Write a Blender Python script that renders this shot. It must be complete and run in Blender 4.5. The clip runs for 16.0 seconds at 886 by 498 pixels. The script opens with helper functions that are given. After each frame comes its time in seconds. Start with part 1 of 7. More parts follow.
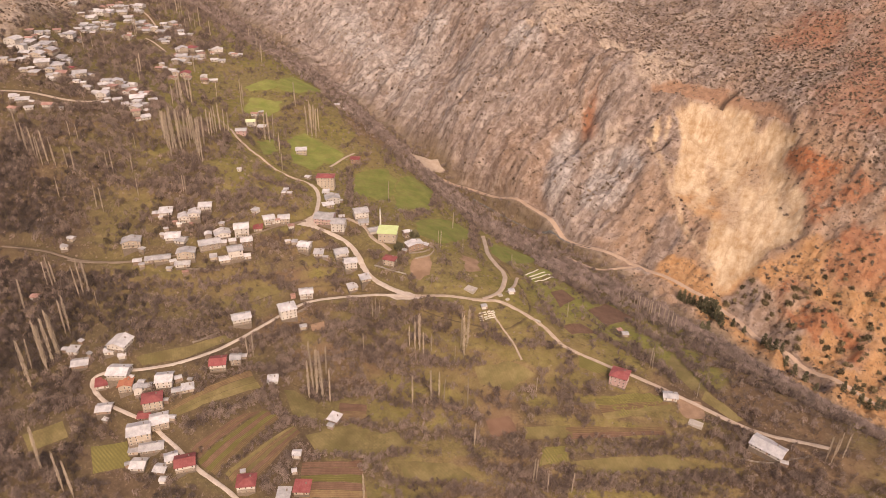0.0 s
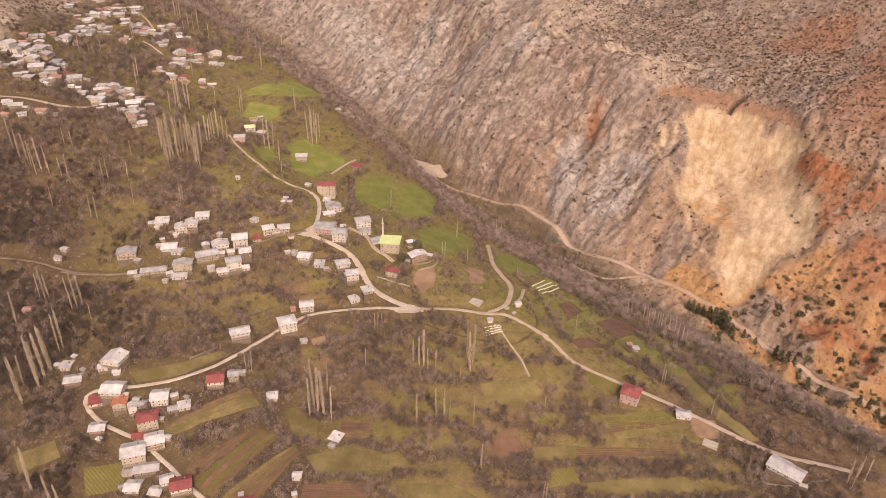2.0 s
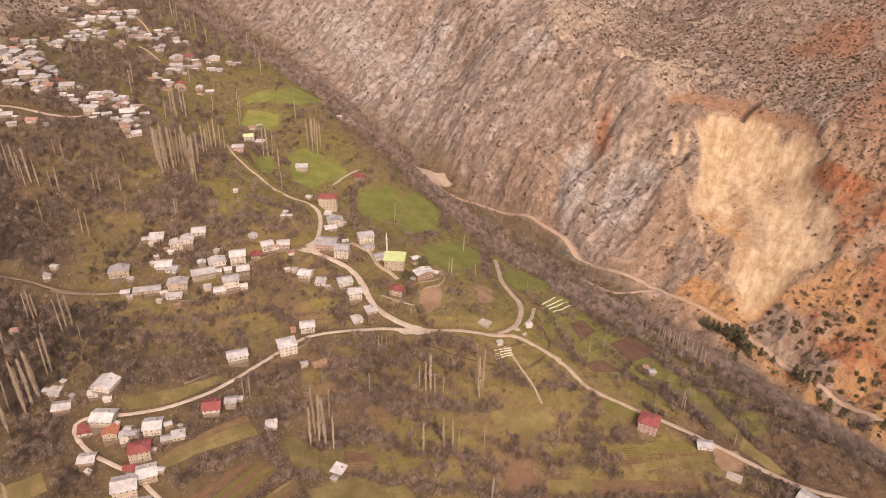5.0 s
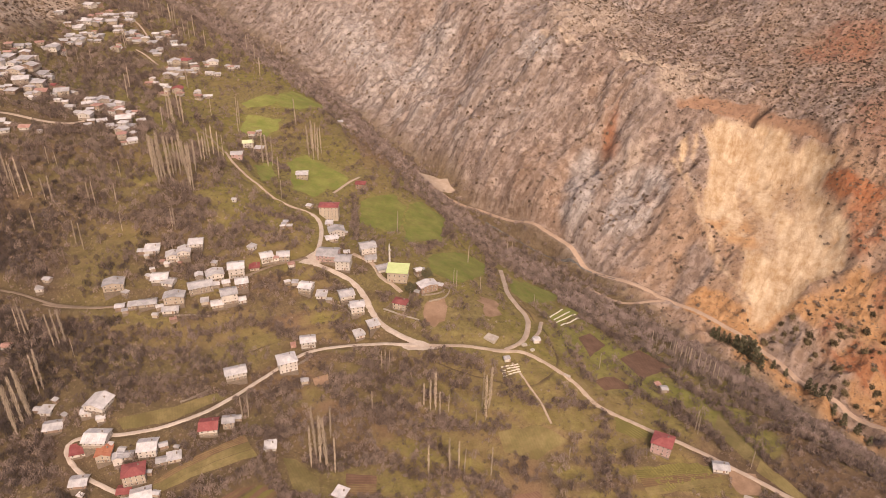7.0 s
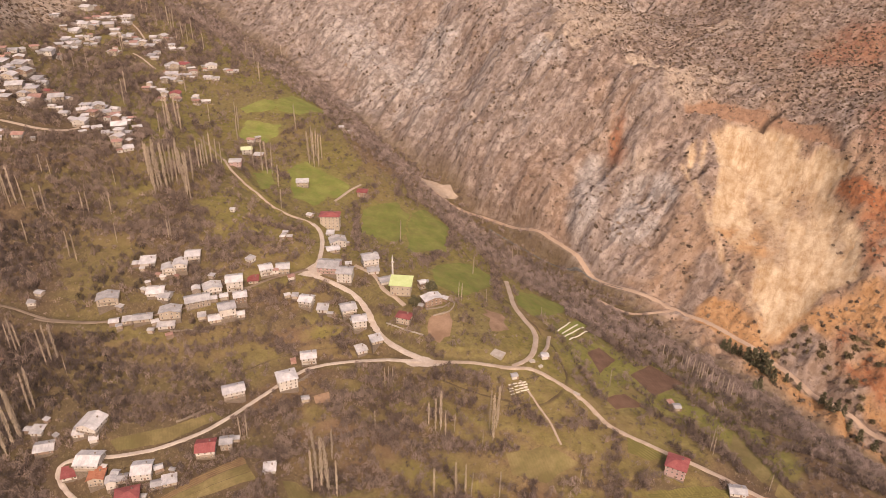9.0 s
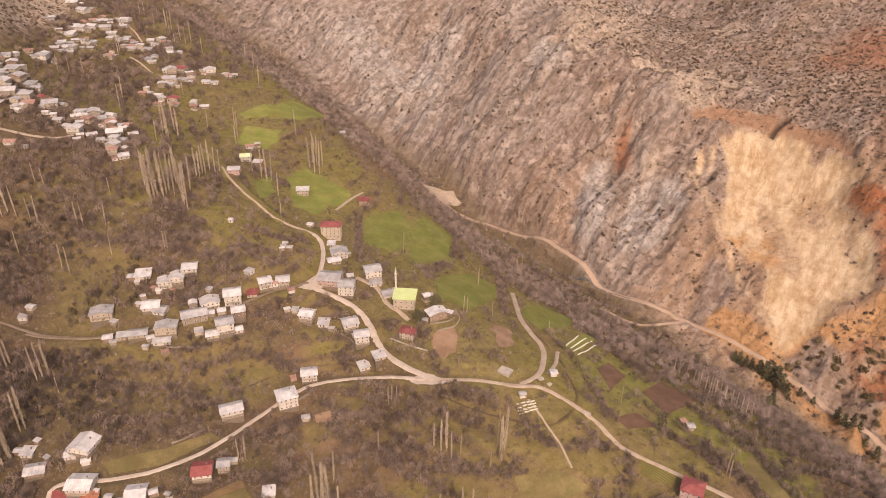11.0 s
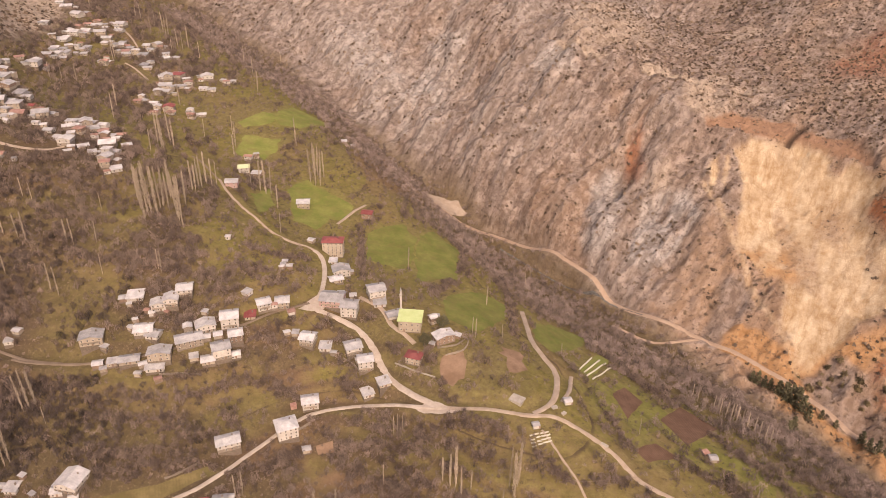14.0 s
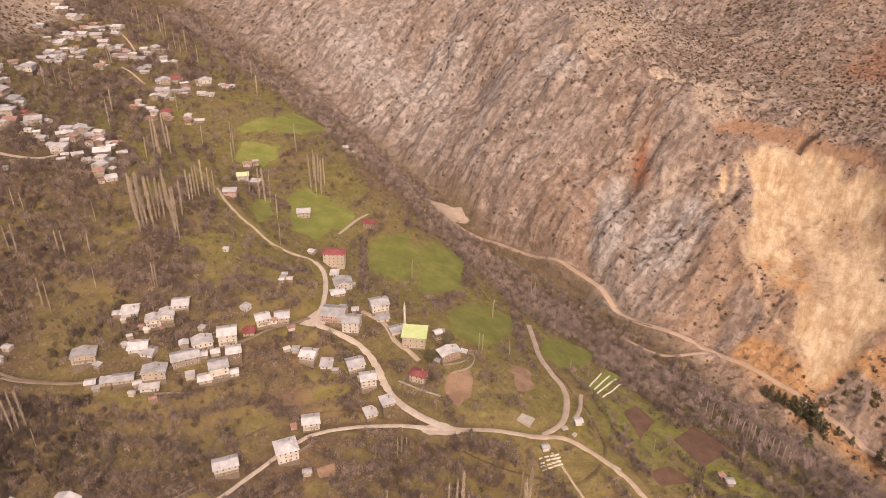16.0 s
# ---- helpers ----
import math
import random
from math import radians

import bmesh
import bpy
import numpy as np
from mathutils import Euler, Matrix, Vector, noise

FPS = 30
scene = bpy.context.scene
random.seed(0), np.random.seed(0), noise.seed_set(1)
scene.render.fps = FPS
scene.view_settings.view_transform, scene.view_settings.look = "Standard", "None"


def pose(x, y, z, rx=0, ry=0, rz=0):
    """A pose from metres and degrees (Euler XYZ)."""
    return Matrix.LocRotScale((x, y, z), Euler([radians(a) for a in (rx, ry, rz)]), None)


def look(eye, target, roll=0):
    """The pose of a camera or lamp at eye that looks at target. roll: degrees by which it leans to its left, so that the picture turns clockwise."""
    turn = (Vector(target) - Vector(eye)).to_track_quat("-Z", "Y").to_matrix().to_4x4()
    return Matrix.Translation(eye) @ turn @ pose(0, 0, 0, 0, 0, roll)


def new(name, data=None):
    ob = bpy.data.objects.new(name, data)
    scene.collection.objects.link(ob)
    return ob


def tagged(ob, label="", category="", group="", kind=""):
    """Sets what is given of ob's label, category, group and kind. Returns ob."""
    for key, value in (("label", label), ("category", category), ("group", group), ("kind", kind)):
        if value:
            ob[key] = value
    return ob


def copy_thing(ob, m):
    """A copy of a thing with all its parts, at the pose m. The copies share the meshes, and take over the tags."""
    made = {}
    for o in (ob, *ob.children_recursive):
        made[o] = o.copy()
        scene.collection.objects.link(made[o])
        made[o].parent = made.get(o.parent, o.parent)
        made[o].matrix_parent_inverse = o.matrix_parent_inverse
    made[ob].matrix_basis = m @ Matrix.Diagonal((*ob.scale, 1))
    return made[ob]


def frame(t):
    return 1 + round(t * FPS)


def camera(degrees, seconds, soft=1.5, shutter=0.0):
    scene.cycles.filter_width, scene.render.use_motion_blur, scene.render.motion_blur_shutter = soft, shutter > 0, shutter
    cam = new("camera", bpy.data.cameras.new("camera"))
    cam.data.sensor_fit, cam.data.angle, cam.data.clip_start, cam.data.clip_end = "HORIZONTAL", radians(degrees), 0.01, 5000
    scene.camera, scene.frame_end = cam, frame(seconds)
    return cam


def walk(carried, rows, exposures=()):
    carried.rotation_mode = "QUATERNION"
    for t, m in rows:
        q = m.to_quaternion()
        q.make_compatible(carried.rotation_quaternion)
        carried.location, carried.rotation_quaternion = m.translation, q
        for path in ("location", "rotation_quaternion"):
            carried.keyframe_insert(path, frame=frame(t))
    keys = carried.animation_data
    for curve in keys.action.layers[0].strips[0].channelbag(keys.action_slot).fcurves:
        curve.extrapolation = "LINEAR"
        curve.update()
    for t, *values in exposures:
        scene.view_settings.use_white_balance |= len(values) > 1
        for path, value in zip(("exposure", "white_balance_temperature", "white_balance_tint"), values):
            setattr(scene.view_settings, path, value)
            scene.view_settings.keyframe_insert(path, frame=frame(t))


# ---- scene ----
# The camera: a drone in level, even flight up a mountain valley.
cam = camera(64.0, 16.0, soft=0.6)
EYE, SPEED, AHEAD, ROLL = (0.0, 0.0, 280.0), (-1.686, 8.586, 0.0), (0.0, 0.87923, -0.47640), 0.9
ROWS = []
for i in range(33):
    spot = Vector(EYE) + Vector(SPEED) * (i / 2)
    ROWS.append((i / 2, look(spot, spot + Vector(AHEAD) * 10, ROLL)))
walk(cam, ROWS, exposures=[(0.0, 0.62, 7900, 25), (16.0, 0.62, 7900, 25)])

# ---- light: thin high cloud, a soft sun behind the camera ----
world = bpy.data.worlds.new("sky")
scene.world = world
world.use_nodes = True
sky = world.node_tree.nodes.new("ShaderNodeTexSky")
sky.sky_type = "NISHITA"
sky.sun_disc = False
sky.sun_elevation, sky.sun_rotation = radians(43), radians(168)
sky.dust_density, sky.air_density, sky.ozone_density = 4.0, 1.0, 0.6
back = world.node_tree.nodes["Background"]
back.inputs["Strength"].default_value = 0.13
world.node_tree.links.new(sky.outputs[0], back.inputs[0])
lamp = bpy.data.lights.new("sun", "SUN")
lamp.energy, lamp.angle, lamp.color = 1.5, radians(10), (1.0, 0.93, 0.84)
sun = new("sun", lamp)
sun.matrix_world = look((200, -930, 900), (0, 0, 0))


# ---- materials ----
def ramp_mix(nt, fac, a, b):
    m = nt.nodes.new("ShaderNodeMix")
    m.data_type = "RGBA"
    nt.links.new(fac, m.inputs[0])
    for k, c in ((6, a), (7, b)):
        if isinstance(c, tuple):
            m.inputs[k].default_value = (*c, 1)
        else:
            nt.links.new(c, m.inputs[k])
    return m.outputs[2]


def noise_fac(nt, scale, lo=0.35, hi=0.65, detail=4, coords=None, rough=0.6, bend=0.0, kind="FBM"):
    n = nt.nodes.new("ShaderNodeTexNoise")
    n.noise_type = kind
    n.inputs["Distortion"].default_value = bend
    n.inputs["Scale"].default_value, n.inputs["Detail"].default_value = scale, detail
    n.inputs["Roughness"].default_value = rough
    if coords:
        nt.links.new(coords, n.inputs["Vector"])
    r = nt.nodes.new("ShaderNodeMapRange")
    r.inputs[1].default_value, r.inputs[2].default_value = lo, hi
    nt.links.new(n.outputs[0], r.inputs[0])
    return r.outputs[0]


def attr(nt, name):
    a = nt.nodes.new("ShaderNodeAttribute")
    a.attribute_name = name
    return a.outputs["Fac"]


def math_node(nt, op, a, b):
    m = nt.nodes.new("ShaderNodeMath")
    m.operation = op
    m.use_clamp = True
    m.inputs[2].default_value = 0.5
    for k, c in ((0, a), (1, b)):
        if isinstance(c, (int, float)):
            m.inputs[k].default_value = c
        else:
            nt.links.new(c, m.inputs[k])
    return m.outputs[0]


def material(name, a, b, scale=1.0, rough=0.85, metal=0.0, bump=0.3, fine=None, spread=0.0, tint="", rows=0.0, worn=None):
    """Two colours mixed by coarse and fine noise at real size; spread varies it from object to object, tint from plant to plant."""
    m = bpy.data.materials.new(name)
    m.use_nodes = True
    nt = m.node_tree
    bsdf = nt.nodes["Principled BSDF"]
    where = nt.nodes.new("ShaderNodeNewGeometry").outputs["Position"]
    fac = noise_fac(nt, scale, coords=where)
    col = ramp_mix(nt, fac, a, b)
    fine_fac = noise_fac(nt, fine or scale * 7, 0.2, 0.8, coords=where)
    dark = tuple(c * 0.62 for c in a)
    col = ramp_mix(nt, math_node(nt, "MULTIPLY", fine_fac, 0.45), col, dark)
    if worn:
        col = ramp_mix(nt, math_node(nt, "MULTIPLY", noise_fac(nt, 0.11, 0.44, 0.66, 6, where, 0.7), 0.6), col, worn)
    if rows:
        turn = nt.nodes.new("ShaderNodeMath")
        turn.operation = "SINE"
        scaled = nt.nodes.new("ShaderNodeMath")
        scaled.operation = "MULTIPLY_ADD"
        nt.links.new(attr(nt, "rows"), scaled.inputs[0])
        scaled.inputs[1].default_value = 2 * math.pi
        nt.links.new(fine_fac, scaled.inputs[2])
        nt.links.new(scaled.outputs[0], turn.inputs[0])
        worn = noise_fac(nt, 0.12, 0.25, 0.7, coords=where)
        ridge = math_node(nt, "MULTIPLY", math_node(nt, "MULTIPLY", math_node(nt, "MULTIPLY_ADD", turn.outputs[0], 0.5), worn), rows * 1.4)
        col = ramp_mix(nt, ridge, col, tuple(v * 0.5 for v in a))
    if spread:
        info = nt.nodes.new("ShaderNodeObjectInfo")
        hue = nt.nodes.new("ShaderNodeHueSaturation")
        r = nt.nodes.new("ShaderNodeMapRange")
        r.inputs[3].default_value, r.inputs[4].default_value = 1 - spread, 1 + spread
        nt.links.new(info.outputs["Random"], r.inputs[0])
        nt.links.new(r.outputs[0], hue.inputs["Value"])
        nt.links.new(col, hue.inputs["Color"])
        col = hue.outputs[0]
    if tint:
        hue = nt.nodes.new("ShaderNodeHueSaturation")
        r = nt.nodes.new("ShaderNodeMapRange")
        r.inputs[3].default_value, r.inputs[4].default_value = 0.52, 1.6
        nt.links.new(attr(nt, tint), r.inputs[0])
        nt.links.new(r.outputs[0], hue.inputs["Value"])
        nt.links.new(col, hue.inputs["Color"])
        col = hue.outputs[0]
    nt.links.new(col, bsdf.inputs["Base Color"])
    bsdf.inputs["Roughness"].default_value = rough
    bsdf.inputs["Metallic"].default_value = metal
    bsdf.inputs["Specular IOR Level"].default_value = 0.25
    if bump:
        b_node = nt.nodes.new("ShaderNodeBump")
        b_node.inputs["Strength"].default_value, b_node.inputs["Distance"].default_value = bump, 0.1
        nt.links.new(fine_fac, b_node.inputs["Height"])
        nt.links.new(b_node.outputs[0], bsdf.inputs["Normal"])
    return m


TIN = material("sheet_metal_roof", (0.355, 0.344, 0.337), (0.575, 0.553, 0.538), 0.25, 0.6, 0.05, 0.2, 2.5, 0.28)
RED = material("red_roof_sheet", (0.23, 0.062, 0.058), (0.31, 0.105, 0.095), 0.3, 0.6, 0.0, 0.2, 2.0, 0.15)
ORANGE = material("orange_roof_tile", (0.34, 0.13, 0.075), (0.43, 0.19, 0.115), 0.4, 0.8, 0.0, 0.3, 2.5, 0.1)
RUST = material("rusted_roof_sheet", (0.33, 0.18, 0.14), (0.46, 0.30, 0.25), 0.35, 0.8, 0.1, 0.3, 2.0, 0.2)
LIME = material("lime_green_roof_sheet", (0.49, 0.58, 0.26), (0.58, 0.66, 0.33), 0.2, 0.55, 0.0, 0.1, 2.0)
PALE_LIME = material("pale_green_roof_sheet", (0.55, 0.62, 0.36), (0.66, 0.70, 0.45), 0.3, 0.6, 0.0, 0.2, 2.0)
WHITE = material("whitewashed_plaster", (0.47, 0.43, 0.38), (0.61, 0.565, 0.51), 0.3, 0.9, 0.0, 0.3, 1.6, 0.10)
CREAM = material("cream_plaster", (0.36, 0.30, 0.235), (0.47, 0.40, 0.32), 0.3, 0.9, 0.0, 0.3, 1.6, 0.12)
PINK = material("pink_plaster", (0.42, 0.28, 0.26), (0.50, 0.35, 0.32), 0.3, 0.9, 0.0, 0.3, 1.6, 0.1)
BROWN = material("weathered_timber_wall", (0.22, 0.15, 0.11), (0.32, 0.23, 0.17), 0.6, 0.9, 0.0, 0.4, 3.0, 0.2)
RUBBLE = material("dark_rubble_footing", (0.150, 0.118, 0.090), (0.225, 0.180, 0.142), 0.9, 0.95, 0.0, 0.6, 3.0, 0.15)
STONE = material("rubble_stone_wall", (0.23, 0.185, 0.145), (0.34, 0.285, 0.23), 0.9, 0.95, 0.0, 0.6, 3.0, 0.15)
# panes are lightened: the reflected sky is put into their colour
GLASS = material("sky_toned_window_pane", (0.075, 0.068, 0.062), (0.15, 0.135, 0.12), 0.5, 0.22, 0.0, 0.0, None, 0.3)
TRIM = material("painted_window_frame", (0.55, 0.50, 0.44), (0.68, 0.63, 0.57), 0.8, 0.7, 0.0, 0.1)
WOOD = material("grey_timber", (0.26, 0.20, 0.15), (0.36, 0.29, 0.22), 0.8, 0.9, 0.0, 0.3)
WATER = material("shallow_stream_water", (0.10, 0.095, 0.085), (0.22, 0.21, 0.19), 0.5, 0.2, 0.0, 0.4)
CLOTH = material("pale_crop_cloth", (0.62, 0.58, 0.46), (0.72, 0.68, 0.56), 0.5, 0.9)
CONCRETE = material("weathered_concrete", (0.36, 0.32, 0.27), (0.47, 0.42, 0.36), 0.4, 0.95, 0.0, 0.3)
EARTH = material("bare_reddish_earth", (0.215, 0.135, 0.085), (0.330, 0.220, 0.148), 0.12, 0.97, 0.0, 0.5, 1.0)
ROAD = material("pale_gravel_road", (0.41, 0.34, 0.275), (0.54, 0.46, 0.385), 0.16, 0.95, 0.0, 0.4, 0.9)
TRACK = material("dirt_track", (0.36, 0.28, 0.21), (0.46, 0.37, 0.29), 0.2, 0.95, 0.0, 0.4, 0.9)
LANE = material("damp_earthen_lane", (0.185, 0.138, 0.100), (0.255, 0.195, 0.146), 0.15, 0.95, 0.0, 0.4, 0.9)
CANYON = material("gorge_road_gravel", (0.36, 0.255, 0.180), (0.47, 0.345, 0.250), 0.08, 0.95, 0.0, 0.4, 0.5)
PLATEAU = material("pale_plateau_earth", (0.33, 0.255, 0.19), (0.40, 0.315, 0.24), 0.1, 0.95, 0.0, 0.4, 0.5)
MEADOW = material("bright_meadow_grass", (0.145, 0.168, 0.038), (0.248, 0.250, 0.072), 0.07, 0.95, 0.0, 0.5, 0.7, 0.14, worn=(0.170, 0.140, 0.052))
OLIVE = material("dry_meadow_grass", (0.130, 0.100, 0.042), (0.238, 0.184, 0.084), 0.08, 0.95, 0.0, 0.4, 0.6, 0.12, rows=0.12, worn=(0.120, 0.105, 0.038))
MEADOW_DULL = material("dull_crop_grass", (0.130, 0.112, 0.036), (0.205, 0.172, 0.060), 0.12, 0.95, 0.0, 0.4, 0.8, 0.14, rows=0.45)
SOILGRASS = material("sprouting_soil", (0.165, 0.102, 0.058), (0.225, 0.160, 0.078), 0.2, 0.98, 0.0, 0.5, 0.9, 0.16, rows=0.55)
SOIL = material("tilled_brown_soil", (0.145, 0.082, 0.053), (0.205, 0.124, 0.082), 0.15, 0.98, 0.0, 0.5, 0.8, 0.12, rows=0.5)
BARK = material("pale_poplar_bark", (0.36, 0.29, 0.22), (0.46, 0.38, 0.30), 0.5, 0.9, 0.0, 0.2, 2.0, 0.15)
TWIGS = material("bare_poplar_twigs", (0.40, 0.32, 0.24), (0.52, 0.43, 0.33), 0.25, 0.95, 0.0, 0.0, 1.2, 0.22)
SCRUB = material("bare_winter_scrub", (0.165, 0.122, 0.100), (0.265, 0.202, 0.168), 0.04, 0.98, 0.0, 0.0, 0.5, 0.0, "tint")
JUNIPER = material("dark_juniper_leaves", (0.150, 0.107, 0.075), (0.225, 0.166, 0.120), 0.1, 0.95, 0.0, 0.0, 0.8, 0.0, "tint")
PINE = material("dark_pine_needles", (0.105, 0.096, 0.055), (0.165, 0.150, 0.088), 0.2, 0.95, 0.0, 0.0, 1.0, 0.2)


# ---- small helpers for meshes ----
def lattice(i, j, seed):
    h = (i * 374761393 + j * 668265263 + seed * 1442695041) & 0xFFFFFFFF
    h = ((h ^ (h >> 13)) * 1274126177) & 0xFFFFFFFF
    return ((h ^ (h >> 16)) & 0xFFFF) / 65535.0


def grain(x, y, seed=0):
    """Smooth noise between 0 and 1 over the plan, one cell a unit."""
    x, y = np.asarray(x, float), np.asarray(y, float)
    i, j = np.floor(x).astype(np.int64), np.floor(y).astype(np.int64)
    u, w = x - i, y - j
    u, w = u * u * (3 - 2 * u), w * w * (3 - 2 * w)
    a, b = lattice(i, j, seed), lattice(i + 1, j, seed)
    c, d = lattice(i, j + 1, seed), lattice(i + 1, j + 1, seed)
    return (a * (1 - u) + b * u) * (1 - w) + (c * (1 - u) + d * u) * w


def fractal(x, y, octaves=4, seed=0):
    total, top, size = 0.0, 0.0, 1.0
    for k in range(octaves):
        total = total + size * grain(np.asarray(x) * 2**k, np.asarray(y) * 2**k, seed + 17 * k)
        top += size
        size *= 0.5
    return total / top


def smooth(a, b, x):
    u = np.clip((np.asarray(x, float) - a) / (b - a), 0, 1)
    return u * u * (3 - 2 * u)


def mesh_of(name, verts, faces, mat=None, shade=False):
    me = bpy.data.meshes.new(name)
    me.from_pydata([tuple(map(float, p)) for p in verts], [], faces)
    if mat:
        me.materials.append(mat)
    if shade:
        me.shade_smooth()
    me.update()
    return me


def fast_mesh(name, verts, faces, mat, smooth_faces=False, attributes=()):
    """A mesh from numpy arrays; faces all have the same number of corners."""
    verts, faces = np.asarray(verts, np.float32), np.asarray(faces, np.int32)
    me = bpy.data.meshes.new(name)
    k = faces.shape[1]
    me.vertices.add(len(verts))
    me.vertices.foreach_set("co", verts.ravel())
    me.loops.add(faces.size)
    me.loops.foreach_set("vertex_index", faces.ravel())
    me.polygons.add(len(faces))
    me.polygons.foreach_set("loop_start", np.arange(0, faces.size, k, dtype=np.int32))
    me.polygons.foreach_set("loop_total", np.full(len(faces), k, np.int32))
    me.polygons.foreach_set("use_smooth", np.full(len(faces), smooth_faces, bool))
    for label, values in attributes:
        me.attributes.new(label, "FLOAT", "POINT").data.foreach_set("value", np.asarray(values, np.float32).ravel())
    me.materials.append(mat)
    me.update(calc_edges=True)
    return me


def part(name, data, parent, label="", m=None):
    ob = new(name, data)
    ob.parent = parent
    if m is not None:
        ob.matrix_basis = m
    if label:
        tagged(ob, label)
    return ob


# ---- the ground ----
# Cross-sections of the valley: heights at distances ACROSS, from the village slope over the river to the far
# mountainside, at stations ALONG the river, upstream.
ALONG = [120, 270, 390, 510, 640, 800, 980, 1200]
ACROSS = [20, 110, 200, 290, 380, 440, 500, 540, 600, 680, 780, 920]
SECTIONS = [
    [-115, -90, -73, -45, -9, -40, -88, -101, -96, -22, 52, 102],
    [-74, -39, -29, -1, -17, -37, -75, -90, -49, -1, 70, 99],
    [-39, -11, -9, 19, -11, -43, -66, -60, -21, 20, 74, 101],
    [-16, 29, 52, 25, 9, -37, -66, -27, 0, 68, 80, 110],
    [15, 74, 78, 45, 37, 1, -44, 4, 48, 99, 106, 103],
    [91, 121, 89, 74, 62, 37, 1, 22, 47, 110, 134, 114],
    [186, 188, 118, 101, 87, 59, 61, 89, 111, 131, 152, 135],
    [306, 235, 160, 135, 105, 85, 98, 127, 157, 168, 171, 162],
]
UP = np.array([-0.63, 0.776]) / math.hypot(0.63, 0.776)
OVER = np.array([UP[1], -UP[0]])


def knots(k, q):
    """Weights of the knots k for a smooth curve at q; beyond the ends it runs out gently."""
    k, q = np.asarray(k, float), np.asarray(q, float).ravel()
    q = np.where(q < k[0], k[0] - 250 * (1 - np.exp(-(k[0] - np.minimum(q, k[0])) / 250)), q)
    q = np.where(q > k[-1], k[-1] + 250 * (1 - np.exp(-(np.maximum(q, k[-1]) - k[-1]) / 250)), q)
    i = np.clip(np.searchsorted(k, q) - 1, 0, len(k) - 2)
    h = k[i + 1] - k[i]
    u = (q - k[i]) / h
    slope = np.zeros((len(k), len(k)))
    for j in range(len(k)):
        a, b = max(j - 1, 0), min(j + 1, len(k) - 1)
        slope[j, b] += 1 / (k[b] - k[a])
        slope[j, a] -= 1 / (k[b] - k[a])
    c = np.clip(u, 0, 1)
    w = np.zeros((len(q), len(k)))
    r = np.arange(len(q))
    w[r, i] += 2 * c**3 - 3 * c**2 + 1
    w[r, i + 1] += 3 * c**2 - 2 * c**3
    w += ((c**3 - 2 * c**2 + c) * h)[:, None] * slope[i] + ((c**3 - c**2) * h)[:, None] * slope[i + 1]
    w += ((u - c) * h)[:, None] * slope[np.where(u > 1, i + 1, i)]
    return w


STEP, S0, S1, N0, N1 = 2.5, 40.0, 1300.0, -160.0, 1010.0
CORE_S, CORE_N = np.arange(S0, S1 + 0.1, STEP), np.arange(N0, N1 + 0.1, STEP)
AXIS_S = np.r_[-2600, -1700, -1000, -600, -350, -180, -80, -20, 15, CORE_S, 1330, 1380, 1450, 1560, 1750, 2100, 2700, 3500]
AXIS_N = np.r_[-3000, -2000, -1300, -850, -550, -380, -270, -210, -180, CORE_N, 1040, 1090, 1160, 1260, 1420, 1700, 2200, 3000]
GS, GN = np.meshgrid(AXIS_S, AXIS_N, indexing="ij")
GZ = knots(ALONG, AXIS_S) @ np.array(SECTIONS, float) @ knots(ACROSS, AXIS_N).T
GZ += 0.42 * np.maximum(GN - 900, 0) ** 1.0 * np.exp(-np.maximum(GN - 900, 0) / 2500)
ROCKN = GN + 45 * smooth(620, 950, GS)
FAR = smooth(496, 526, ROCKN + 24 * (fractal(GS / 60, GN / 60, 3, 5) - 0.5))
NEAR = 1 - smooth(395, 450, GN + 30 * (fractal(GS / 70, GN / 70, 3, 6) - 0.5))
WILD = smooth(0.0, 1.0, (128 - GN + (GS - 822) * 0.55 + 30 * (fractal(GS / 60, GN / 60, 3, 8) - 0.5)) / 24) * smooth(785, 830, GS)


def zone(corners, soft=6.0, warp=10.0, seed=0):
    """A patch of the ground, 1 inside and 0 outside, given by corners along and across the valley, with a ragged rim."""
    c = np.array(corners, float)
    gs = GS + warp * 2 * (fractal(GS / 22, GN / 22, 4, seed + 500) - 0.5)
    gn = GN + warp * 2 * (fractal(GS / 22, GN / 22, 4, seed + 600) - 0.5)
    best, within = np.full(gs.shape, 1e9), np.zeros(gs.shape, bool)
    for (ax, ay), (bx, by) in zip(c, np.roll(c, -1, 0)):
        u = np.clip(((gs - ax) * (bx - ax) + (gn - ay) * (by - ay)) / ((bx - ax) ** 2 + (by - ay) ** 2), 0, 1)
        best = np.minimum(best, (gs - ax - u * (bx - ax)) ** 2 + (gn - ay - u * (by - ay)) ** 2)
        within ^= ((ay > gn) != (by > gn)) & (gs < (bx - ax) * (gn - ay) / (by - ay + 1e-9) + ax)
    far_off = np.sqrt(best)
    return smooth(-soft, soft, np.where(within, far_off, -far_off))


def plan(points):
    """Plan points as places along and across the valley."""
    return [(np.dot(UP, q), np.dot(OVER, q)) for q in points]


def ridges(x, y, octaves, seed):
    """Sharp-crested noise around 0."""
    total, size, top = 0.0, 1.0, 0.0
    for k in range(octaves):
        total = total + size * (0.5 - np.abs(2 * grain(x * 2**k, y * 2**k, seed + 13 * k) - 1))
        top += size
        size *= 0.5
    return total / top


def soften(grid, times=3):
    """Blurs a grid of the ground."""
    for _ in range(times):
        pad = np.pad(grid, 1, "edge")
        grid = sum(pad[u : u + grid.shape[0], w : w + grid.shape[1]] for u in range(3) for w in range(3)) / 9
    return grid


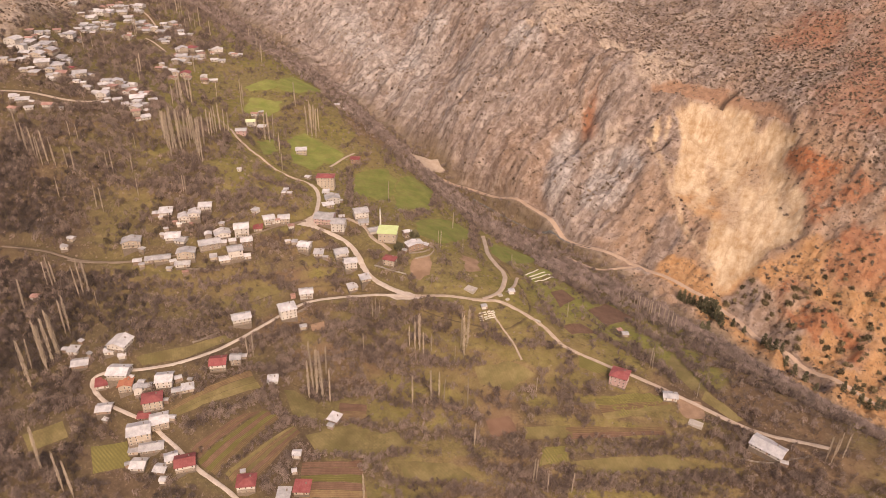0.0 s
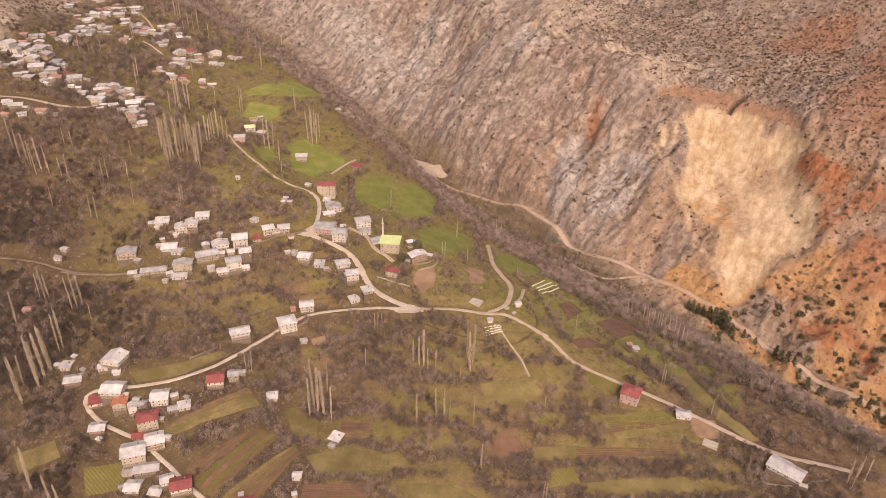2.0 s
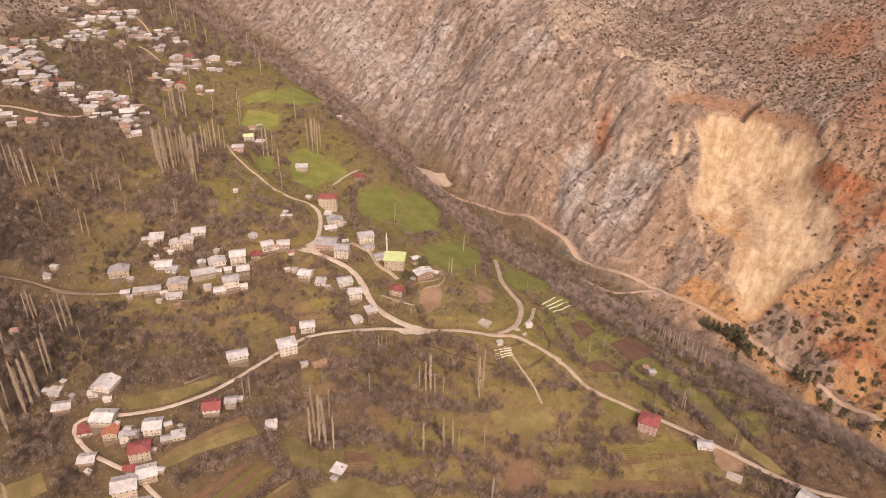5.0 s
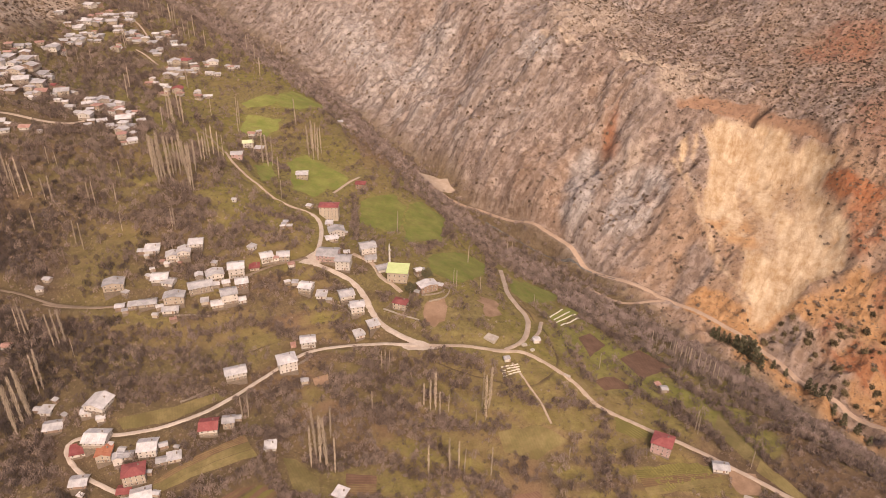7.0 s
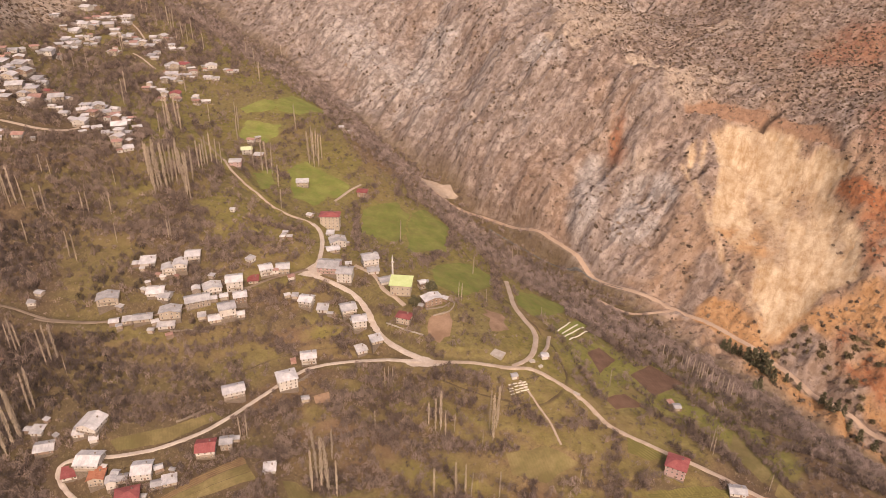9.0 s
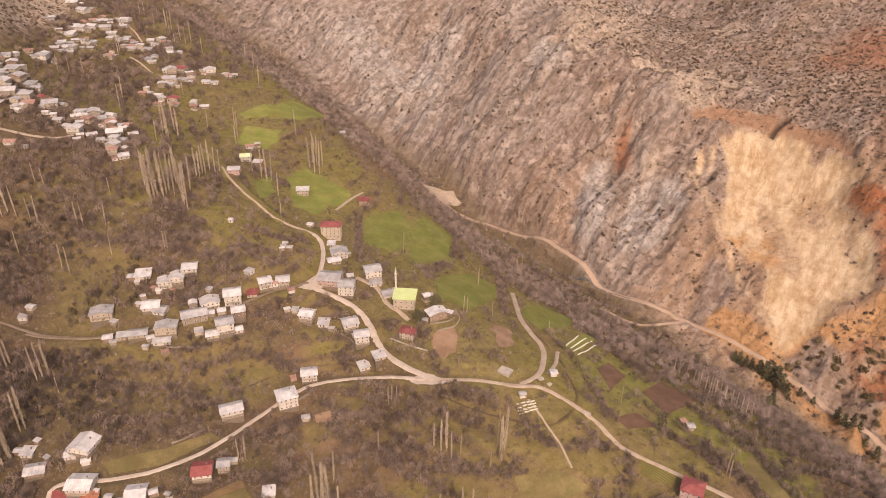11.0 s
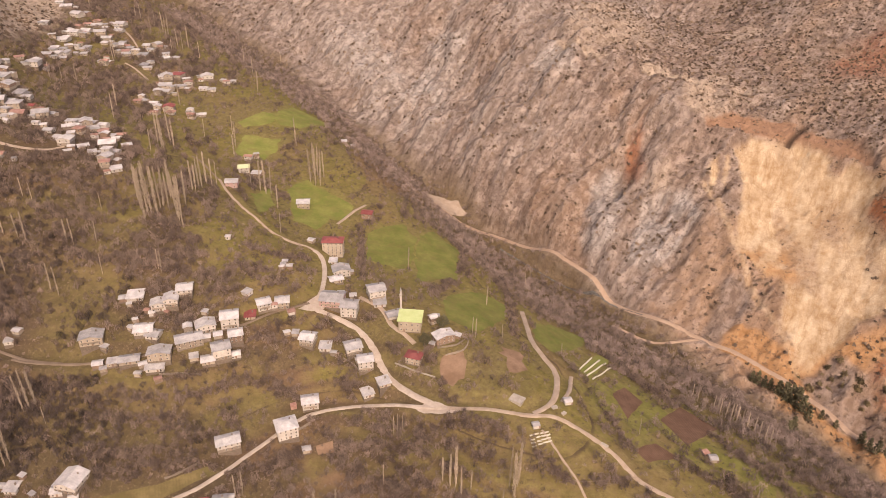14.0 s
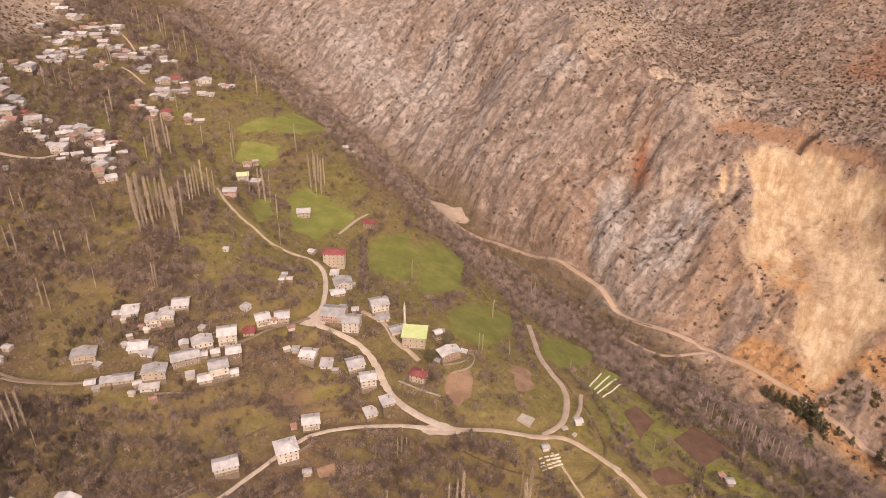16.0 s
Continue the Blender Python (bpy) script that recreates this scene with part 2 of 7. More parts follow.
SCAR = zone([(438, 692), (435, 711), (426, 716), (406, 727), (390, 731), (374, 732), (366, 729), (359, 721), (351, 722), (350, 729), (343, 732), (331, 728),
             (320, 726), (311, 722), (310, 719), (315, 712), (314, 704), (306, 696), (291, 688), (274, 675), (260, 655), (258, 648), (247, 637), (257, 630),
             (266, 613), (269, 592), (274, 576), (277, 559), (292, 574), (315, 587), (320, 602), (333, 614), (351, 608), (363, 607), (379, 610), (393, 634),
             (406, 661), (427, 684)], 2.2, 5.0, 1)
BENCH = zone([(476, 690), (465, 719), (413, 748), (410, 741), (361, 749), (332, 738), (326, 731), (350, 734), (372, 733), (407, 728), (434, 712), (471, 685)], 1.5, 1.5, 2)
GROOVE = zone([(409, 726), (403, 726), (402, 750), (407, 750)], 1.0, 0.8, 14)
HOLLOW = zone([(420, 690), (390, 715), (330, 715), (300, 690), (270, 650), (260, 600), (310, 590), (379, 640)], 26, 5, 15)
GZ -= 12 * HOLLOW * smooth(580, 690, GN) + 5 * SCAR * smooth(670, 700, GN) + 4 * GROOVE
# ribs and gullies of the mountainside, running down to the river
plain = smooth(715, 800, GN) * (1 - smooth(600, 720, GS))
sway = 26 * (fractal(GS / 70, GN / 70, 3, 201) - 0.5)
RIB = ridges((GS - 0.12 * GN + 2 * sway) / 54, (GN + sway) / 150, 3, 11)
rib = RIB * 24 * (1 - 0.7 * plain)
crag = ridges((GS - 0.2 * GN + sway) / 21, (GN - 0.3 * sway) / 38, 3, 23) * 15 * (1 - 0.75 * plain)
chip = (ridges(GS / 10, GN / 13, 2, 31) * 7.0 + ridges((GS + GN) / 6, GN / 7, 1, 35) * 2.2) * (1 - 0.6 * plain)
GZ += FAR * (1 - BENCH) * (1 - 0.85 * soften(SCAR, 10)) * (rib + crag + chip)
# slabs and cracks of the landslide face
GZ += FAR * soften(SCAR, 6) * (7 * (fractal(GS / 45, GN / 60, 3, 37) - 0.5) + 2.2 * ridges((GS - 1.1 * GN) / 26, (GN + GS) / 70, 3, 39) + 0.9 * ridges(GS / 7, GN / 9, 2, 38))
GZ += WILD * 6 * (fractal(GS / 30, GN / 30, 4, 33) - 0.5)
# field terraces on the village slope
GZ0 = GZ.copy()
LEVEL = GZ / 5.6 + 2.2 * (fractal(GS / 80, GN / 80, 3, 41) - 0.5)
PHASE = LEVEL - np.floor(LEVEL)
GZ += NEAR * (1 - WILD) * 2.4 * (smooth(0.7, 1.0, PHASE) - PHASE) * smooth(0.25, 0.42, fractal(GS / 110, GN / 110, 2, 43))
GZ += NEAR * 1.3 * (fractal(GS / 22, GN / 22, 4, 47) - 0.5)


def cell(s, n):
    """Place in the even core of the ground grid."""
    i0, j0 = int(np.searchsorted(AXIS_S, S0)), int(np.searchsorted(AXIS_N, N0))
    a = np.clip((np.asarray(s, float) - S0) / STEP, 0, len(CORE_S) - 1.001)
    b = np.clip((np.asarray(n, float) - N0) / STEP, 0, len(CORE_N) - 1.001)
    return a.astype(int) + i0, b.astype(int) + j0, a % 1, b % 1


def sample(grid, x, y):
    x, y = np.asarray(x, float), np.asarray(y, float)
    i, j, u, w = cell(x * UP[0] + y * UP[1], x * OVER[0] + y * OVER[1])
    return (grid[i, j] * (1 - u) + grid[i + 1, j] * u) * (1 - w) + (grid[i, j + 1] * (1 - u) + grid[i + 1, j + 1] * u) * w


def ground(x, y):
    return sample(GZ, x, y)


def curve_points(points, step=3.0):
    """A smooth line through plan points, in even steps."""
    p = np.array(points, float)
    p = np.vstack([2 * p[0] - p[1], p, 2 * p[-1] - p[-2]])
    out = []
    for k in range(1, len(p) - 2):
        a, b, c, d = p[k - 1 : k + 3]
        count = max(2, int(np.linalg.norm(c - b) / step))
        for u in np.arange(count) / count:
            out.append(0.5 * (2 * b + (c - a) * u + (2 * a - 5 * b + 4 * c - d) * u**2 + (3 * b - 3 * c + d - a) * u**3))
    return np.array(out + [p[-2]])


ROADS = []
BRUSHLESS = np.zeros_like(GZ)


def plan_road(name, label, mat, width, points):
    """Grades a bench for a road into the ground and remembers the road."""
    global GZ
    line = curve_points(points)
    z = ground(line[:, 0], line[:, 1])
    pad = np.r_[[z[0]] * 4, z, [z[-1]] * 4]
    z = np.convolve(pad, np.ones(9) / 9, "valid")
    s, n = line @ UP, line @ OVER
    i0, i1 = np.searchsorted(AXIS_S, [s.min() - 12, s.max() + 12])
    j0, j1 = np.searchsorted(AXIS_N, [n.min() - 12, n.max() + 12])
    gs, gn = GS[i0:i1, j0:j1], GN[i0:i1, j0:j1]
    best, level = np.full(gs.shape, 1e9), np.zeros(gs.shape)
    for a, b, c in zip(s, n, z):
        d = (gs - a) ** 2 + (gn - b) ** 2
        nearer = d < best
        best[nearer], level[nearer] = d[nearer], c
    dist = np.sqrt(best)
    blend = 1 - smooth(width / 2 + 3.2, width / 2 + 8.0, dist)
    GZ[i0:i1, j0:j1] = GZ[i0:i1, j0:j1] * (1 - blend) + level * blend
    BRUSHLESS[i0:i1, j0:j1] = np.maximum(BRUSHLESS[i0:i1, j0:j1], 1 - smooth(width / 2 + 0.8, width / 2 + 2.5, dist))
    ROADS.append((name, label, mat, width, line, z))


def build_road(name, label, mat, width, line, z):
    way = np.gradient(line, axis=0)
    way /= np.linalg.norm(way, axis=1)[:, None] + 1e-9
    side = np.stack([way[:, 1], -way[:, 0]], 1)
    verts, faces, k = [], [], 7
    wander = 0.28 * width * (fractal(np.arange(len(line)) / 4, np.zeros(len(line)) + len(name), 3, 3) - 0.5)
    for i in range(len(line)):
        for j in range(k):
            u = (j / (k - 1) - 0.5) * 2
            q = line[i] + side[i] * (u * width / 2 + wander[i] * abs(u))
            verts.append((*q, max(float(ground(*q)), z[i] - 0.1) + (0.32 - 0.6 * (abs(u) > 0.99) + 0.05 * (1 - u * u))))
        if i:
            for j in range(k - 1):
                a = (i - 1) * k + j
                faces.append((a, a + 1, a + k + 1, a + k))
    ob = new(name, mesh_of(name, verts, faces, mat, True))
    tagged(ob, label, "stream" if name == "stream" else "road", kind="structure")


plan_road("stream", "narrow pale mountain stream in the gorge", WATER, 2.0, [(149, 629), (123, 654), (96, 683), (62, 720), (34, 749)])
plan_road("village_road", "pale gravel village road", ROAD, 5.0, [(-25, 434), (-30, 440), (-40, 446), (-49, 453), (-56, 460), (-60, 467), (-64, 476), (-70, 485), (-80, 495), (-91, 500), (-102, 503), (-108, 506)])
plan_road("north_road", "pale gravel lane climbing past the houses", ROAD, 3.8, [(-107, 511), (-104, 521), (-104, 533), (-106, 547), (-110, 563), (-117, 572)])
plan_road("upper_lane", "narrow dirt lane winding up to the hamlet", TRACK, 2.3, [(-117, 572), (-123, 575), (-136, 575), (-149, 578), (-160, 588), (-173, 599), (-189, 618), (-201, 637)])
plan_road("upper_lane_end", "faint earthen lane among the poplars", LANE, 1.8, [(-201, 637), (-220, 660), (-232, 670)])
plan_road("west_road", "narrow earthen lane below the houses", LANE, 2.6, [(-110, 508), (-125, 497), (-137, 488), (-145, 481), (-157, 475), (-173, 464), (-186, 458), (-202, 454), (-227, 450), (-257, 453), (-279, 458)])
plan_road("slope_lane", "earthen lane across the scrub slope", LANE, 2.4, [(-242, 451), (-275, 459), (-312, 474), (-344, 485)])
plan_road("lower_road", "pale gravel road curving along the slope", ROAD, 3.3, [(-20, 435), (-38, 438), (-59, 443), (-76, 444), (-93, 441), (-104, 436), (-115, 425), (-128, 410), (-140, 396), (-155, 382), (-175, 373), (-196, 369), (-215, 370), (-226, 368), (-227, 362), (-220, 354), (-207, 345), (-190, 338), (-177, 331), (-160, 318), (-142, 304), (-122, 291), (-107, 280), (-89, 268), (-75, 256)])
plan_road("east_road", "gravel road running out along the terraces", TRACK, 3.5, [(-20, 435), (3, 432), (23, 428), (43, 428), (59, 419), (72, 407), (84, 392), (105, 381), (126, 371), (145, 359), (166, 343), (185, 327), (206, 314), (224, 305)])
plan_road("field_track", "grey dirt track down to the meadows", TRACK, 3.9, [(29, 430), (38, 437), (44, 447), (47, 461), (47, 476), (42, 490), (37, 510), (36, 535), (35, 557)])
plan_road("short_track", "short dirt track beside the fields", TRACK, 3.0, [(47, 442), (54, 456), (58, 473)])
plan_road("mosque_lane", "gravel lane leading to the mosque", TRACK, 4.0, [(-79, 524), (-64, 513), (-56, 498), (-46, 488), (-40, 480)])
plan_road("gorge_road", "wide dusty gravel road along the gorge", CANYON, 6.4, [(-40, 800), (-12, 786), (29, 766), (61, 739), (91, 711), (113, 683), (127, 654), (152, 628), (183, 611), (209, 597), (227, 583), (249, 561), (264, 541), (278, 521), (298, 495), (317, 471), (332, 453), (353, 438), (372, 420), (400, 390)])
plan_road("gorge_road_branch", "dusty branch road down to the stream", CANYON, 3.6, [(189, 603), (164, 599), (142, 604), (122, 620)])
plan_road("far_lane", "pale lane below the upper hamlet", TRACK, 4.0, [(-401, 628), (-369, 623), (-341, 616), (-319, 616), (-310, 624)])
plan_road("footpath", "pale footpath between hamlets", TRACK, 2.5, [(-325, 832), (-346, 856), (-362, 869)])
plan_road("footpath_upper", "pale footpath above the hamlet", TRACK, 2.5, [(-369, 925), (-384, 949), (-404, 976)])
plan_road("farm_lane", "pale lane to the red-roofed house", TRACK, 3.0, [(-108, 625), (-97, 649), (-89, 660)])
plan_road("field_path", "trodden path across the pasture", TRACK, 1.6, [(33, 419), (42, 401), (49, 388), (53, 375)])
plan_road("ridge_track", "pale earthen track on the upper mountainside", PLATEAU, 6.0, [(447, 995), (484, 978), (518, 951), (540, 928)])

X, Y = GS * UP[0] + GN * OVER[0], GS * UP[1] + GN * OVER[1]


def inside(poly, x, y):
    """Which of the points lie in the polygon."""
    poly = np.asarray(poly, float)
    hit = np.zeros(np.shape(x), bool)
    for (ax, ay), (bx, by) in zip(poly, np.roll(poly, -1, 0)):
        crosses = ((ay > y) != (by > y)) & (x < (bx - ax) * (y - ay) / (by - ay + 1e-12) + ax)
        hit ^= crosses
    return hit


PLOTS = []
LUSH = np.zeros_like(GZ)


def field(label, mat, corners, furrow=0.0, turn=0.0, name="field", lift=0.2):
    """A field laid over the slope, with worn edges; furrow is the spacing of its ridges."""
    global BRUSHLESS, GZ
    ring = np.array(list(corners) + [corners[0]], float)
    poly = np.concatenate([a + (b - a) * np.linspace(0, 1, max(2, int(np.linalg.norm(b - a) / 4)), endpoint=False)[:, None] for a, b in zip(ring, ring[1:])])
    poly = poly + (4.0 if mat == MEADOW else 1.2 if name == "field" else 6.0 if mat == EARTH else 3.0) * np.stack([grain(poly[:, 0] / 5, poly[:, 1] / 5, 7) - 0.5, grain(poly[:, 0] / 5, poly[:, 1] / 5, 8) - 0.5], 1)
    within = inside(poly, X, Y).astype(float)
    GZ = GZ + (EVEN - GZ) * np.clip(1.3 * soften(within, 2), 0, 1)
    BRUSHLESS = np.maximum(BRUSHLESS, within)
    if mat == MEADOW:
        LUSH[:] = np.maximum(LUSH, within)
    PLOTS.append((label, mat, poly, furrow, turn, name, lift))


def build_field(label, mat, poly, furrow, turn, name, lift):
    lo, hi = poly.min(0), poly.max(0)
    bm = bmesh.new()
    bm.faces.new([bm.verts.new((*p, 0)) for p in poly])
    for axis in (0, 1):
        normal = (1, 0, 0) if axis == 0 else (0, 1, 0)
        for cut in np.arange(lo[axis] + 2, hi[axis], 2.5):
            spot = (cut, 0, 0) if axis == 0 else (0, cut, 0)
            bmesh.ops.bisect_plane(bm, geom=bm.verts[:] + bm.edges[:] + bm.faces[:], plane_co=spot, plane_no=normal)
    c, s = math.cos(radians(turn)), math.sin(radians(turn))
    for v in bm.verts:
        v.co.z = float(ground(v.co.x, v.co.y)) + lift
    bm.normal_update()
    if sum(f.normal.z for f in bm.faces) < 0:
        bmesh.ops.reverse_faces(bm, faces=bm.faces[:])
    me = bpy.data.meshes.new(name)
    bm.to_mesh(me)
    bm.free()
    me.materials.append(mat)
    me.shade_smooth()
    if furrow:
        co = np.empty(len(me.vertices) * 3, np.float32)
        me.vertices.foreach_get("co", co)
        co = co.reshape(-1, 3)
        me.attributes.new("rows", "FLOAT", "POINT").data.foreach_set("value", ((co[:, 0] * c + co[:, 1] * s) / furrow).astype(np.float32))
    ob = new(name, me)
    tagged(ob, label, name.replace("_", " "), kind="structure")
    return ob


EVEN = soften(GZ, 12)
field("bright green meadow high above the gorge", MEADOW, [(-223, 774), (-205, 806), (-188, 809), (-194, 780), (-213, 766)])
field("bright green meadow high above the gorge", MEADOW, [(-196, 803), (-183, 842), (-161, 838), (-142, 832), (-165, 784), (-186, 785)])
field("bright green meadow below the upper hamlet", MEADOW, [(-208, 713), (-211, 752), (-178, 754), (-177, 730), (-188, 706), (-199, 706)])
field("green meadow strip beside the lane", MEADOW, [(-177, 635), (-169, 662), (-157, 631), (-162, 598)])
field("bright green meadow above the red-roofed block", MEADOW, [(-155, 669), (-142, 690), (-120, 670), (-97, 656), (-104, 633), (-116, 630), (-123, 608), (-140, 615)])
field("large bright green meadow behind the mosque", MEADOW, [(-84, 619), (-56, 643), (-45, 625), (-45.5, 588), (-52, 572), (-80, 579)])
field("large bright green meadow behind the mosque", MEADOW, [(-43, 627), (-34, 650), (-11, 634), (-13, 574), (-42, 556), (-44, 586)])
field("bright green meadow beside the dirt track", MEADOW, [(-22, 540), (3, 566), (23, 560), (21, 532), (1, 500), (-22, 507)])
field("bright green meadow beyond the dirt track", MEADOW, [(41, 541), (58, 555), (85, 554), (74, 529), (51, 502), (39, 513)])
field("dull green field below the road", MEADOW_DULL, [(92, 385), (103, 384), (110, 374), (103, 371), (91, 375)], 1.6, 50)
field("dull green field below the road", MEADOW_DULL, [(101, 353), (134, 357), (145, 350), (113, 340)], 1.6, 35)
field("dull green field below the road", MEADOW_DULL, [(62, 321), (76, 321), (78, 313), (60, 310)], 1.6, 35)
field("dull green field below the road", MEADOW_DULL, [(-213, 321), (-191, 323), (-183, 308), (-206, 306)], 1.6, 50)
field("dry olive-green field with faint rows", OLIVE, [(-82, 325), (-56, 337), (-31, 330), (-34, 318), (-74, 314)], 1.5, 50)
field("dry olive-green field with faint rows", OLIVE, [(-48, 328), (-28, 334), (-20, 324), (-44, 317)], 1.5, 50)
field("dry olive-green field with faint rows", OLIVE, [(-27, 314), (7, 314), (24, 304), (-19, 302)], 1.5, 50)
field("dry olive-green field with faint rows", OLIVE, [(22, 372), (44, 375), (62, 367), (43, 356), (25, 361)], 1.5, 20)
field("dry olive-green field with faint rows", OLIVE, [(51, 333), (80, 333), (81, 326), (52, 326)], 1.5, 35)
field("dry olive-green field with faint rows", OLIVE, [(75, 313), (136, 316), (154, 308), (101, 306)], 1.5, 20)
field("dry olive-green field with faint rows", OLIVE, [(-261, 332), (-238, 339), (-230, 328), (-252, 321)], 1.5, 50)
field("dry olive-green field with faint rows", OLIVE, [(-203, 378), (-171, 386), (-148, 399), (-143, 396), (-169, 377), (-197, 372)], 1.5, 20)
field("dry olive-green field with faint rows", OLIVE, [(159, 397), (168, 363), (161, 358), (151, 380)], 1.5, 20)
field("dry olive-green field with faint rows", OLIVE, [(170, 357), (186, 333), (180, 332), (165, 351)], 1.5, 20)
field("dry olive-green field with faint rows", OLIVE, [(-102, 360), (-95, 361), (-79, 348), (-77, 337), (-92, 340)], 1.5, 35)
field("tilled dark brown field plot", SOIL, [(84, 469), (95, 483), (104, 468), (88, 444)], 1.2, 35)
field("tilled dark brown field plot", SOIL, [(110, 451), (129, 471), (146, 450), (120, 428)], 1.2, 20)
field("tilled dark brown field plot", SOIL, [(85, 415), (100, 425), (110, 415), (91, 407)], 1.2, 35)
field("tilled dark brown field plot", SOIL, [(28, 338), (43, 340), (47, 331), (32, 327)], 1.2, 50)
field("green plot with pale cultivated strips", MEADOW, [(66, 490), (85, 524), (95, 522), (71, 480)], 3.4, 45)
field("pale gravel village square", ROAD, [(-116, 501), (-108, 516), (-100, 520), (-99, 506), (-106, 500)], 0.0, 0.0, "square", 0.2)
field("pale gravel road junction", ROAD, [(-39, 437), (-27, 441), (-20, 437), (-11, 434), (-20, 430), (-33, 433)], 0.0, 0.0, "junction", 0.2)
field("pale dusty turning place beside the gorge road", TRACK, [(-48, 822), (-31, 827), (-8, 815), (0, 800), (-17, 789), (-34, 799)], 0.0, 0.0, "bare_ground", 0.2)
field("bare reddish-brown earth mound", EARTH, [(-24, 467), (-12, 474), (-6, 464), (-9, 454), (-19, 450), (-25, 457)], 0.0, 0.0, "bare_ground", 0.2)
field("bare reddish earth plot", EARTH, [(14, 488), (26, 484), (31, 466), (17, 460)], 0.0, 0.0, "bare_ground", 0.2)
field("bare earth yard beside the gravel road", EARTH, [(151, 352), (162, 348), (167, 334), (152, 335)], 0.0, 0.0, "bare_ground", 0.2)
field("reddish tilled plot below the road", EARTH, [(-94, 421), (-85, 424), (-83, 418), (-92, 416)], 0.0, 0.0, "field", 0.2)
field("dry olive-green strip with faint rows", OLIVE, [(-167.9, 335.0), (-168.6, 337.5), (-119.7, 363.9), (-116.3, 359.8)], 1.5, 120)
field("dry olive-green strip with faint rows", OLIVE, [(-168.6, 337.6), (-169.4, 340.2), (-123.3, 368.1), (-119.9, 364.1)], 1.5, 120)
field("brown strip with sprouting green rows", SOILGRASS, [(-169.4, 340.3), (-170.1, 342.9), (-126.9, 372.3), (-123.5, 368.3)], 1.1, 120)
field("narrow tilled brown strip of soil", SOIL, [(-145.3, 309.7), (-146.7, 312.1), (-116.0, 340.4), (-112.5, 341.8)], 1.1, 132)
field("brown strip with sprouting green rows", SOILGRASS, [(-146.8, 312.3), (-148.2, 314.7), (-119.6, 339.0), (-116.2, 340.4)], 1.1, 132)
field("narrow tilled brown strip of soil", SOIL, [(-148.2, 314.8), (-149.6, 317.2), (-123.3, 337.6), (-119.8, 339.0)], 1.1, 132)
field("brown strip with sprouting green rows", SOILGRASS, [(-131.3, 300.5), (-134.3, 302.5), (-102.1, 339.3), (-99.3, 338.8)], 1.1, 137)
field("dull green strip of young crop", MEADOW_DULL, [(-134.5, 302.6), (-137.5, 304.6), (-105.1, 339.9), (-102.3, 339.3)], 1.1, 137)
field("narrow tilled brown strip of soil", SOIL, [(-137.7, 304.7), (-140.7, 306.7), (-108.1, 340.4), (-105.3, 339.9)], 1.1, 137)
field("dull green strip of young crop", MEADOW_DULL, [(-141.0, 306.9), (-144.0, 308.9), (-111.1, 341.0), (-108.3, 340.5)], 1.1, 137)
field("brown strip with sprouting green rows", SOILGRASS, [(-111.5, 288.9), (-114.0, 291.1), (-86.2, 327.9), (-85.3, 326.9)], 1.1, 139)
field("narrow tilled brown strip of soil", SOIL, [(-114.2, 291.3), (-116.8, 293.5), (-87.2, 329.0), (-86.3, 328.0)], 1.1, 139)
field("dry olive-green strip with faint rows", OLIVE, [(-117.0, 293.6), (-119.5, 295.8), (-88.3, 330.0), (-87.3, 329.0)], 1.5, 139)
field("brown strip with sprouting green rows", SOILGRASS, [(-119.8, 296.0), (-122.3, 298.2), (-89.3, 331.1), (-88.3, 330.1)], 1.1, 139)
field("dry olive-green strip with faint rows", OLIVE, [(-122.5, 298.4), (-125.1, 300.6), (-90.3, 332.2), (-89.4, 331.2)], 1.5, 139)
field("narrow tilled brown strip of soil", SOIL, [(-81.1, 307.8), (-80.7, 303.8), (-45.5, 307.1), (-46.5, 311.3)], 1.1, 95)
field("narrow tilled brown strip of soil", SOIL, [(-80.7, 303.4), (-80.4, 299.4), (-44.4, 302.5), (-45.4, 306.7)], 1.1, 95)
field("dull green strip of young crop", MEADOW_DULL, [(-80.3, 299.0), (-80.0, 295.0), (-43.3, 298.0), (-44.3, 302.2)], 1.1, 95)
field("narrow tilled brown strip of soil", SOIL, [(-80.0, 294.6), (-79.6, 290.6), (-42.2, 293.4), (-43.2, 297.6)], 1.1, 95)
field("brown strip with sprouting green rows", SOILGRASS, [(-79.6, 290.3), (-79.2, 286.2), (-41.2, 288.9), (-42.2, 293.1)], 1.1, 95)
field("narrow tilled brown strip of soil", SOIL, [(-65.3, 353.4), (-64.0, 346.1), (-46.9, 347.1), (-47.8, 352.9)], 1.1, 94)
field("brown strip with sprouting green rows", SOILGRASS, [(-64.0, 345.8), (-62.7, 338.5), (-46.0, 341.1), (-46.9, 346.9)], 1.1, 94)
field("dull green strip of young crop", MEADOW_DULL, [(96.8, 350.8), (99.0, 346.4), (143.6, 351.9), (142.7, 355.2)], 1.1, 98)
field("brown strip with sprouting green rows", SOILGRASS, [(99.1, 346.2), (101.3, 341.9), (144.6, 348.5), (143.7, 351.8)], 1.1, 98)
field("dry olive-green strip with faint rows", OLIVE, [(101.4, 341.7), (103.6, 337.3), (145.6, 345.0), (144.6, 348.3)], 1.5, 98)
field("brown strip with sprouting green rows", SOILGRASS, [(76.8, 332.0), (77.3, 328.8), (138.2, 330.9), (137.9, 333.7)], 1.1, 92)
field("narrow tilled brown strip of soil", SOIL, [(77.3, 328.7), (77.8, 325.5), (138.4, 328.0), (138.2, 330.8)], 1.1, 92)
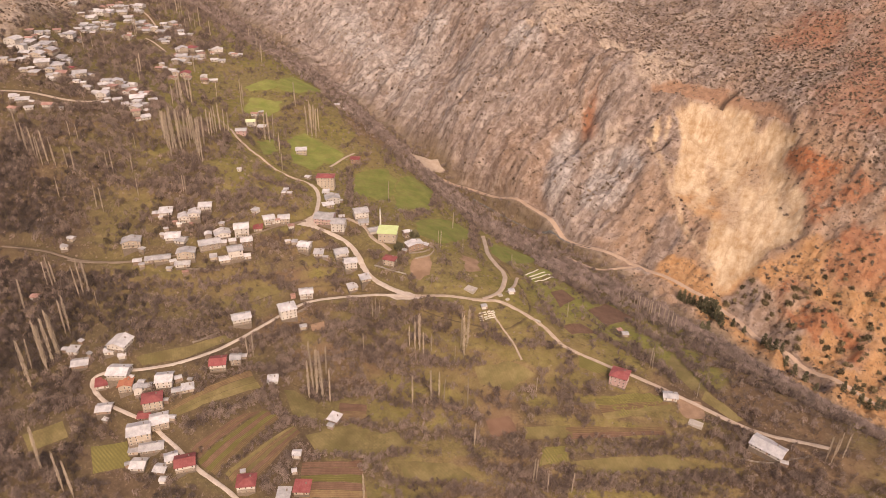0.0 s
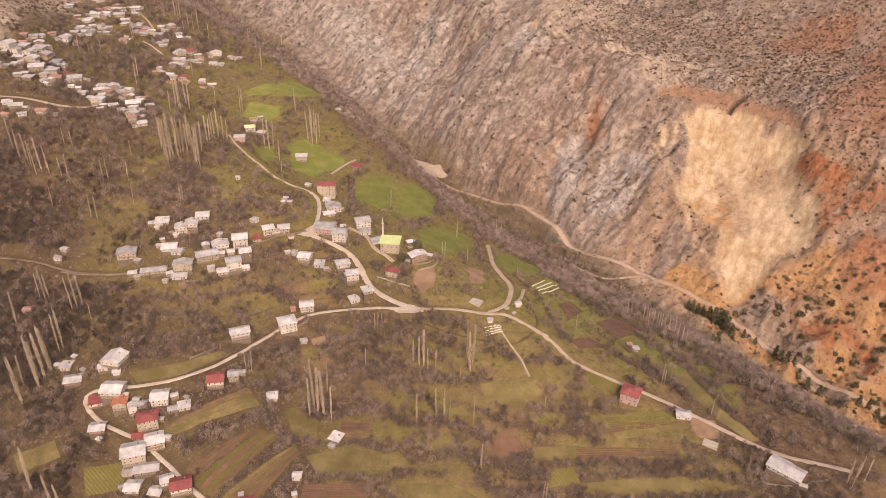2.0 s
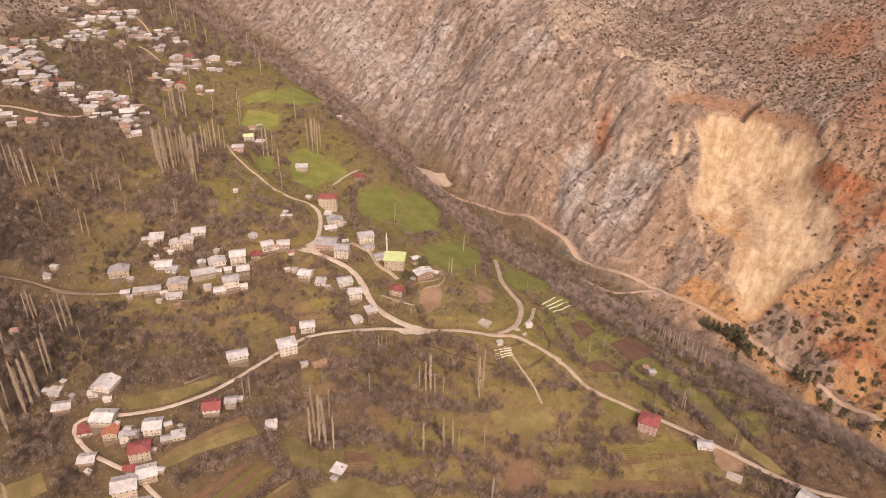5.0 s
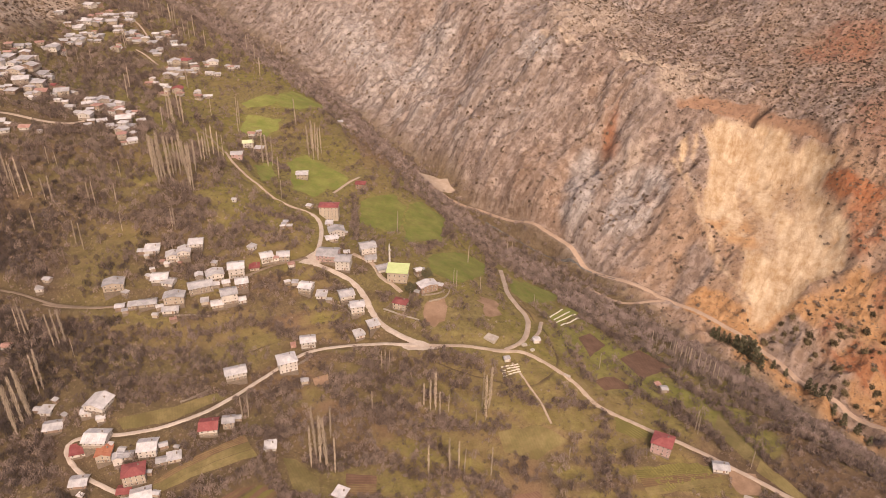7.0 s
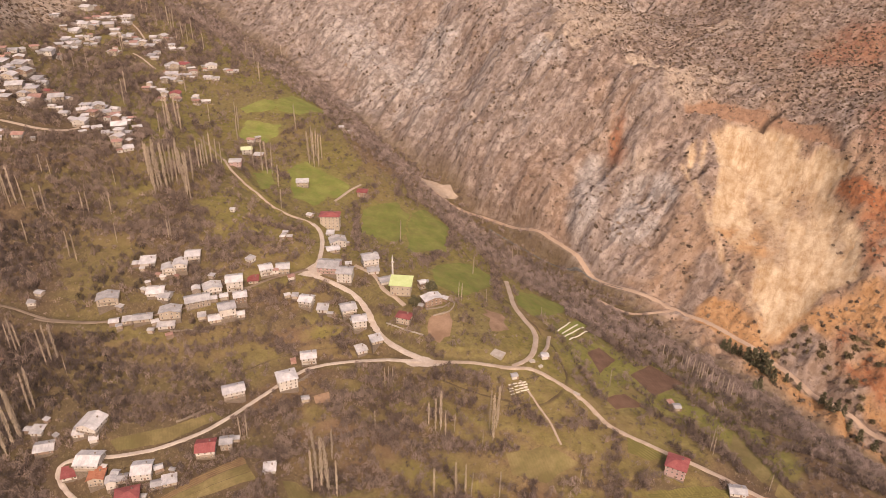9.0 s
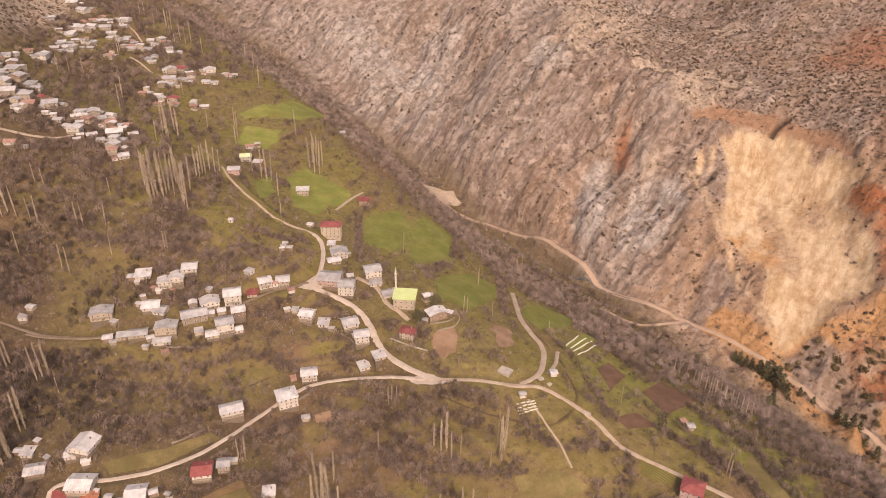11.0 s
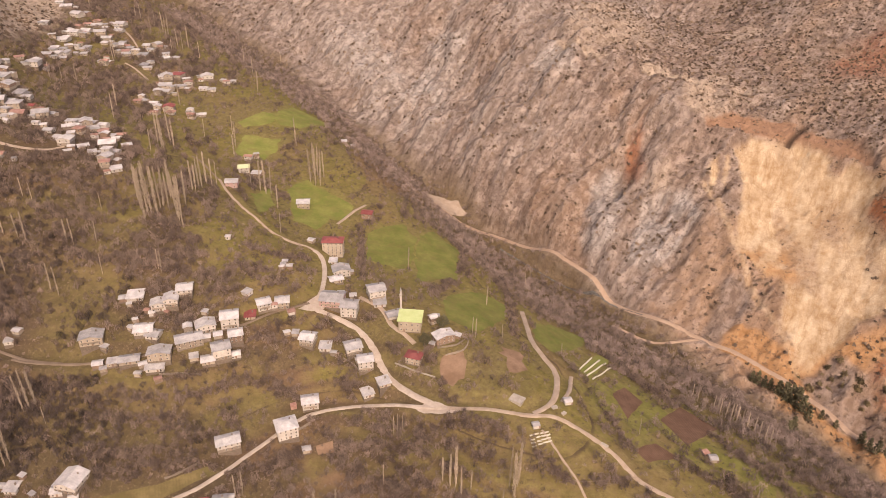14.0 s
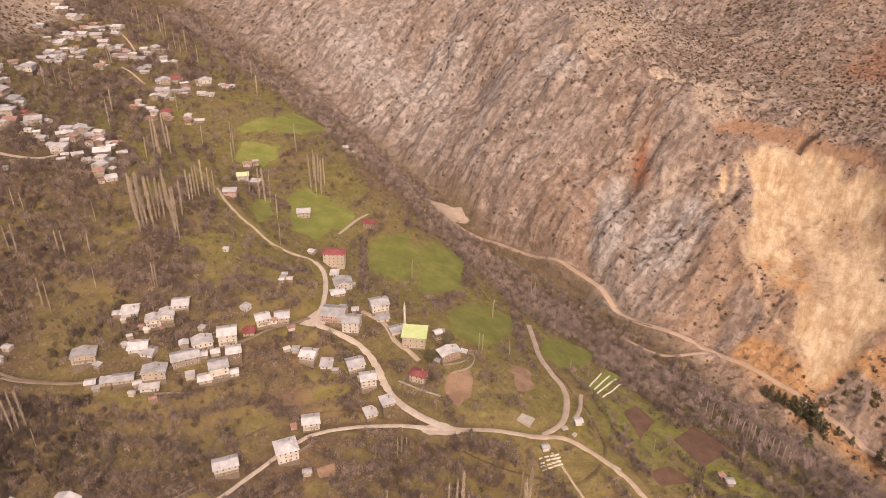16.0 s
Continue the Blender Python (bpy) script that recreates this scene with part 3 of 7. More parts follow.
field("dull green strip of young crop", MEADOW_DULL, [(62.1, 320.9), (60.9, 315.7), (77.0, 317.0), (75.7, 321.2)], 1.1, 95)
field("dry olive-green strip with faint rows", OLIVE, [(60.8, 315.5), (59.6, 310.3), (78.2, 312.8), (77.0, 316.9)], 1.5, 95)


# which cover lies where: green grass, scrub, bare earth, grey rock, pale scree, red earth
# plots: each terrace is cut into holdings of its own tone
STAIR = np.floor(LEVEL).astype(np.int64)
CUT = (GN + 0.35 * GS + 26 * (fractal(GS / 50, GN / 50, 2, 55) - 0.5)) / 34 + lattice(STAIR, STAIR * 0, 56) * 3
HOLD = np.floor(CUT).astype(np.int64)
EDGE = np.minimum(CUT - HOLD, 1 - (CUT - HOLD))
TONE, TONE2 = lattice(STAIR, HOLD, 57), lattice(STAIR, HOLD, 58)
BROWNISH = NEAR * smooth(0.62, 0.75, TONE2 + 0.25 * (fractal(GS / 25, GN / 25, 3, 59) - 0.5))
LUSH = NEAR * np.clip(1.6 * soften(LUSH, 7), 0, 1) * smooth(0.3, 0.55, fractal(GS / 12, GN / 12, 4, 64))
VERGE = zone(plan([(60, 495), (95, 530), (125, 490), (150, 455), (180, 410), (190, 350), (170, 352), (135, 395), (118, 415), (90, 405), (68, 440)]), 8, 8, 38)
LUSH = np.maximum(LUSH, 1.0 * NEAR * VERGE * smooth(0.25, 0.5, fractal(GS / 22, GN / 22, 4, 65)))
OPEN = np.clip(NEAR * zone([(562, 204), (578, 275), (496, 260), (478, 232), (494, 206), (522, 182)], 22, 16, 23) + smooth(235, 290, GN + 30 * (fractal(GS / 40, GN / 40, 3, 63) - 0.5)) * (1 - smooth(385, 410, GN)) * smooth(215, 260, GS) * (1 - smooth(840, 920, GS)), 0, 1)
REDDISH = zone([(330, 250), (310, 330), (250, 400), (60, 470), (60, 180), (230, 190)], 25, 25, 22)
GREEN = NEAR * np.clip(0.4 + 0.7 * TONE, 0, 1) * smooth(0.28, 0.6, fractal(GS / 55, GN / 40, 5, 61) + 0.2 * smooth(250, 340, GN) * (1 - smooth(600, 750, GS)) * smooth(180, 240, GS) + 0.26 * OPEN + 0.07 - 0.10 * REDDISH - 0.12 * (PHASE > 0.72))
GREEN = np.maximum(GREEN, 0.9 * LUSH)
streaks = fractal((GS - 0.12 * GN + sway) / 15, (GN + sway) / 46, 4, 71)
OUTCROP = np.maximum(zone([(525, 589), (523, 605), (507, 610), (483, 587), (465, 546), (470, 529), (493, 542)], 4, 6, 3),
                     zone([(473, 600), (469, 621), (445, 628), (419, 614), (417, 582), (419, 553), (439, 539), (458, 570)], 4, 6, 4))
PALEFACE = np.clip(zone([(937, 530), (910, 581), (859, 583), (823, 557), (862, 539), (908, 524)], 10, 14, 5) + 0.8 * zone([(857, 619), (853, 645), (807, 647), (782, 637), (800, 614), (835, 612)], 7, 10, 39)
    + zone([(835, 575), (806, 599), (737, 565), (725, 529), (729, 507), (747, 503), (765, 538), (804, 552)], 9, 12, 40)
    + 0.35 * zone([(950, 523), (920, 578), (862, 613), (773, 611), (704, 548), (735, 502), (794, 493), (892, 513)], 30, 26, 41), 0, 1)
GREY = FAR * np.clip(OUTCROP * smooth(0.26, 0.46, streaks) + PALEFACE * smooth(0.26, 0.48, streaks)
    + 0.45 * smooth(560, 720, GS) * (1 - 0.6 * plain) * smooth(0.36, 0.56, fractal((GS - 0.12 * GN + sway) / 30, GN / 50, 4, 73))
    + 0.7 * zone([(670, 640), (669, 660), (659, 667), (626, 656), (607, 654), (632, 634)], 6, 8, 6)
    + 0.5 * zone([(618, 581), (606, 591), (596, 585), (601, 577)], 3, 4, 18), 0, 1)
STAIN = zone([(343, 687), (340, 703), (327, 693), (322, 675), (329, 672)], 4, 7, 16) * smooth(0.35, 0.6, fractal(GS / 7, GN / 7, 3, 84))
BURN = zone([(375, 606), (357, 628), (338, 641), (325, 622), (330, 608), (347, 606), (357, 599)], 7, 7, 17) * smooth(0.12, 0.42, fractal(GS / 16, GN / 16, 4, 86))
CHUTE = zone([(437, 640), (434, 645), (387, 619), (364, 603), (352, 599), (327, 585), (302, 577), (276, 560), (278, 557), (304, 573), (329, 582), (354, 594), (369, 600), (391, 616)], 1.2, 1.5, 24)
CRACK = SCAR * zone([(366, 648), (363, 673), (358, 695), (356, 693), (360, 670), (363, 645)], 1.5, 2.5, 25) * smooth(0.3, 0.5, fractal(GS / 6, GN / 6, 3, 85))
FADE = smooth(0.0, 0.3, fractal(GS / 14, GN / 20, 4, 87) - 0.42 + 0.5 * smooth(545, 615, GN) + 0.3 * smooth(255, 300, GS))
PALE = FAR * np.clip(SCAR * FADE * (1 - 0.55 * STAIN) * (1 - 0.85 * BURN) * (1 - 0.55 * smooth(0.52, 0.66, fractal((GS - 1.1 * GN) / 24, (GS + GN) / 60, 4, 81)) * (1 - 0.6 * smooth(640, 700, GN)))
    + zone([(443, 655), (444, 668), (435, 660), (428, 648), (432, 646)], 1.5, 2, 7) + 0.8 * zone([(439, 676), (437, 681), (428, 667), (421, 654), (425, 654)], 1.2, 1.5, 8) + 0.6 * CHUTE, 0, 1)
SAND = np.clip(FAR * (zone([(515, 700), (515, 735), (477, 737), (468, 715), (478, 689), (496, 683)], 5, 5, 9) * 0.7
    + zone([(673, 674), (638, 682), (592, 690), (586, 694), (612, 675), (661, 668)], 2, 2, 26) + zone([(579, 713), (558, 735), (514, 738), (493, 749), (491, 745), (505, 724), (540, 709), (567, 703)], 2, 2, 27)
    + 0.8 * zone([(529, 763), (513, 787), (503, 765), (509, 740)], 3, 4, 28) + 0.7 * zone([(503, 763), (466, 793), (461, 777), (490, 755)], 3, 4, 29)
    + 0.9 * zone([(588, 880), (571, 914), (553, 908), (552, 888), (561, 855)], 4, 5, 30) + 0.6 * zone([(673, 687), (720, 767), (721, 860), (610, 772), (610, 708), (634, 686)], 9, 10, 31)
    + 0.6 * zone([(477, 620), (474, 643), (457, 623), (472, 610)], 4, 5, 32)) + 0.95 * WILD + FAR * 0.2 * plain * smooth(0.42, 0.6, fractal(GS / 50, GN / 40, 4, 88)), 0, 1)
RUSTY = FAR * np.clip(zone([(315, 711), (303, 712), (282, 713), (268, 712), (266, 703), (286, 693), (295, 690), (309, 698)], 3, 6, 10)
    + 0.85 * zone([(288, 697), (268, 716), (180, 700), (150, 640), (211, 618), (230, 639), (251, 647), (268, 669)], 5, 9, 33) * smooth(0.32, 0.52, fractal(GS / 18, GN / 26, 4, 91))
    + zone([(244, 600), (235, 613), (217, 600), (190, 600), (150, 600), (150, 570), (188, 563), (217, 573), (237, 585)], 5, 8, 34) * smooth(0.28, 0.46, fractal(GS / 14, GN / 18, 4, 92))
    + 0.7 * zone([(534, 648), (524, 653), (492, 624), (489, 607), (518, 627)], 4, 6, 11) * smooth(0.3, 0.5, streaks)
    + 0.65 * zone([(520, 860), (396, 850), (360, 775), (290, 748), (200, 740), (60, 800), (60, 1000), (380, 1000)], 30, 30, 12) * smooth(0.3, 0.6, fractal(GS / 60, GN / 60, 4, 93)), 0, 1)
TERRACE = zone([(669, 393), (681, 427), (705, 470), (676, 478), (602, 428), (586, 385), (630, 378)], 9, 9, 46)
GREEN, OPEN = GREEN * (1 - 0.8 * TERRACE), OPEN * (1 - 0.6 * TERRACE)
BROWNISH = np.clip(BROWNISH + TERRACE + NEAR * REDDISH * smooth(0.3, 0.55, fractal(GS / 30, GN / 24, 4, 60)), 0, 1)
BANK = GZ0 / 2.3 + 1.6 * (fractal(GS / 60, GN / 60, 3, 45) - 0.5)
# dark tone over the left slope and thick brush: shade put into the colour
BRUSH_SHADE = NEAR * (1 - 0.75 * OPEN) * np.clip(1.0 * (1 - smooth(50, 225, GN + 70 * (fractal(GS / 50, GN / 50, 3, 103) - 0.5))) + 0.45 * smooth(0.44, 0.6, fractal(GS / 60, GN / 60, 4, 101)), 0, 1)
SHRUBBY = zone([(274, 558), (267, 586), (245, 591), (219, 574), (188, 555), (150, 540), (150, 520), (212, 540), (238, 538), (263, 549)], 4, 7, 35)
DARK_FOOT = zone([(348, 521), (353, 551), (364, 579), (357, 591), (332, 582), (341, 564), (336, 534)], 3, 4, 36)
OCHRE = FAR * np.clip(0.35 * (1 - smooth(330, 430, GS + 40 * (fractal(GS / 30, GN / 30, 3, 94) - 0.5))) * (1 - smooth(700, 760, GN))
    + zone([(334, 531), (339, 560), (317, 570), (300, 563), (277, 554), (294, 538), (314, 535)], 3, 5, 13) + 0.9 * SCAR * BURN
    + 0.8 * zone([(300, 572), (268, 593), (229, 645), (80, 660), (80, 510), (217, 518), (270, 520), (300, 545)], 8, 12, 19) * smooth(0.2, 0.42, fractal(GS / 20, GN / 30, 4, 96))
    + 0.2 * (1 - smooth(520, 640, GS)) * smooth(0.52, 0.7, fractal((GS - 0.12 * GN + sway) / 30, GN / 60, 4, 95)), 0, 1)
OCHRE = OCHRE * (1 - 0.85 * RUSTY) * (1 - 0.75 * SHRUBBY) * (1 - 0.85 * DARK_FOOT) * (1 - 0.8 * OUTCROP)
# dark crags and shrubs, plus gully shadow painted into the rock colour
DUSK = FAR * np.clip(smooth(620, 740, GS + 60 * (fractal(GS / 40, GN / 40, 3, 97) - 0.5)) * (1 - smooth(505, 560 + 30 * (GS > 850), ROCKN + 40 * (fractal(GS / 30, GN / 50, 3, 98) - 0.5)))
    + 0.7 * zone([(736, 736), (729, 760), (670, 622), (642, 580), (668, 577), (698, 629)], 8, 9, 42) + 0.8 * zone([(666, 566), (635, 574), (627, 561), (647, 549)], 4, 6, 43)
    + 0.9 * zone([(850, 677), (822, 679), (761, 658), (782, 655), (821, 658)], 4, 6, 44) + 0.7 * zone([(569, 618), (552, 636), (538, 627), (555, 610)], 4, 6, 45)
    + 0.35 * plain * smooth(0.3, 0.5, fractal(GS / 40, GN / 40, 4, 89)) + 0.7 * DARK_FOOT + 0.45 * SHRUBBY + zone([(746, 502), (726, 516), (651, 516), (660, 503), (708, 498)], 5, 6, 37), 0, 1)


# where brush and hedges stand; their shade is painted dark into the ground below
RISER = smooth(0.55, 0.75, PHASE) * (1 - smooth(0.9, 1.0, PHASE))
THICK = smooth(0.44, 0.6, fractal(GS / 60, GN / 60, 4, 101))
INVIEW = smooth(36, 60, GS) * (1 - smooth(1150, 1250, GS)) * smooth(215, 235, Y) * (np.abs(X + 12) < 0.74 * Y + 60)
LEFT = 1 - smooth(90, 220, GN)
GORGE = smooth(385, 420, GN) * (1 - smooth(497, 514, ROCKN))
BRUSH = INVIEW * (1 - FAR) * (1 - WILD) * (NEAR * (0.14 + 1.9 * RISER * (0.35 + THICK) + 0.35 * REDDISH * RISER + 1.2 * (1 - smooth(0.03, 0.09, EDGE)) * (0.25 + THICK) + 0.8 * THICK * (0.3 + LEFT) + 0.25 * LEFT) * (1 - 0.45 * GREEN) * (1 - 0.72 * OPEN) * (1 - GORGE))
GLADE = np.clip(zone(plan([(-210, 447), (-175, 442), (-139, 462), (-116, 442), (-138, 412), (-190, 402), (-216, 420)]), 9, 10, 47)
    + zone(plan([(-100, 416), (-80, 420), (-52, 406), (-58, 390), (-96, 392)]), 6, 7, 48)
    + zone(plan([(-30, 378), (0, 376), (26, 392), (20, 352), (-20, 358)]), 7, 8, 49), 0, 1)
GREEN = np.maximum(GREEN, 0.75 * GLADE * smooth(0.3, 0.55, fractal(GS / 24, GN / 24, 4, 66)))
BRUSH = BRUSH * (1 - 0.5 * LEFT) * (1 - 0.7 * TERRACE) * (1 - 0.65 * GLADE)
HEDGE = np.zeros_like(GZ)


def hedge_line(points):
    """A ragged line of brush between two plots."""
    line = curve_points(points, 2.0)
    s, n = line @ UP, line @ OVER
    i0, i1 = np.searchsorted(AXIS_S, [s.min() - 6, s.max() + 6])
    j0, j1 = np.searchsorted(AXIS_N, [n.min() - 6, n.max() + 6])
    gs, gn = GS[i0:i1, j0:j1], GN[i0:i1, j0:j1]
    best = np.full(gs.shape, 1e9)
    for a, c in zip(s, n):
        best = np.minimum(best, (gs - a) ** 2 + (gn - c) ** 2)
    HEDGE[i0:i1, j0:j1] = np.maximum(HEDGE[i0:i1, j0:j1], np.exp(-best / 7.0))


hedge_line([(-146, 305), (-144, 314), (-131, 328), (-129, 338), (-115, 352)])
hedge_line([(-126, 300), (-111, 316), (-91, 337), (-82, 336)])
hedge_line([(-116, 357), (-101, 336), (-91, 335), (-77, 334), (-67, 336)])
hedge_line([(-128, 375), (-106, 377), (-85, 388), (-55, 398), (-23, 382), (3, 379)])
hedge_line([(-87, 362), (-73, 356), (-52, 364), (-22, 352), (7, 348), (28, 338)])
hedge_line([(-63, 335), (-49, 338), (-31, 333), (-14, 346)])
hedge_line([(-30, 319), (-22, 329), (-10, 342)])
hedge_line([(-80, 311), (-60, 314), (-40, 312), (-26, 301), (1, 302), (24, 297)])
hedge_line([(4, 345), (18, 323), (31, 310), (61, 303)])
hedge_line([(-46, 305), (-38, 314), (-20, 320)])
hedge_line([(79, 356), (88, 337), (94, 330)])
hedge_line([(35, 329), (63, 328), (93, 326)])
hedge_line([(59, 321), (93, 323), (151, 324)])
hedge_line([(75, 311), (109, 317), (153, 316)])
hedge_line([(74, 302), (124, 305), (171, 298)])
hedge_line([(41, 297), (90, 300), (138, 295)])
hedge_line([(-12, 386), (7, 376), (26, 374), (36, 356)])
hedge_line([(84, 393), (86, 378), (76, 359), (78, 344)])
hedge_line([(-203, 391), (-180, 392), (-160, 402)])
hedge_line([(-172, 350), (-149, 358), (-124, 376)])
hedge_line([(117, 383), (136, 364), (153, 345), (178, 326), (204, 307)])
hedge_line([(122, 489), (136, 449), (161, 401), (173, 357), (191, 328)])
hedge_line([(80, 327), (78, 308), (70, 296)])
hedge_line([(21, 330), (42, 319), (58, 318)])
hedge_line([(-23, 375), (-7, 361), (-7, 342)])
hedge_line([(-106, 379), (-109, 358), (-98, 337)])
hedge_line([(-102, 438), (-80, 419), (-65, 404)])
hedge_line([(-146, 428), (-124, 412), (-104, 405)])
hedge_line([(-175, 415), (-144, 414), (-107, 421)])
hedge_line([(-203, 402), (-163, 394), (-133, 396)])
hedge_line([(-144, 449), (-118, 449), (-96, 439)])
hedge_line([(-84, 460), (-69, 442), (-47, 429)])
hedge_line([(-24, 453), (-14, 433), (6, 419)])
hedge_line([(-179, 469), (-148, 470), (-123, 483)])
hedge_line([(-231, 490), (-191, 475), (-151, 486)])
hedge_line([(-273, 524), (-224, 514), (-181, 522)])
hedge_line([(14, 670), (30, 562), (51, 519)])
hedge_line([(-184, 671), (-157, 654), (-126, 638)])
hedge_line([(-89, 623), (-80, 548)])
hedge_line([(-17, 688), (-8, 640), (-9, 596), (-24, 549)])
hedge_line([(25, 575), (26, 540), (24, 509)])
hedge_line([(-163, 505), (-160, 514), (-157, 522), (-148, 522), (-131, 528), (-113, 543)])
hedge_line([(-153, 521), (-140, 514), (-128, 521)])
hedge_line([(-154, 544), (-138, 544), (-120, 554)])
hedge_line([(-207, 447), (-177, 444), (-155, 455), (-139, 464)])
hedge_line([(-210, 434), (-184, 430), (-158, 439), (-136, 452)])
hedge_line([(-64, 423), (-42, 416), (-21, 425), (11, 419)])
hedge_line([(-92, 419), (-76, 408), (-62, 401), (-34, 396)])
hedge_line([(29, 405), (46, 388), (77, 392)])
hedge_line([(75, 441), (85, 415), (100, 420), (124, 399), (152, 372)])
hedge_line([(-166, 400), (-142, 397), (-120, 403), (-99, 418)])
hedge_line([(83, 538), (105, 511), (122, 476), (147, 450)])
hedge_line([(-261, 442), (-229, 435), (-202, 419), (-171, 421)])
BRUSH_SHADE = np.maximum(BRUSH_SHADE, NEAR * np.clip(0.75 * BRUSH + 0.85 * HEDGE, 0, 0.9))


def ground_material():
    m = bpy.data.materials.new("valley_ground")
    m.use_nodes = True
    nt = m.node_tree
    bsdf = nt.nodes["Principled BSDF"]
    where = nt.nodes.new("ShaderNodeNewGeometry").outputs["Position"]
    coarse, mid, fine = noise_fac(nt, 0.03, 0.3, 0.7, 5, where), noise_fac(nt, 0.16, 0.3, 0.7, 5, where), noise_fac(nt, 0.9, 0.25, 0.75, 4, where)
    # strata: broken streaks that run down the mountainside
    def along(turn, size, lo, hi, rough=0.68, bend=0.6):
        run = nt.nodes.new("ShaderNodeMapping")
        run.vector_type = "TEXTURE"
        run.inputs["Rotation"].default_value = (0.0, 0.0, radians(turn))
        run.inputs["Scale"].default_value = size
        nt.links.new(where, run.inputs["Vector"])
        return noise_fac(nt, 1.0, lo, hi, 6, run.outputs[0], rough, bend)

    strata = along(133, (5.5, 19.0, 34.0), 0.38, 0.62, 0.62, 0.15)
    bands = along(136, (40.0, 75.0, 90.0), 0.40, 0.60, 0.74, 1.3)
    slant = along(152, (7.0, 30.0, 40.0), 0.40, 0.60, 0.62, 0.3)
    rubble = noise_fac(nt, 0.13, 0.38, 0.62, 6, where, 0.68)
    both = math_node(nt, "ADD", math_node(nt, "MULTIPLY", strata, 0.5), math_node(nt, "MULTIPLY", rubble, 0.5))
    sharper = nt.nodes.new("ShaderNodeMapRange")
    sharper.inputs[1].default_value, sharper.inputs[2].default_value = 0.22, 0.80
    nt.links.new(both, sharper.inputs[0])
    streak = sharper.outputs[0]
    earth = ramp_mix(nt, mid, (0.132, 0.094, 0.050), (0.212, 0.160, 0.088))
    earth = ramp_mix(nt, math_node(nt, "MULTIPLY", coarse, 0.6), earth, (0.155, 0.117, 0.055))
    # thicket shade darkens the earth colour itself
    earth = ramp_mix(nt, math_node(nt, "MULTIPLY", attr(nt, "brush_shade"), 0.92), earth, ramp_mix(nt, mid, (0.066, 0.047, 0.033), (0.108, 0.078, 0.054)))
    earth = ramp_mix(nt, math_node(nt, "MULTIPLY", attr(nt, "open"), 0.7), earth, ramp_mix(nt, mid, (0.210, 0.160, 0.074), (0.305, 0.240, 0.124)))
    mottle = noise_fac(nt, 0.42, 0.42, 0.62, 6, where, 0.7)
    earth = ramp_mix(nt, math_node(nt, "MULTIPLY", mottle, 0.62), earth, (0.078, 0.053, 0.035))
    tuft = noise_fac(nt, 0.21, 0.50, 0.62, 6, where, 0.74)
    straw = noise_fac(nt, 0.5, 0.54, 0.66, 5, where, 0.74)
    earth = ramp_mix(nt, math_node(nt, "MULTIPLY", straw, 0.55), earth, (0.300, 0.232, 0.150))
    grass = ramp_mix(nt, mid, (0.155, 0.138, 0.037), (0.268, 0.228, 0.077))
    earth = ramp_mix(nt, math_node(nt, "MULTIPLY", math_node(nt, "MULTIPLY", attr(nt, "brownish"), 0.55), math_node(nt, "SUBTRACT", 1.0, math_node(nt, "MULTIPLY", attr(nt, "brush_shade"), 0.8))), earth, ramp_mix(nt, mid, (0.205, 0.118, 0.074), (0.285, 0.176, 0.110)))
    grass = ramp_mix(nt, math_node(nt, "MULTIPLY", mottle, 0.5), grass, (0.080, 0.065, 0.026))
    grass = ramp_mix(nt, math_node(nt, "MULTIPLY", tuft, 0.55), grass, (0.270, 0.205, 0.096))
    grass = ramp_mix(nt, math_node(nt, "MULTIPLY", attr(nt, "lush"), 0.8), grass, ramp_mix(nt, mid, (0.160, 0.172, 0.040), (0.270, 0.262, 0.078)))
    near = ramp_mix(nt, math_node(nt, "MULTIPLY", attr(nt, "green"), math_node(nt, "SUBTRACT", 1.0, math_node(nt, "MULTIPLY", attr(nt, "brush_shade"), 0.8))), earth, grass)
    # weedy banks between the narrow terraces
    part_of = nt.nodes.new("ShaderNodeMath")
    part_of.operation = "FRACT"
    nt.links.new(math_node(nt, "ADD", attr(nt, "bank"), math_node(nt, "MULTIPLY", mid, 0.10)), part_of.inputs[0])
    rim = nt.nodes.new("ShaderNodeMapRange")
    rim.inputs[1].default_value, rim.inputs[2].default_value = 0.70, 0.9
    nt.links.new(part_of.outputs[0], rim.inputs[0])
    clod = noise_fac(nt, 0.34, 0.56, 0.66, 5, where, 0.72)
    near = ramp_mix(nt, math_node(nt, "MULTIPLY", clod, 0.55), near, (0.058, 0.042, 0.028))
    near = ramp_mix(nt, math_node(nt, "MULTIPLY", math_node(nt, "MULTIPLY", rim.outputs[0], noise_fac(nt, 0.045, 0.36, 0.54, 4, where)), 0.78), near, (0.070, 0.049, 0.034))
    slope = ramp_mix(nt, streak, (0.150, 0.112, 0.091), (0.427, 0.355, 0.301))
    slope = ramp_mix(nt, math_node(nt, "MULTIPLY", bands, 0.6), slope, ramp_mix(nt, rubble, (0.131, 0.094, 0.076), (0.306, 0.227, 0.182)))
    slope = ramp_mix(nt, math_node(nt, "MULTIPLY", attr(nt, "crest"), 0.45), slope, ramp_mix(nt, strata, (0.175, 0.144, 0.124), (0.408, 0.355, 0.311)))
    slope = ramp_mix(nt, math_node(nt, "MULTIPLY", coarse, 0.3), slope, (0.219, 0.158, 0.121))
    rock = ramp_mix(nt, streak, (0.226, 0.203, 0.183), (0.470, 0.430, 0.392))
    slope = ramp_mix(nt, math_node(nt, "MULTIPLY", attr(nt, "grey"), math_node(nt, "SUBTRACT", 1.0, math_node(nt, "MULTIPLY", bands, 0.3))), slope, rock)
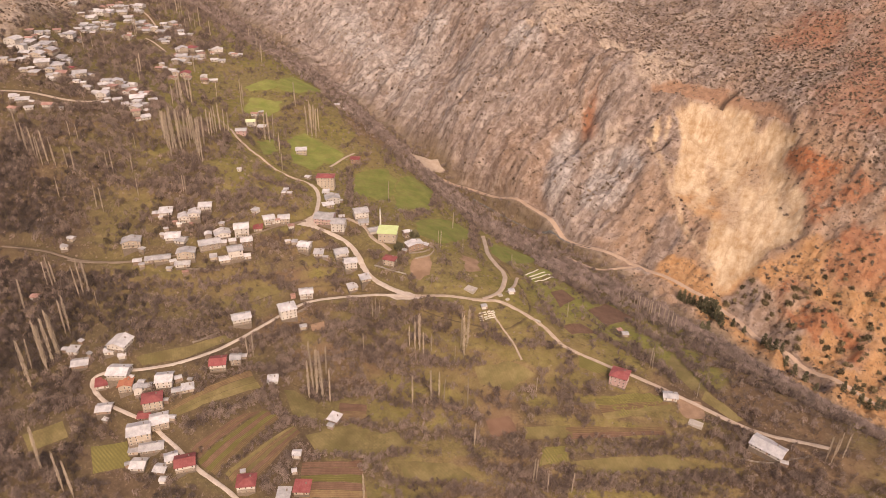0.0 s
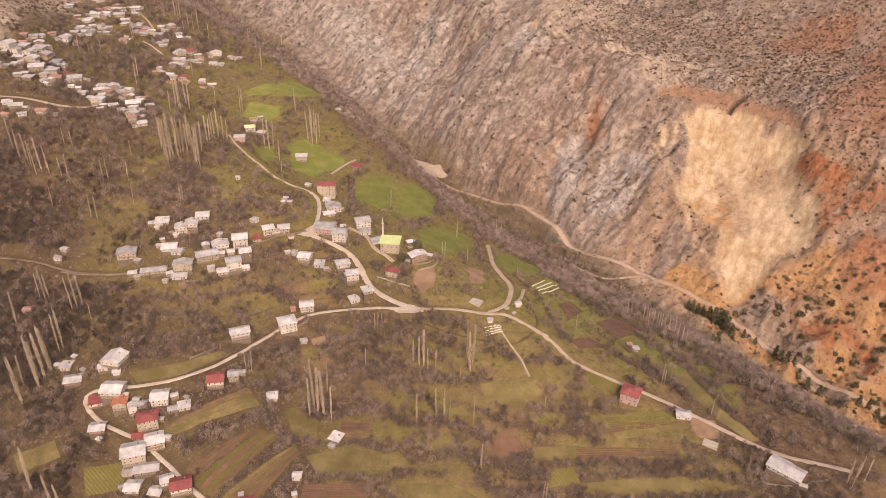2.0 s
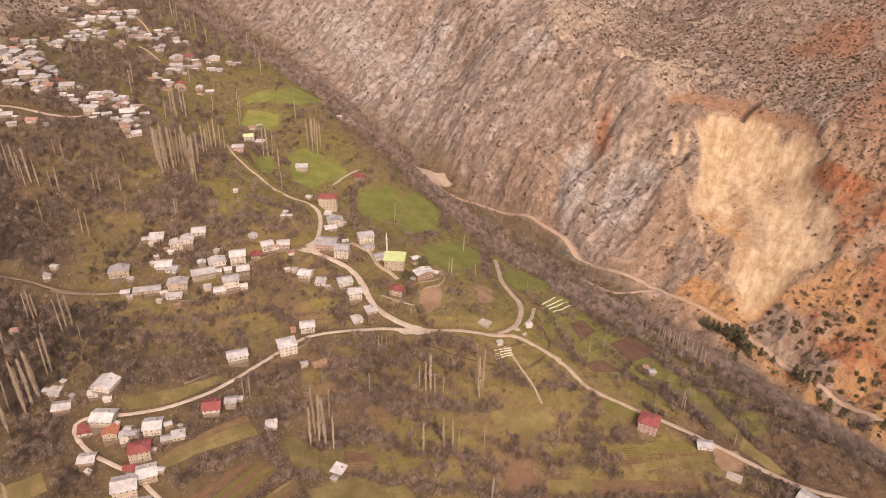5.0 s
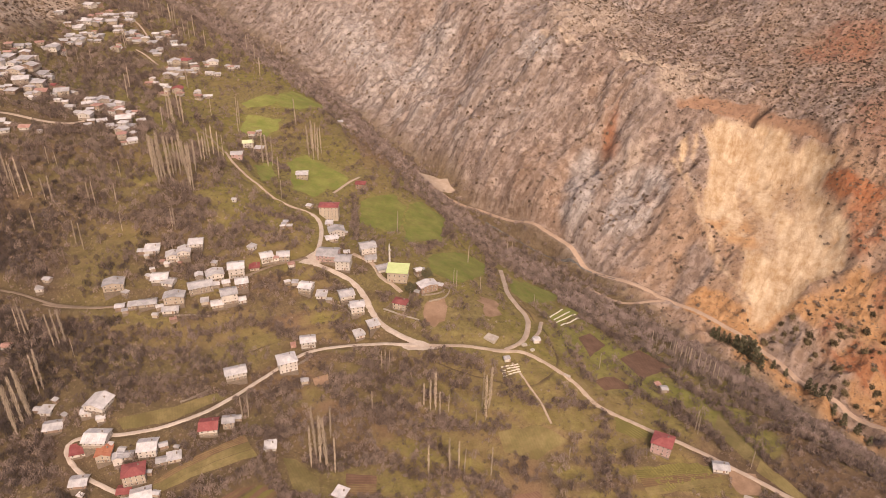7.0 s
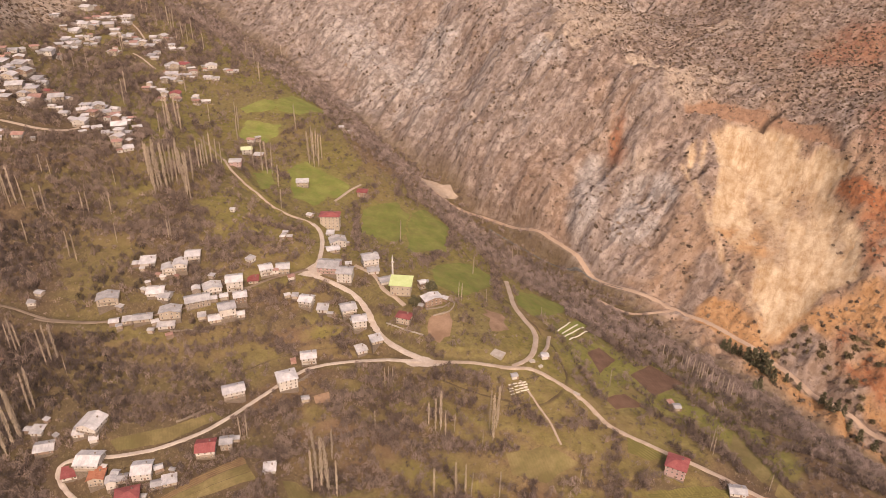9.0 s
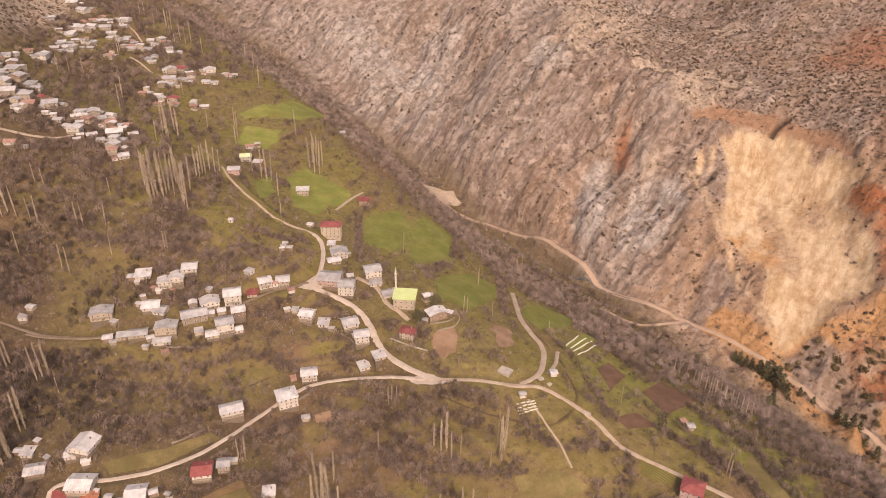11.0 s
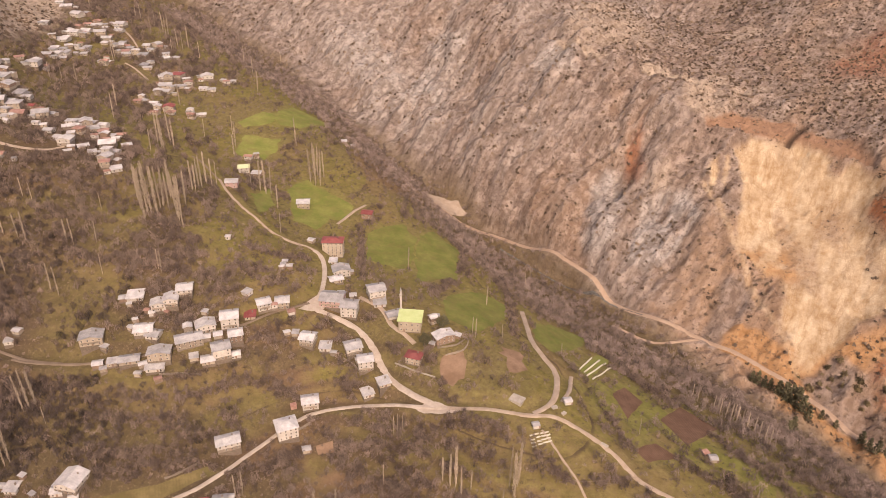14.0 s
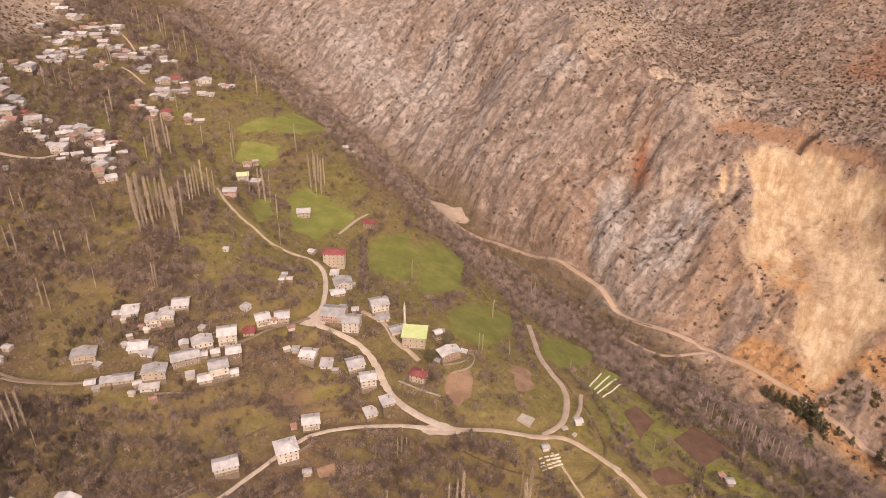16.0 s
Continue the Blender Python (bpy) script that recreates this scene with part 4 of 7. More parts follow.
    slope = ramp_mix(nt, attr(nt, "sand"), slope, ramp_mix(nt, rubble, (0.301, 0.235, 0.174), (0.503, 0.410, 0.321)))
    red = ramp_mix(nt, mid, (0.252, 0.078, 0.035), (0.385, 0.174, 0.087))
    slope = ramp_mix(nt, attr(nt, "rusty"), slope, red)
    ochre = ramp_mix(nt, mid, (0.326, 0.167, 0.070), (0.488, 0.296, 0.152))
    slope = ramp_mix(nt, attr(nt, "ochre"), slope, ochre)
    slope = ramp_mix(nt, attr(nt, "bench"), slope, ramp_mix(nt, rubble, (0.275, 0.158, 0.098), (0.350, 0.212, 0.136)))
    slope = ramp_mix(nt, math_node(nt, "MULTIPLY", attr(nt, "dusk"), 0.65), slope, ramp_mix(nt, streak, (0.133, 0.102, 0.085), (0.266, 0.211, 0.178)))
    scree = ramp_mix(nt, math_node(nt, "ADD", math_node(nt, "MULTIPLY", slant, 0.5), math_node(nt, "MULTIPLY", rubble, 0.5)), (0.354, 0.232, 0.122), (0.617, 0.494, 0.339))
    for turn, size, depth in ((158, (24.0, 70.0, 70.0), 0.30), (120, (16.0, 34.0, 40.0), 0.16)):
        split = nt.nodes.new("ShaderNodeMath")
        split.operation = "COMPARE"
        nt.links.new(along(turn, size, 0.0, 1.0, 0.55, 0.4), split.inputs[0])
        split.inputs[1].default_value, split.inputs[2].default_value = 0.5, 0.009
        scree = ramp_mix(nt, math_node(nt, "MULTIPLY", split.outputs[0], depth), scree, (0.270, 0.160, 0.080))
    slope = ramp_mix(nt, attr(nt, "pale"), slope, scree)
    # shade inside the groove and crack, put into the rock colour
    slope = ramp_mix(nt, attr(nt, "cleft_shade"), slope, (0.081, 0.053, 0.037))
    pits = noise_fac(nt, 0.30, 0.55, 0.64, 4, where, 0.66)
    slope = ramp_mix(nt, math_node(nt, "MULTIPLY", pits, math_node(nt, "SUBTRACT", 0.6, math_node(nt, "MULTIPLY", attr(nt, "pale"), 0.5))), slope, (0.089, 0.062, 0.049))
    col = ramp_mix(nt, attr(nt, "far"), near, slope)
    col = ramp_mix(nt, math_node(nt, "MULTIPLY", fine, 0.3), col, ramp_mix(nt, attr(nt, "far"), (0.09, 0.06, 0.04), (0.20, 0.135, 0.10)))
    nt.links.new(col, bsdf.inputs["Base Color"])
    bsdf.inputs["Roughness"].default_value = 0.97
    bsdf.inputs["Specular IOR Level"].default_value = 0.1
    add = nt.nodes.new("ShaderNodeMath")
    add.operation = "ADD"
    nt.links.new(math_node(nt, "MULTIPLY", fine, 0.4), add.inputs[0])
    rough_rock = nt.nodes.new("ShaderNodeMath")
    rough_rock.operation = "MULTIPLY"
    nt.links.new(streak, rough_rock.inputs[0])
    nt.links.new(math_node(nt, "SUBTRACT", attr(nt, "far"), math_node(nt, "MULTIPLY", attr(nt, "pale"), 0.6)), rough_rock.inputs[1])
    nt.links.new(rough_rock.outputs[0], add.inputs[1])
    b_node = nt.nodes.new("ShaderNodeBump")
    b_node.inputs["Strength"].default_value, b_node.inputs["Distance"].default_value = 0.8, 1.2
    nt.links.new(add.outputs[0], b_node.inputs["Height"])
    nt.links.new(b_node.outputs[0], bsdf.inputs["Normal"])
    return m


rows_n, cols_n = GZ.shape
index = np.arange(rows_n * cols_n).reshape(rows_n, cols_n)
quads = np.stack([index[:-1, :-1], index[:-1, 1:], index[1:, 1:], index[1:, :-1]], -1).reshape(-1, 4)[:, ::-1]
BARE = np.clip(FAR + WILD, 0, 1)
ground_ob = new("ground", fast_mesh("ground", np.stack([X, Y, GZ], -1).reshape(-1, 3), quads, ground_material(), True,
    (("green", GREEN), ("far", BARE), ("brownish", BROWNISH), ("grey", GREY), ("rusty", RUSTY), ("pale", PALE), ("ochre", OCHRE), ("bench", BENCH), ("dusk", DUSK), ("cleft_shade", np.clip(GROOVE + 0.5 * CRACK, 0, 1)), ("sand", SAND), ("crest", smooth(0.0, 0.3, RIB)), ("brush_shade", BRUSH_SHADE), ("bank", BANK), ("open", OPEN * NEAR), ("lush", LUSH))))
tagged(ground_ob, "terraced winter slope, river gorge and bare rocky mountainside", "ground", kind="structure")

for road in ROADS:
    build_road(*road)


for plot in PLOTS:
    build_field(*plot)


def stem(points, radii, sides=5):
    """A tapered stem through points, as quads."""
    verts, faces = [], []
    for i, (p, r) in enumerate(zip(points, radii)):
        for k in range(sides):
            a = 2 * math.pi * k / sides
            verts.append((p[0] + r * math.cos(a), p[1] + r * math.sin(a), p[2]))
        if i:
            for k in range(sides):
                a, b = (i - 1) * sides + k, (i - 1) * sides + (k + 1) % sides
                faces.append((a, b, b + sides, a + sides))
    return verts, faces


# ---- houses ----
def box_mesh(name, w, d, h, mat, z0=0.0, bevel=0.0):
    bm = bmesh.new()
    bmesh.ops.create_cube(bm, size=1, matrix=Matrix.Translation((0, 0, z0 + h / 2)) @ Matrix.Diagonal((w, d, h, 1)))
    if bevel:
        bmesh.ops.bevel(bm, geom=bm.edges[:], offset=bevel, segments=1, affect="EDGES")
    me = bpy.data.meshes.new(name)
    bm.to_mesh(me)
    bm.free()
    me.materials.append(mat)
    return me


FRAME_MESH = box_mesh("window_frame", 1.0, 0.14, 1.25, TRIM, -0.62, 0.02)
PANE_MESH = box_mesh("pane", 0.8, 0.06, 1.05, GLASS, -0.52)
DOOR_MESH = box_mesh("door", 1.0, 0.12, 1.95, BROWN, 0, 0.02)
CHIMNEY_MESH = box_mesh("chimney", 0.7, 0.7, 1.9, STONE, -0.6, 0.03)
ROOFS = {"tin": TIN, "red": RED, "orange": ORANGE, "rust": RUST, "lime": PALE_LIME, "mosque": LIME, "shed": TIN}
ROOF_WORDS = {"tin": "grey sheet-metal", "red": "red sheet", "orange": "orange tiled", "rust": "rusty sheet", "lime": "pale green sheet", "mosque": "lime-green sheet", "shed": "pale sheet-metal"}
WALLS = {"white": WHITE, "cream": CREAM, "pink": PINK, "timber": BROWN, "stone": STONE}
WALL_WORDS = {"white": "whitewashed", "cream": "cream plastered", "pink": "pink plastered", "timber": "dark timber", "stone": "rubble-stone"}


def roof_mesh(w, d, rise, kind, mat, eave=0.7):
    """A gabled, hipped or lean-to roof of seamed sheet, with thickness at the eaves."""
    a, b, t = w / 2 + eave, d / 2 + eave, 0.16
    if kind == "hip":
        r = max(a - b, a * 0.15)
        top = [(-a, -b, 0), (a, -b, 0), (a, b, 0), (-a, b, 0), (-r, 0, rise), (r, 0, rise)]
        faces = [(0, 1, 5, 4), (1, 2, 5), (2, 3, 4, 5), (3, 0, 4)]
        k = len(top)
        verts = top + [(x, y, z - t) for x, y, z in top]
        faces = faces + [tuple(i + k for i in reversed(f)) for f in faces]
        for i, j in zip((0, 1, 2, 3), (1, 2, 3, 0)):
            faces.append((j, i, i + k, j + k))
        return mesh_of("roof", verts, faces, mat)
    seams = max(3, int(w / 1.3))
    xs = [(-a, 0.0)]
    for q in range(1, seams):
        x = -a + 2 * a * q / seams
        xs += [(x - 0.09, 0.0), (x - 0.05, 0.11), (x + 0.05, 0.11), (x + 0.09, 0.0)]
    xs.append((a, 0.0))
    line = [(-b, 0.0), (b, rise)] if kind == "lean" else [(-b, 0.0), (0.0, rise), (b, 0.0)]
    verts, faces = [], []
    for y, z in line:
        verts += [(x, y, z + lift) for x, lift in xs]
    m, k = len(xs), len(verts)
    verts += [(x, y, z - t) for x, y, z in verts]
    for r in range(len(line) - 1):
        for c in range(m - 1):
            q = (r * m + c, r * m + c + 1, (r + 1) * m + c + 1, (r + 1) * m + c)
            faces += [q, tuple(i + k for i in reversed(q))]
        for c in (0, m - 1):
            faces.append((r * m + c, (r + 1) * m + c, (r + 1) * m + c + k, r * m + c + k))
    for r in (0, len(line) - 1):
        for c in range(m - 1):
            faces.append((r * m + c + 1, r * m + c, r * m + c + k, r * m + c + 1 + k))
    return mesh_of("roof", verts, faces, mat)


def wall_mesh(w, d, h, deep, rise, kind, mat, name="wall"):
    """Walls with their gables, from deep below the floor up to h."""
    a, b = w / 2, d / 2
    verts = [(-a, -b, -deep), (a, -b, -deep), (a, b, -deep), (-a, b, -deep), (-a, -b, h), (a, -b, h), (a, b, h), (-a, b, h)]
    faces = [(0, 1, 5, 4), (1, 2, 6, 5), (2, 3, 7, 6), (3, 0, 4, 7), (4, 5, 6, 7)]
    k = len(verts)
    if kind == "gable":
        verts += [(-a, 0, h + rise * 0.92), (a, 0, h + rise * 0.92)]
        faces += [(4, 7, k), (5, k + 1, 6)]
    if kind == "front":
        verts += [(0, -b, h + rise * 0.92), (0, b, h + rise * 0.92)]
        faces += [(4, 5, k), (6, 7, k + 1)]
    if kind == "lean":
        verts += [(-a, b, h + rise * 0.86), (a, b, h + rise * 0.86)]
        faces += [(4, 7, k), (5, k + 1, 6), (6, k + 1, k, 7)]
    return mesh_of(name, verts, faces, mat)


def balcony(parent, w, d, z):
    """A slab with posts and two rails along the front."""
    slab = part("balcony", box_mesh("balcony", w, 1.3, 0.16, CREAM), parent, "", pose(0, -d / 2 - 0.65, z))
    part("rail", box_mesh("rail", w, 0.06, 0.08, WOOD), slab, "", pose(0, -0.6, 1.0))
    part("rail", box_mesh("rail", w, 0.05, 0.06, WOOD), slab, "", pose(0, -0.6, 0.6))
    count = max(3, int(w / 1.8))
    post_mesh = box_mesh("post", 0.09, 0.09, 0.95, WOOD)
    for i in range(count + 1):
        part("post", post_mesh, slab, "", pose(-w / 2 + 0.05 + (w - 0.1) * i / count, -0.6, 0.1))


HOMES = []
PICK = random.Random(4)


def house(x, y, w, d, yaw, storeys, roof="tin", wall="", kind="", far=False, group="village houses"):
    """A house on the slope: walls, roof, windows with panes, a door, sometimes a balcony and a chimney."""
    base = new("house")
    wall = wall or PICK.choice(["white", "white", "white", "cream", "cream", "stone", "timber"])
    kind = kind or PICK.choice(["gable", "front", "hip", "front", "gable"] if storeys > 1 else ["gable", "lean", "gable"])
    high = storeys * 2.4 + 0.1
    c, s = math.cos(radians(yaw)), math.sin(radians(yaw))
    corners = [(x + u * w / 2 * c - v * d / 2 * s, y + u * w / 2 * s + v * d / 2 * c) for u in (-1, 1) for v in (-1, 1)]
    zs = [float(ground(*q)) for q in corners]
    z, deep = float(ground(x, y)), 0.6
    deep += max(0.0, z - min(zs))
    base.matrix_basis = pose(x, y, z, 0, 0, yaw)
    HOMES.append((x, y, 0.55 * math.hypot(w, d)))
    rise = min(w, d) * (0.2 if kind in ("gable", "front") else 0.17 if kind == "hip" else 0.12)
    part("wall", wall_mesh(w, d, high, -0.02, rise, kind, WALLS[wall]), base)
    part("plinth", wall_mesh(w + 0.1, d + 0.1, 0.12, deep, 0, "hip", RUBBLE, "plinth"), base, "rough stone plinth set into the slope")
    eave = 0.7 if w > 6 else 0.4
    if kind == "front":
        part("roof", roof_mesh(d, w, rise, "gable", ROOFS[roof], eave), base, "", pose(0, 0, high + 0.05, 0, 0, 90))
    else:
        part("roof", roof_mesh(w, d, rise, kind, ROOFS[roof], eave), base, "", pose(0, 0, high + 0.05))
    if storeys > 1 and wall in ("white", "cream", "timber") and PICK.random() < 0.55:
        part("ground_storey", wall_mesh(w + 0.14, d + 0.14, 2.2, -0.14, 0, "hip", STONE if wall != "timber" else CREAM, "ground_storey"), base, "rough lower storey")
    count = max(1, int(w / (2.6 if not far else 3.2)))
    for floor_no in range(storeys):
        zc = floor_no * 2.4 + 1.45
        for i in range(count):
            if storeys == 1 and floor_no == 0 and i == count // 2 and not far:
                continue
            if PICK.random() < 0.12:
                continue
            win = part("window", FRAME_MESH, base, "", pose(-w / 2 + w * (i + 0.5) / count, -d / 2 - 0.09, zc))
            part("pane", PANE_MESH, win, "", pose(0, -0.06, 0))
        if not far:
            sides = max(1, int(d / 3.4))
            for face in (-1, 1):
                for i in range(sides):
                    if PICK.random() < 0.3:
                        continue
                    win = part("window", FRAME_MESH, base, "", pose(face * (w / 2 + 0.09), -d / 2 + d * (i + 0.5) / sides, zc, 0, 0, 90))
                    part("pane", PANE_MESH, win, "", pose(0, -0.06 * face, 0))
    if not far:
        part("door", DOOR_MESH, base, "", pose(w * 0.06 if count % 2 == 0 else w / count * 0.5, -d / 2 - 0.12, 0))
        if w > 6:
            part("chimney", CHIMNEY_MESH, base, "", pose(w * 0.22, d * 0.18, high + rise * 0.5))
        if storeys > 1 and w > 8 and PICK.random() < 0.5:
            balcony(base, w * 0.8, d, 2.4)
    words = {0: "roofed", 1: "single-storey", 2: "two-storey", 3: "three-storey", 5: "five-storey"}[storeys]
    tagged(base, f"{words} {WALL_WORDS[wall]} house with {ROOF_WORDS[roof]} roof", "house", group)
    return base


house(-212.9, 490.3, 9.3, 8.5, 11, 1, "tin", group="houses of the middle village")
house(-219.9, 488.7, 5.0, 5.0, 11, 1, "tin", group="houses of the middle village")
house(-196.8, 483.5, 8.2, 7.2, 16, 2, "tin", group="houses of the middle village")
house(-189.6, 486.3, 8.3, 8.3, 11, 2, "tin", group="houses of the middle village")
house(-199.7, 479.4, 3.5, 3.5, 11, 1, "tin", group="houses of the middle village")
house(-183.5, 494.6, 9.0, 9.0, 11, 2, "tin", group="houses of the middle village")
house(-147.2, 501.0, 5.0, 5.0, -30, 1, "tin", group="houses of the middle village")
house(-201.8, 469.6, 10.3, 10.0, 10, 1, "tin", group="houses of the middle village")
house(-195.1, 466.4, 7.5, 7.3, -10, 1, "tin", group="houses of the middle village")
house(-176.1, 471.0, 4.9, 4.9, 20, 2, "tin", group="houses of the middle village")
house(-166.8, 474.7, 11.0, 8.4, 24, 2, "tin", group="houses of the middle village")
house(-153.7, 481.1, 10.3, 10.3, 15, 3, "tin", wall="white", kind="gable", group="houses of the middle village")
house(-143.1, 488.3, 6.2, 6.2, 10, 1, "red", group="houses of the middle village")
house(-173.3, 463.2, 15.0, 9.0, 24, 2, "tin", group="houses of the middle village")
house(-164.3, 466.5, 4.8, 4.8, 19, 1, "tin", group="houses of the middle village")
house(-157.9, 469.1, 4.9, 4.9, 19, 1, "tin", group="houses of the middle village")
house(-147.9, 470.8, 7.8, 7.8, 19, 2, "tin", group="houses of the middle village")
house(-154.2, 460.5, 10.1, 9.4, 23, 3, "tin", wall="white", kind="gable", group="houses of the middle village")
house(-168.9, 455.1, 4.8, 4.8, 19, 1, "tin", group="houses of the middle village")
house(-160.9, 455.3, 7.2, 6.6, 19, 1, "tin", group="houses of the middle village")
house(-146.7, 461.6, 6.0, 4.9, 19, 1, "tin", group="houses of the middle village")
house(-187.5, 452.8, 12.5, 7.9, 10, 2, "tin", group="houses of the middle village")
house(-189.0, 447.5, 9.9, 6.6, 10, 1, "tin", group="houses of the middle village")
house(-204.4, 449.9, 11.0, 6.6, 15, 1, "tin", group="houses of the middle village")
house(-221.9, 447.3, 5.6, 5.1, 15, 1, "tin", group="houses of the middle village")
house(-213.7, 448.3, 5.6, 5.1, 15, 1, "tin", group="houses of the middle village")
house(-230.8, 462.8, 12.7, 9.0, 16, 2, "tin", group="houses of the middle village")
house(-104.1, 577.5, 14.8, 9.3, 0, 5, "red", wall="cream", kind="hip", group="houses of the middle village")
house(-101.6, 559.5, 5.6, 5.6, 0, 1, "tin", group="houses of the middle village")
house(-94.6, 548.3, 11.6, 9.1, 16, 2, "tin", group="houses of the middle village")
house(-96.4, 535.9, 8.7, 6.5, 21, 1, "tin", group="houses of the middle village")
house(-68.2, 525.5, 11.0, 10.2, 20, 3, "tin", wall="white", kind="gable", group="houses of the middle village")
house(-65.2, 517.7, 7.8, 7.6, 10, 1, "tin", group="houses of the middle village")
house(-95.3, 512.5, 14.5, 12.6, -7, 2, "tin", wall="pink", kind="gable", group="houses of the middle village")
house(-83.5, 506.4, 10.3, 10.3, -5, 3, "tin", wall="white", kind="gable", group="houses of the middle village")
house(-91.2, 521.1, 4.3, 4.3, 0, 1, "tin", group="houses of the middle village")
house(-83.5, 523.3, 4.3, 4.3, 10, 1, "tin", group="houses of the middle village")
house(-136.5, 496.6, 8.1, 8.1, 25, 2, "tin", group="houses of the middle village")
house(-125.7, 501.9, 8.3, 8.3, 11, 2, "tin", group="houses of the middle village")
house(-129.5, 496.7, 3.4, 3.4, 10, 2, "rust", group="houses of the middle village")
house(-119.0, 494.6, 4.3, 4.3, 28, 1, "rust", group="houses of the middle village")
house(-131.0, 533.6, 3.0, 3.0, 0, 1, "tin", group="houses of the middle village")
house(-127.2, 536.1, 3.7, 3.7, 0, 1, "tin", group="houses of the middle village")
house(-121.3, 585.2, 4.4, 4.4, -23, 1, "tin", group="houses of the middle village")
house(-29.4, 501.9, 4.9, 4.9, 28, 2, "tin", group="houses of the middle village")
house(-22.3, 483.5, 12.5, 7.6, 27, 2, "tin", group="houses of the middle village")
house(-40.1, 468.7, 9.3, 7.1, -18, 2, "red", wall="cream", kind="hip", group="houses of the middle village")
house(-78.5, 477.1, 9.6, 9.1, 22, 2, "tin", wall="white", kind="gable", group="houses of the middle village")
house(-69.8, 466.7, 8.8, 7.9, 14, 3, "tin", wall="white", kind="gable", group="houses of the middle village")
house(-67.4, 451.6, 6.4, 6.4, 25, 1, "tin", wall="white", kind="lean", group="houses of the middle village")
house(-57.8, 453.7, 6.9, 6.6, 25, 1, "tin", wall="cream", kind="lean", group="houses of the middle village")
house(-106.3, 479.8, 8.7, 8.7, -10, 2, "tin", group="houses of the middle village")
house(-114.6, 482.7, 4.0, 4.0, 0, 1, "tin", group="houses of the middle village")
house(-95.5, 477.6, 6.7, 6.7, 0, 1, "tin", group="houses of the middle village")
house(-100.7, 445.1, 9.3, 8.1, 13, 2, "tin", wall="white", kind="gable", group="houses of the middle village")
house(-110.7, 424.5, 11.3, 10.4, 24, 3, "tin", wall="white", kind="hip", group="houses of the middle village")
house(-140.0, 411.3, 12.3, 8.1, 22, 2, "tin", wall="white", kind="gable", group="houses of the middle village")
house(-98.7, 417.2, 4.5, 3.7, 16, 1, "tin", group="houses of the middle village")
house(-215.0, 386.0, 12.2, 12.2, -11, 2, "tin", group="houses of the lower village")
house(-221.8, 382.8, 6.0, 6.0, 10, 1, "tin", group="houses of the lower village")
house(-212.1, 379.2, 4.6, 4.6, 20, 1, "tin", group="houses of the lower village")
house(-248.5, 387.1, 6.2, 6.2, 0, 1, "tin", group="houses of the lower village")
house(-239.8, 376.5, 9.9, 8.2, 15, 1, "tin", wall="timber", kind="gable", group="houses of the lower village")
house(-208.2, 364.2, 12.6, 11.0, 0, 2, "tin", group="houses of the lower village")
house(-219.4, 361.6, 8.1, 7.5, 19, 1, "red", group="houses of the lower village")
house(-201.5, 356.2, 7.9, 7.9, 10, 2, "orange", group="houses of the lower village")
house(-192.9, 353.4, 5.1, 5.1, 19, 2, "tin", group="houses of the lower village")
house(-188.6, 355.9, 6.3, 4.6, 10, 1, "tin", group="houses of the lower village")
house(-177.7, 359.9, 10.0, 10.0, 10, 2, "tin", group="houses of the lower village")
house(-168.0, 352.6, 5.6, 4.7, 18, 1, "tin", group="houses of the lower village")
house(-161.8, 355.2, 6.9, 5.7, 18, 1, "tin", group="houses of the lower village")
house(-180.7, 344.6, 11.6, 9.5, 18, 3, "red", wall="cream", kind="hip", group="houses of the lower village")
house(-184.6, 338.2, 6.9, 6.0, 9, 1, "red", group="houses of the lower village")
house(-173.7, 334.0, 10.1, 10.1, 22, 2, "tin", wall="cream", kind="gable", group="houses of the lower village")
house(-182.6, 324.5, 12.8, 11.6, 18, 3, "tin", wall="cream", kind="gable", group="houses of the lower village")
house(-173.6, 318.0, 13.3, 8.0, 13, 1, "tin", group="houses of the lower village")
house(-184.8, 317.2, 5.4, 5.4, 9, 1, "tin", group="houses of the lower village")
house(-178.5, 308.1, 8.1, 8.1, 0, 1, "tin", group="houses of the lower village")
house(-164.1, 304.5, 6.6, 6.2, -8, 1, "tin", group="houses of the lower village")
house(-160.8, 297.8, 3.6, 3.6, 0, 1, "tin", group="houses of the lower village")
house(-159.1, 309.5, 6.6, 6.4, 24, 1, "tin", group="houses of the lower village")
house(-149.2, 304.9, 10.9, 9.5, 17, 2, "red", wall="white", kind="gable", group="houses of the lower village")
house(-210.7, 341.8, 8.7, 7.6, 9, 1, "tin", group="houses of the lower village")
house(-146.7, 373.7, 10.0, 10.0, 10, 2, "red", wall="white", kind="gable", group="houses of the lower village")
house(-136.6, 378.7, 6.3, 6.3, 10, 2, "tin", group="houses of the lower village")
house(-110.6, 293.1, 10.1, 9.2, 8, 2, "red", wall="white", kind="hip", group="houses of the lower village")
house(-66.0, 338.9, 6.5, 6.5, -24, 1, "tin", wall="timber", kind="lean", group="houses of the lower village")
house(-110.2, 367.2, 6.1, 6.0, 9, 1, "tin", group="houses of the lower village")
house(-84.7, 311.3, 4.8, 4.7, 0, 1, "tin", group="houses of the lower village")
house(-84.5, 300.5, 2.5, 2.5, 16, 1, "tin", group="houses of the lower village")
house(-78.1, 290.8, 8.6, 7.9, 0, 1, "red", group="houses of the lower village")
house(-88.1, 287.3, 6.7, 6.7, 0, 1, "tin", group="houses of the lower village")
house(115.5, 364.8, 10.7, 10.4, -27, 3, "red", wall="pink", kind="hip", group="houses of the lower village")
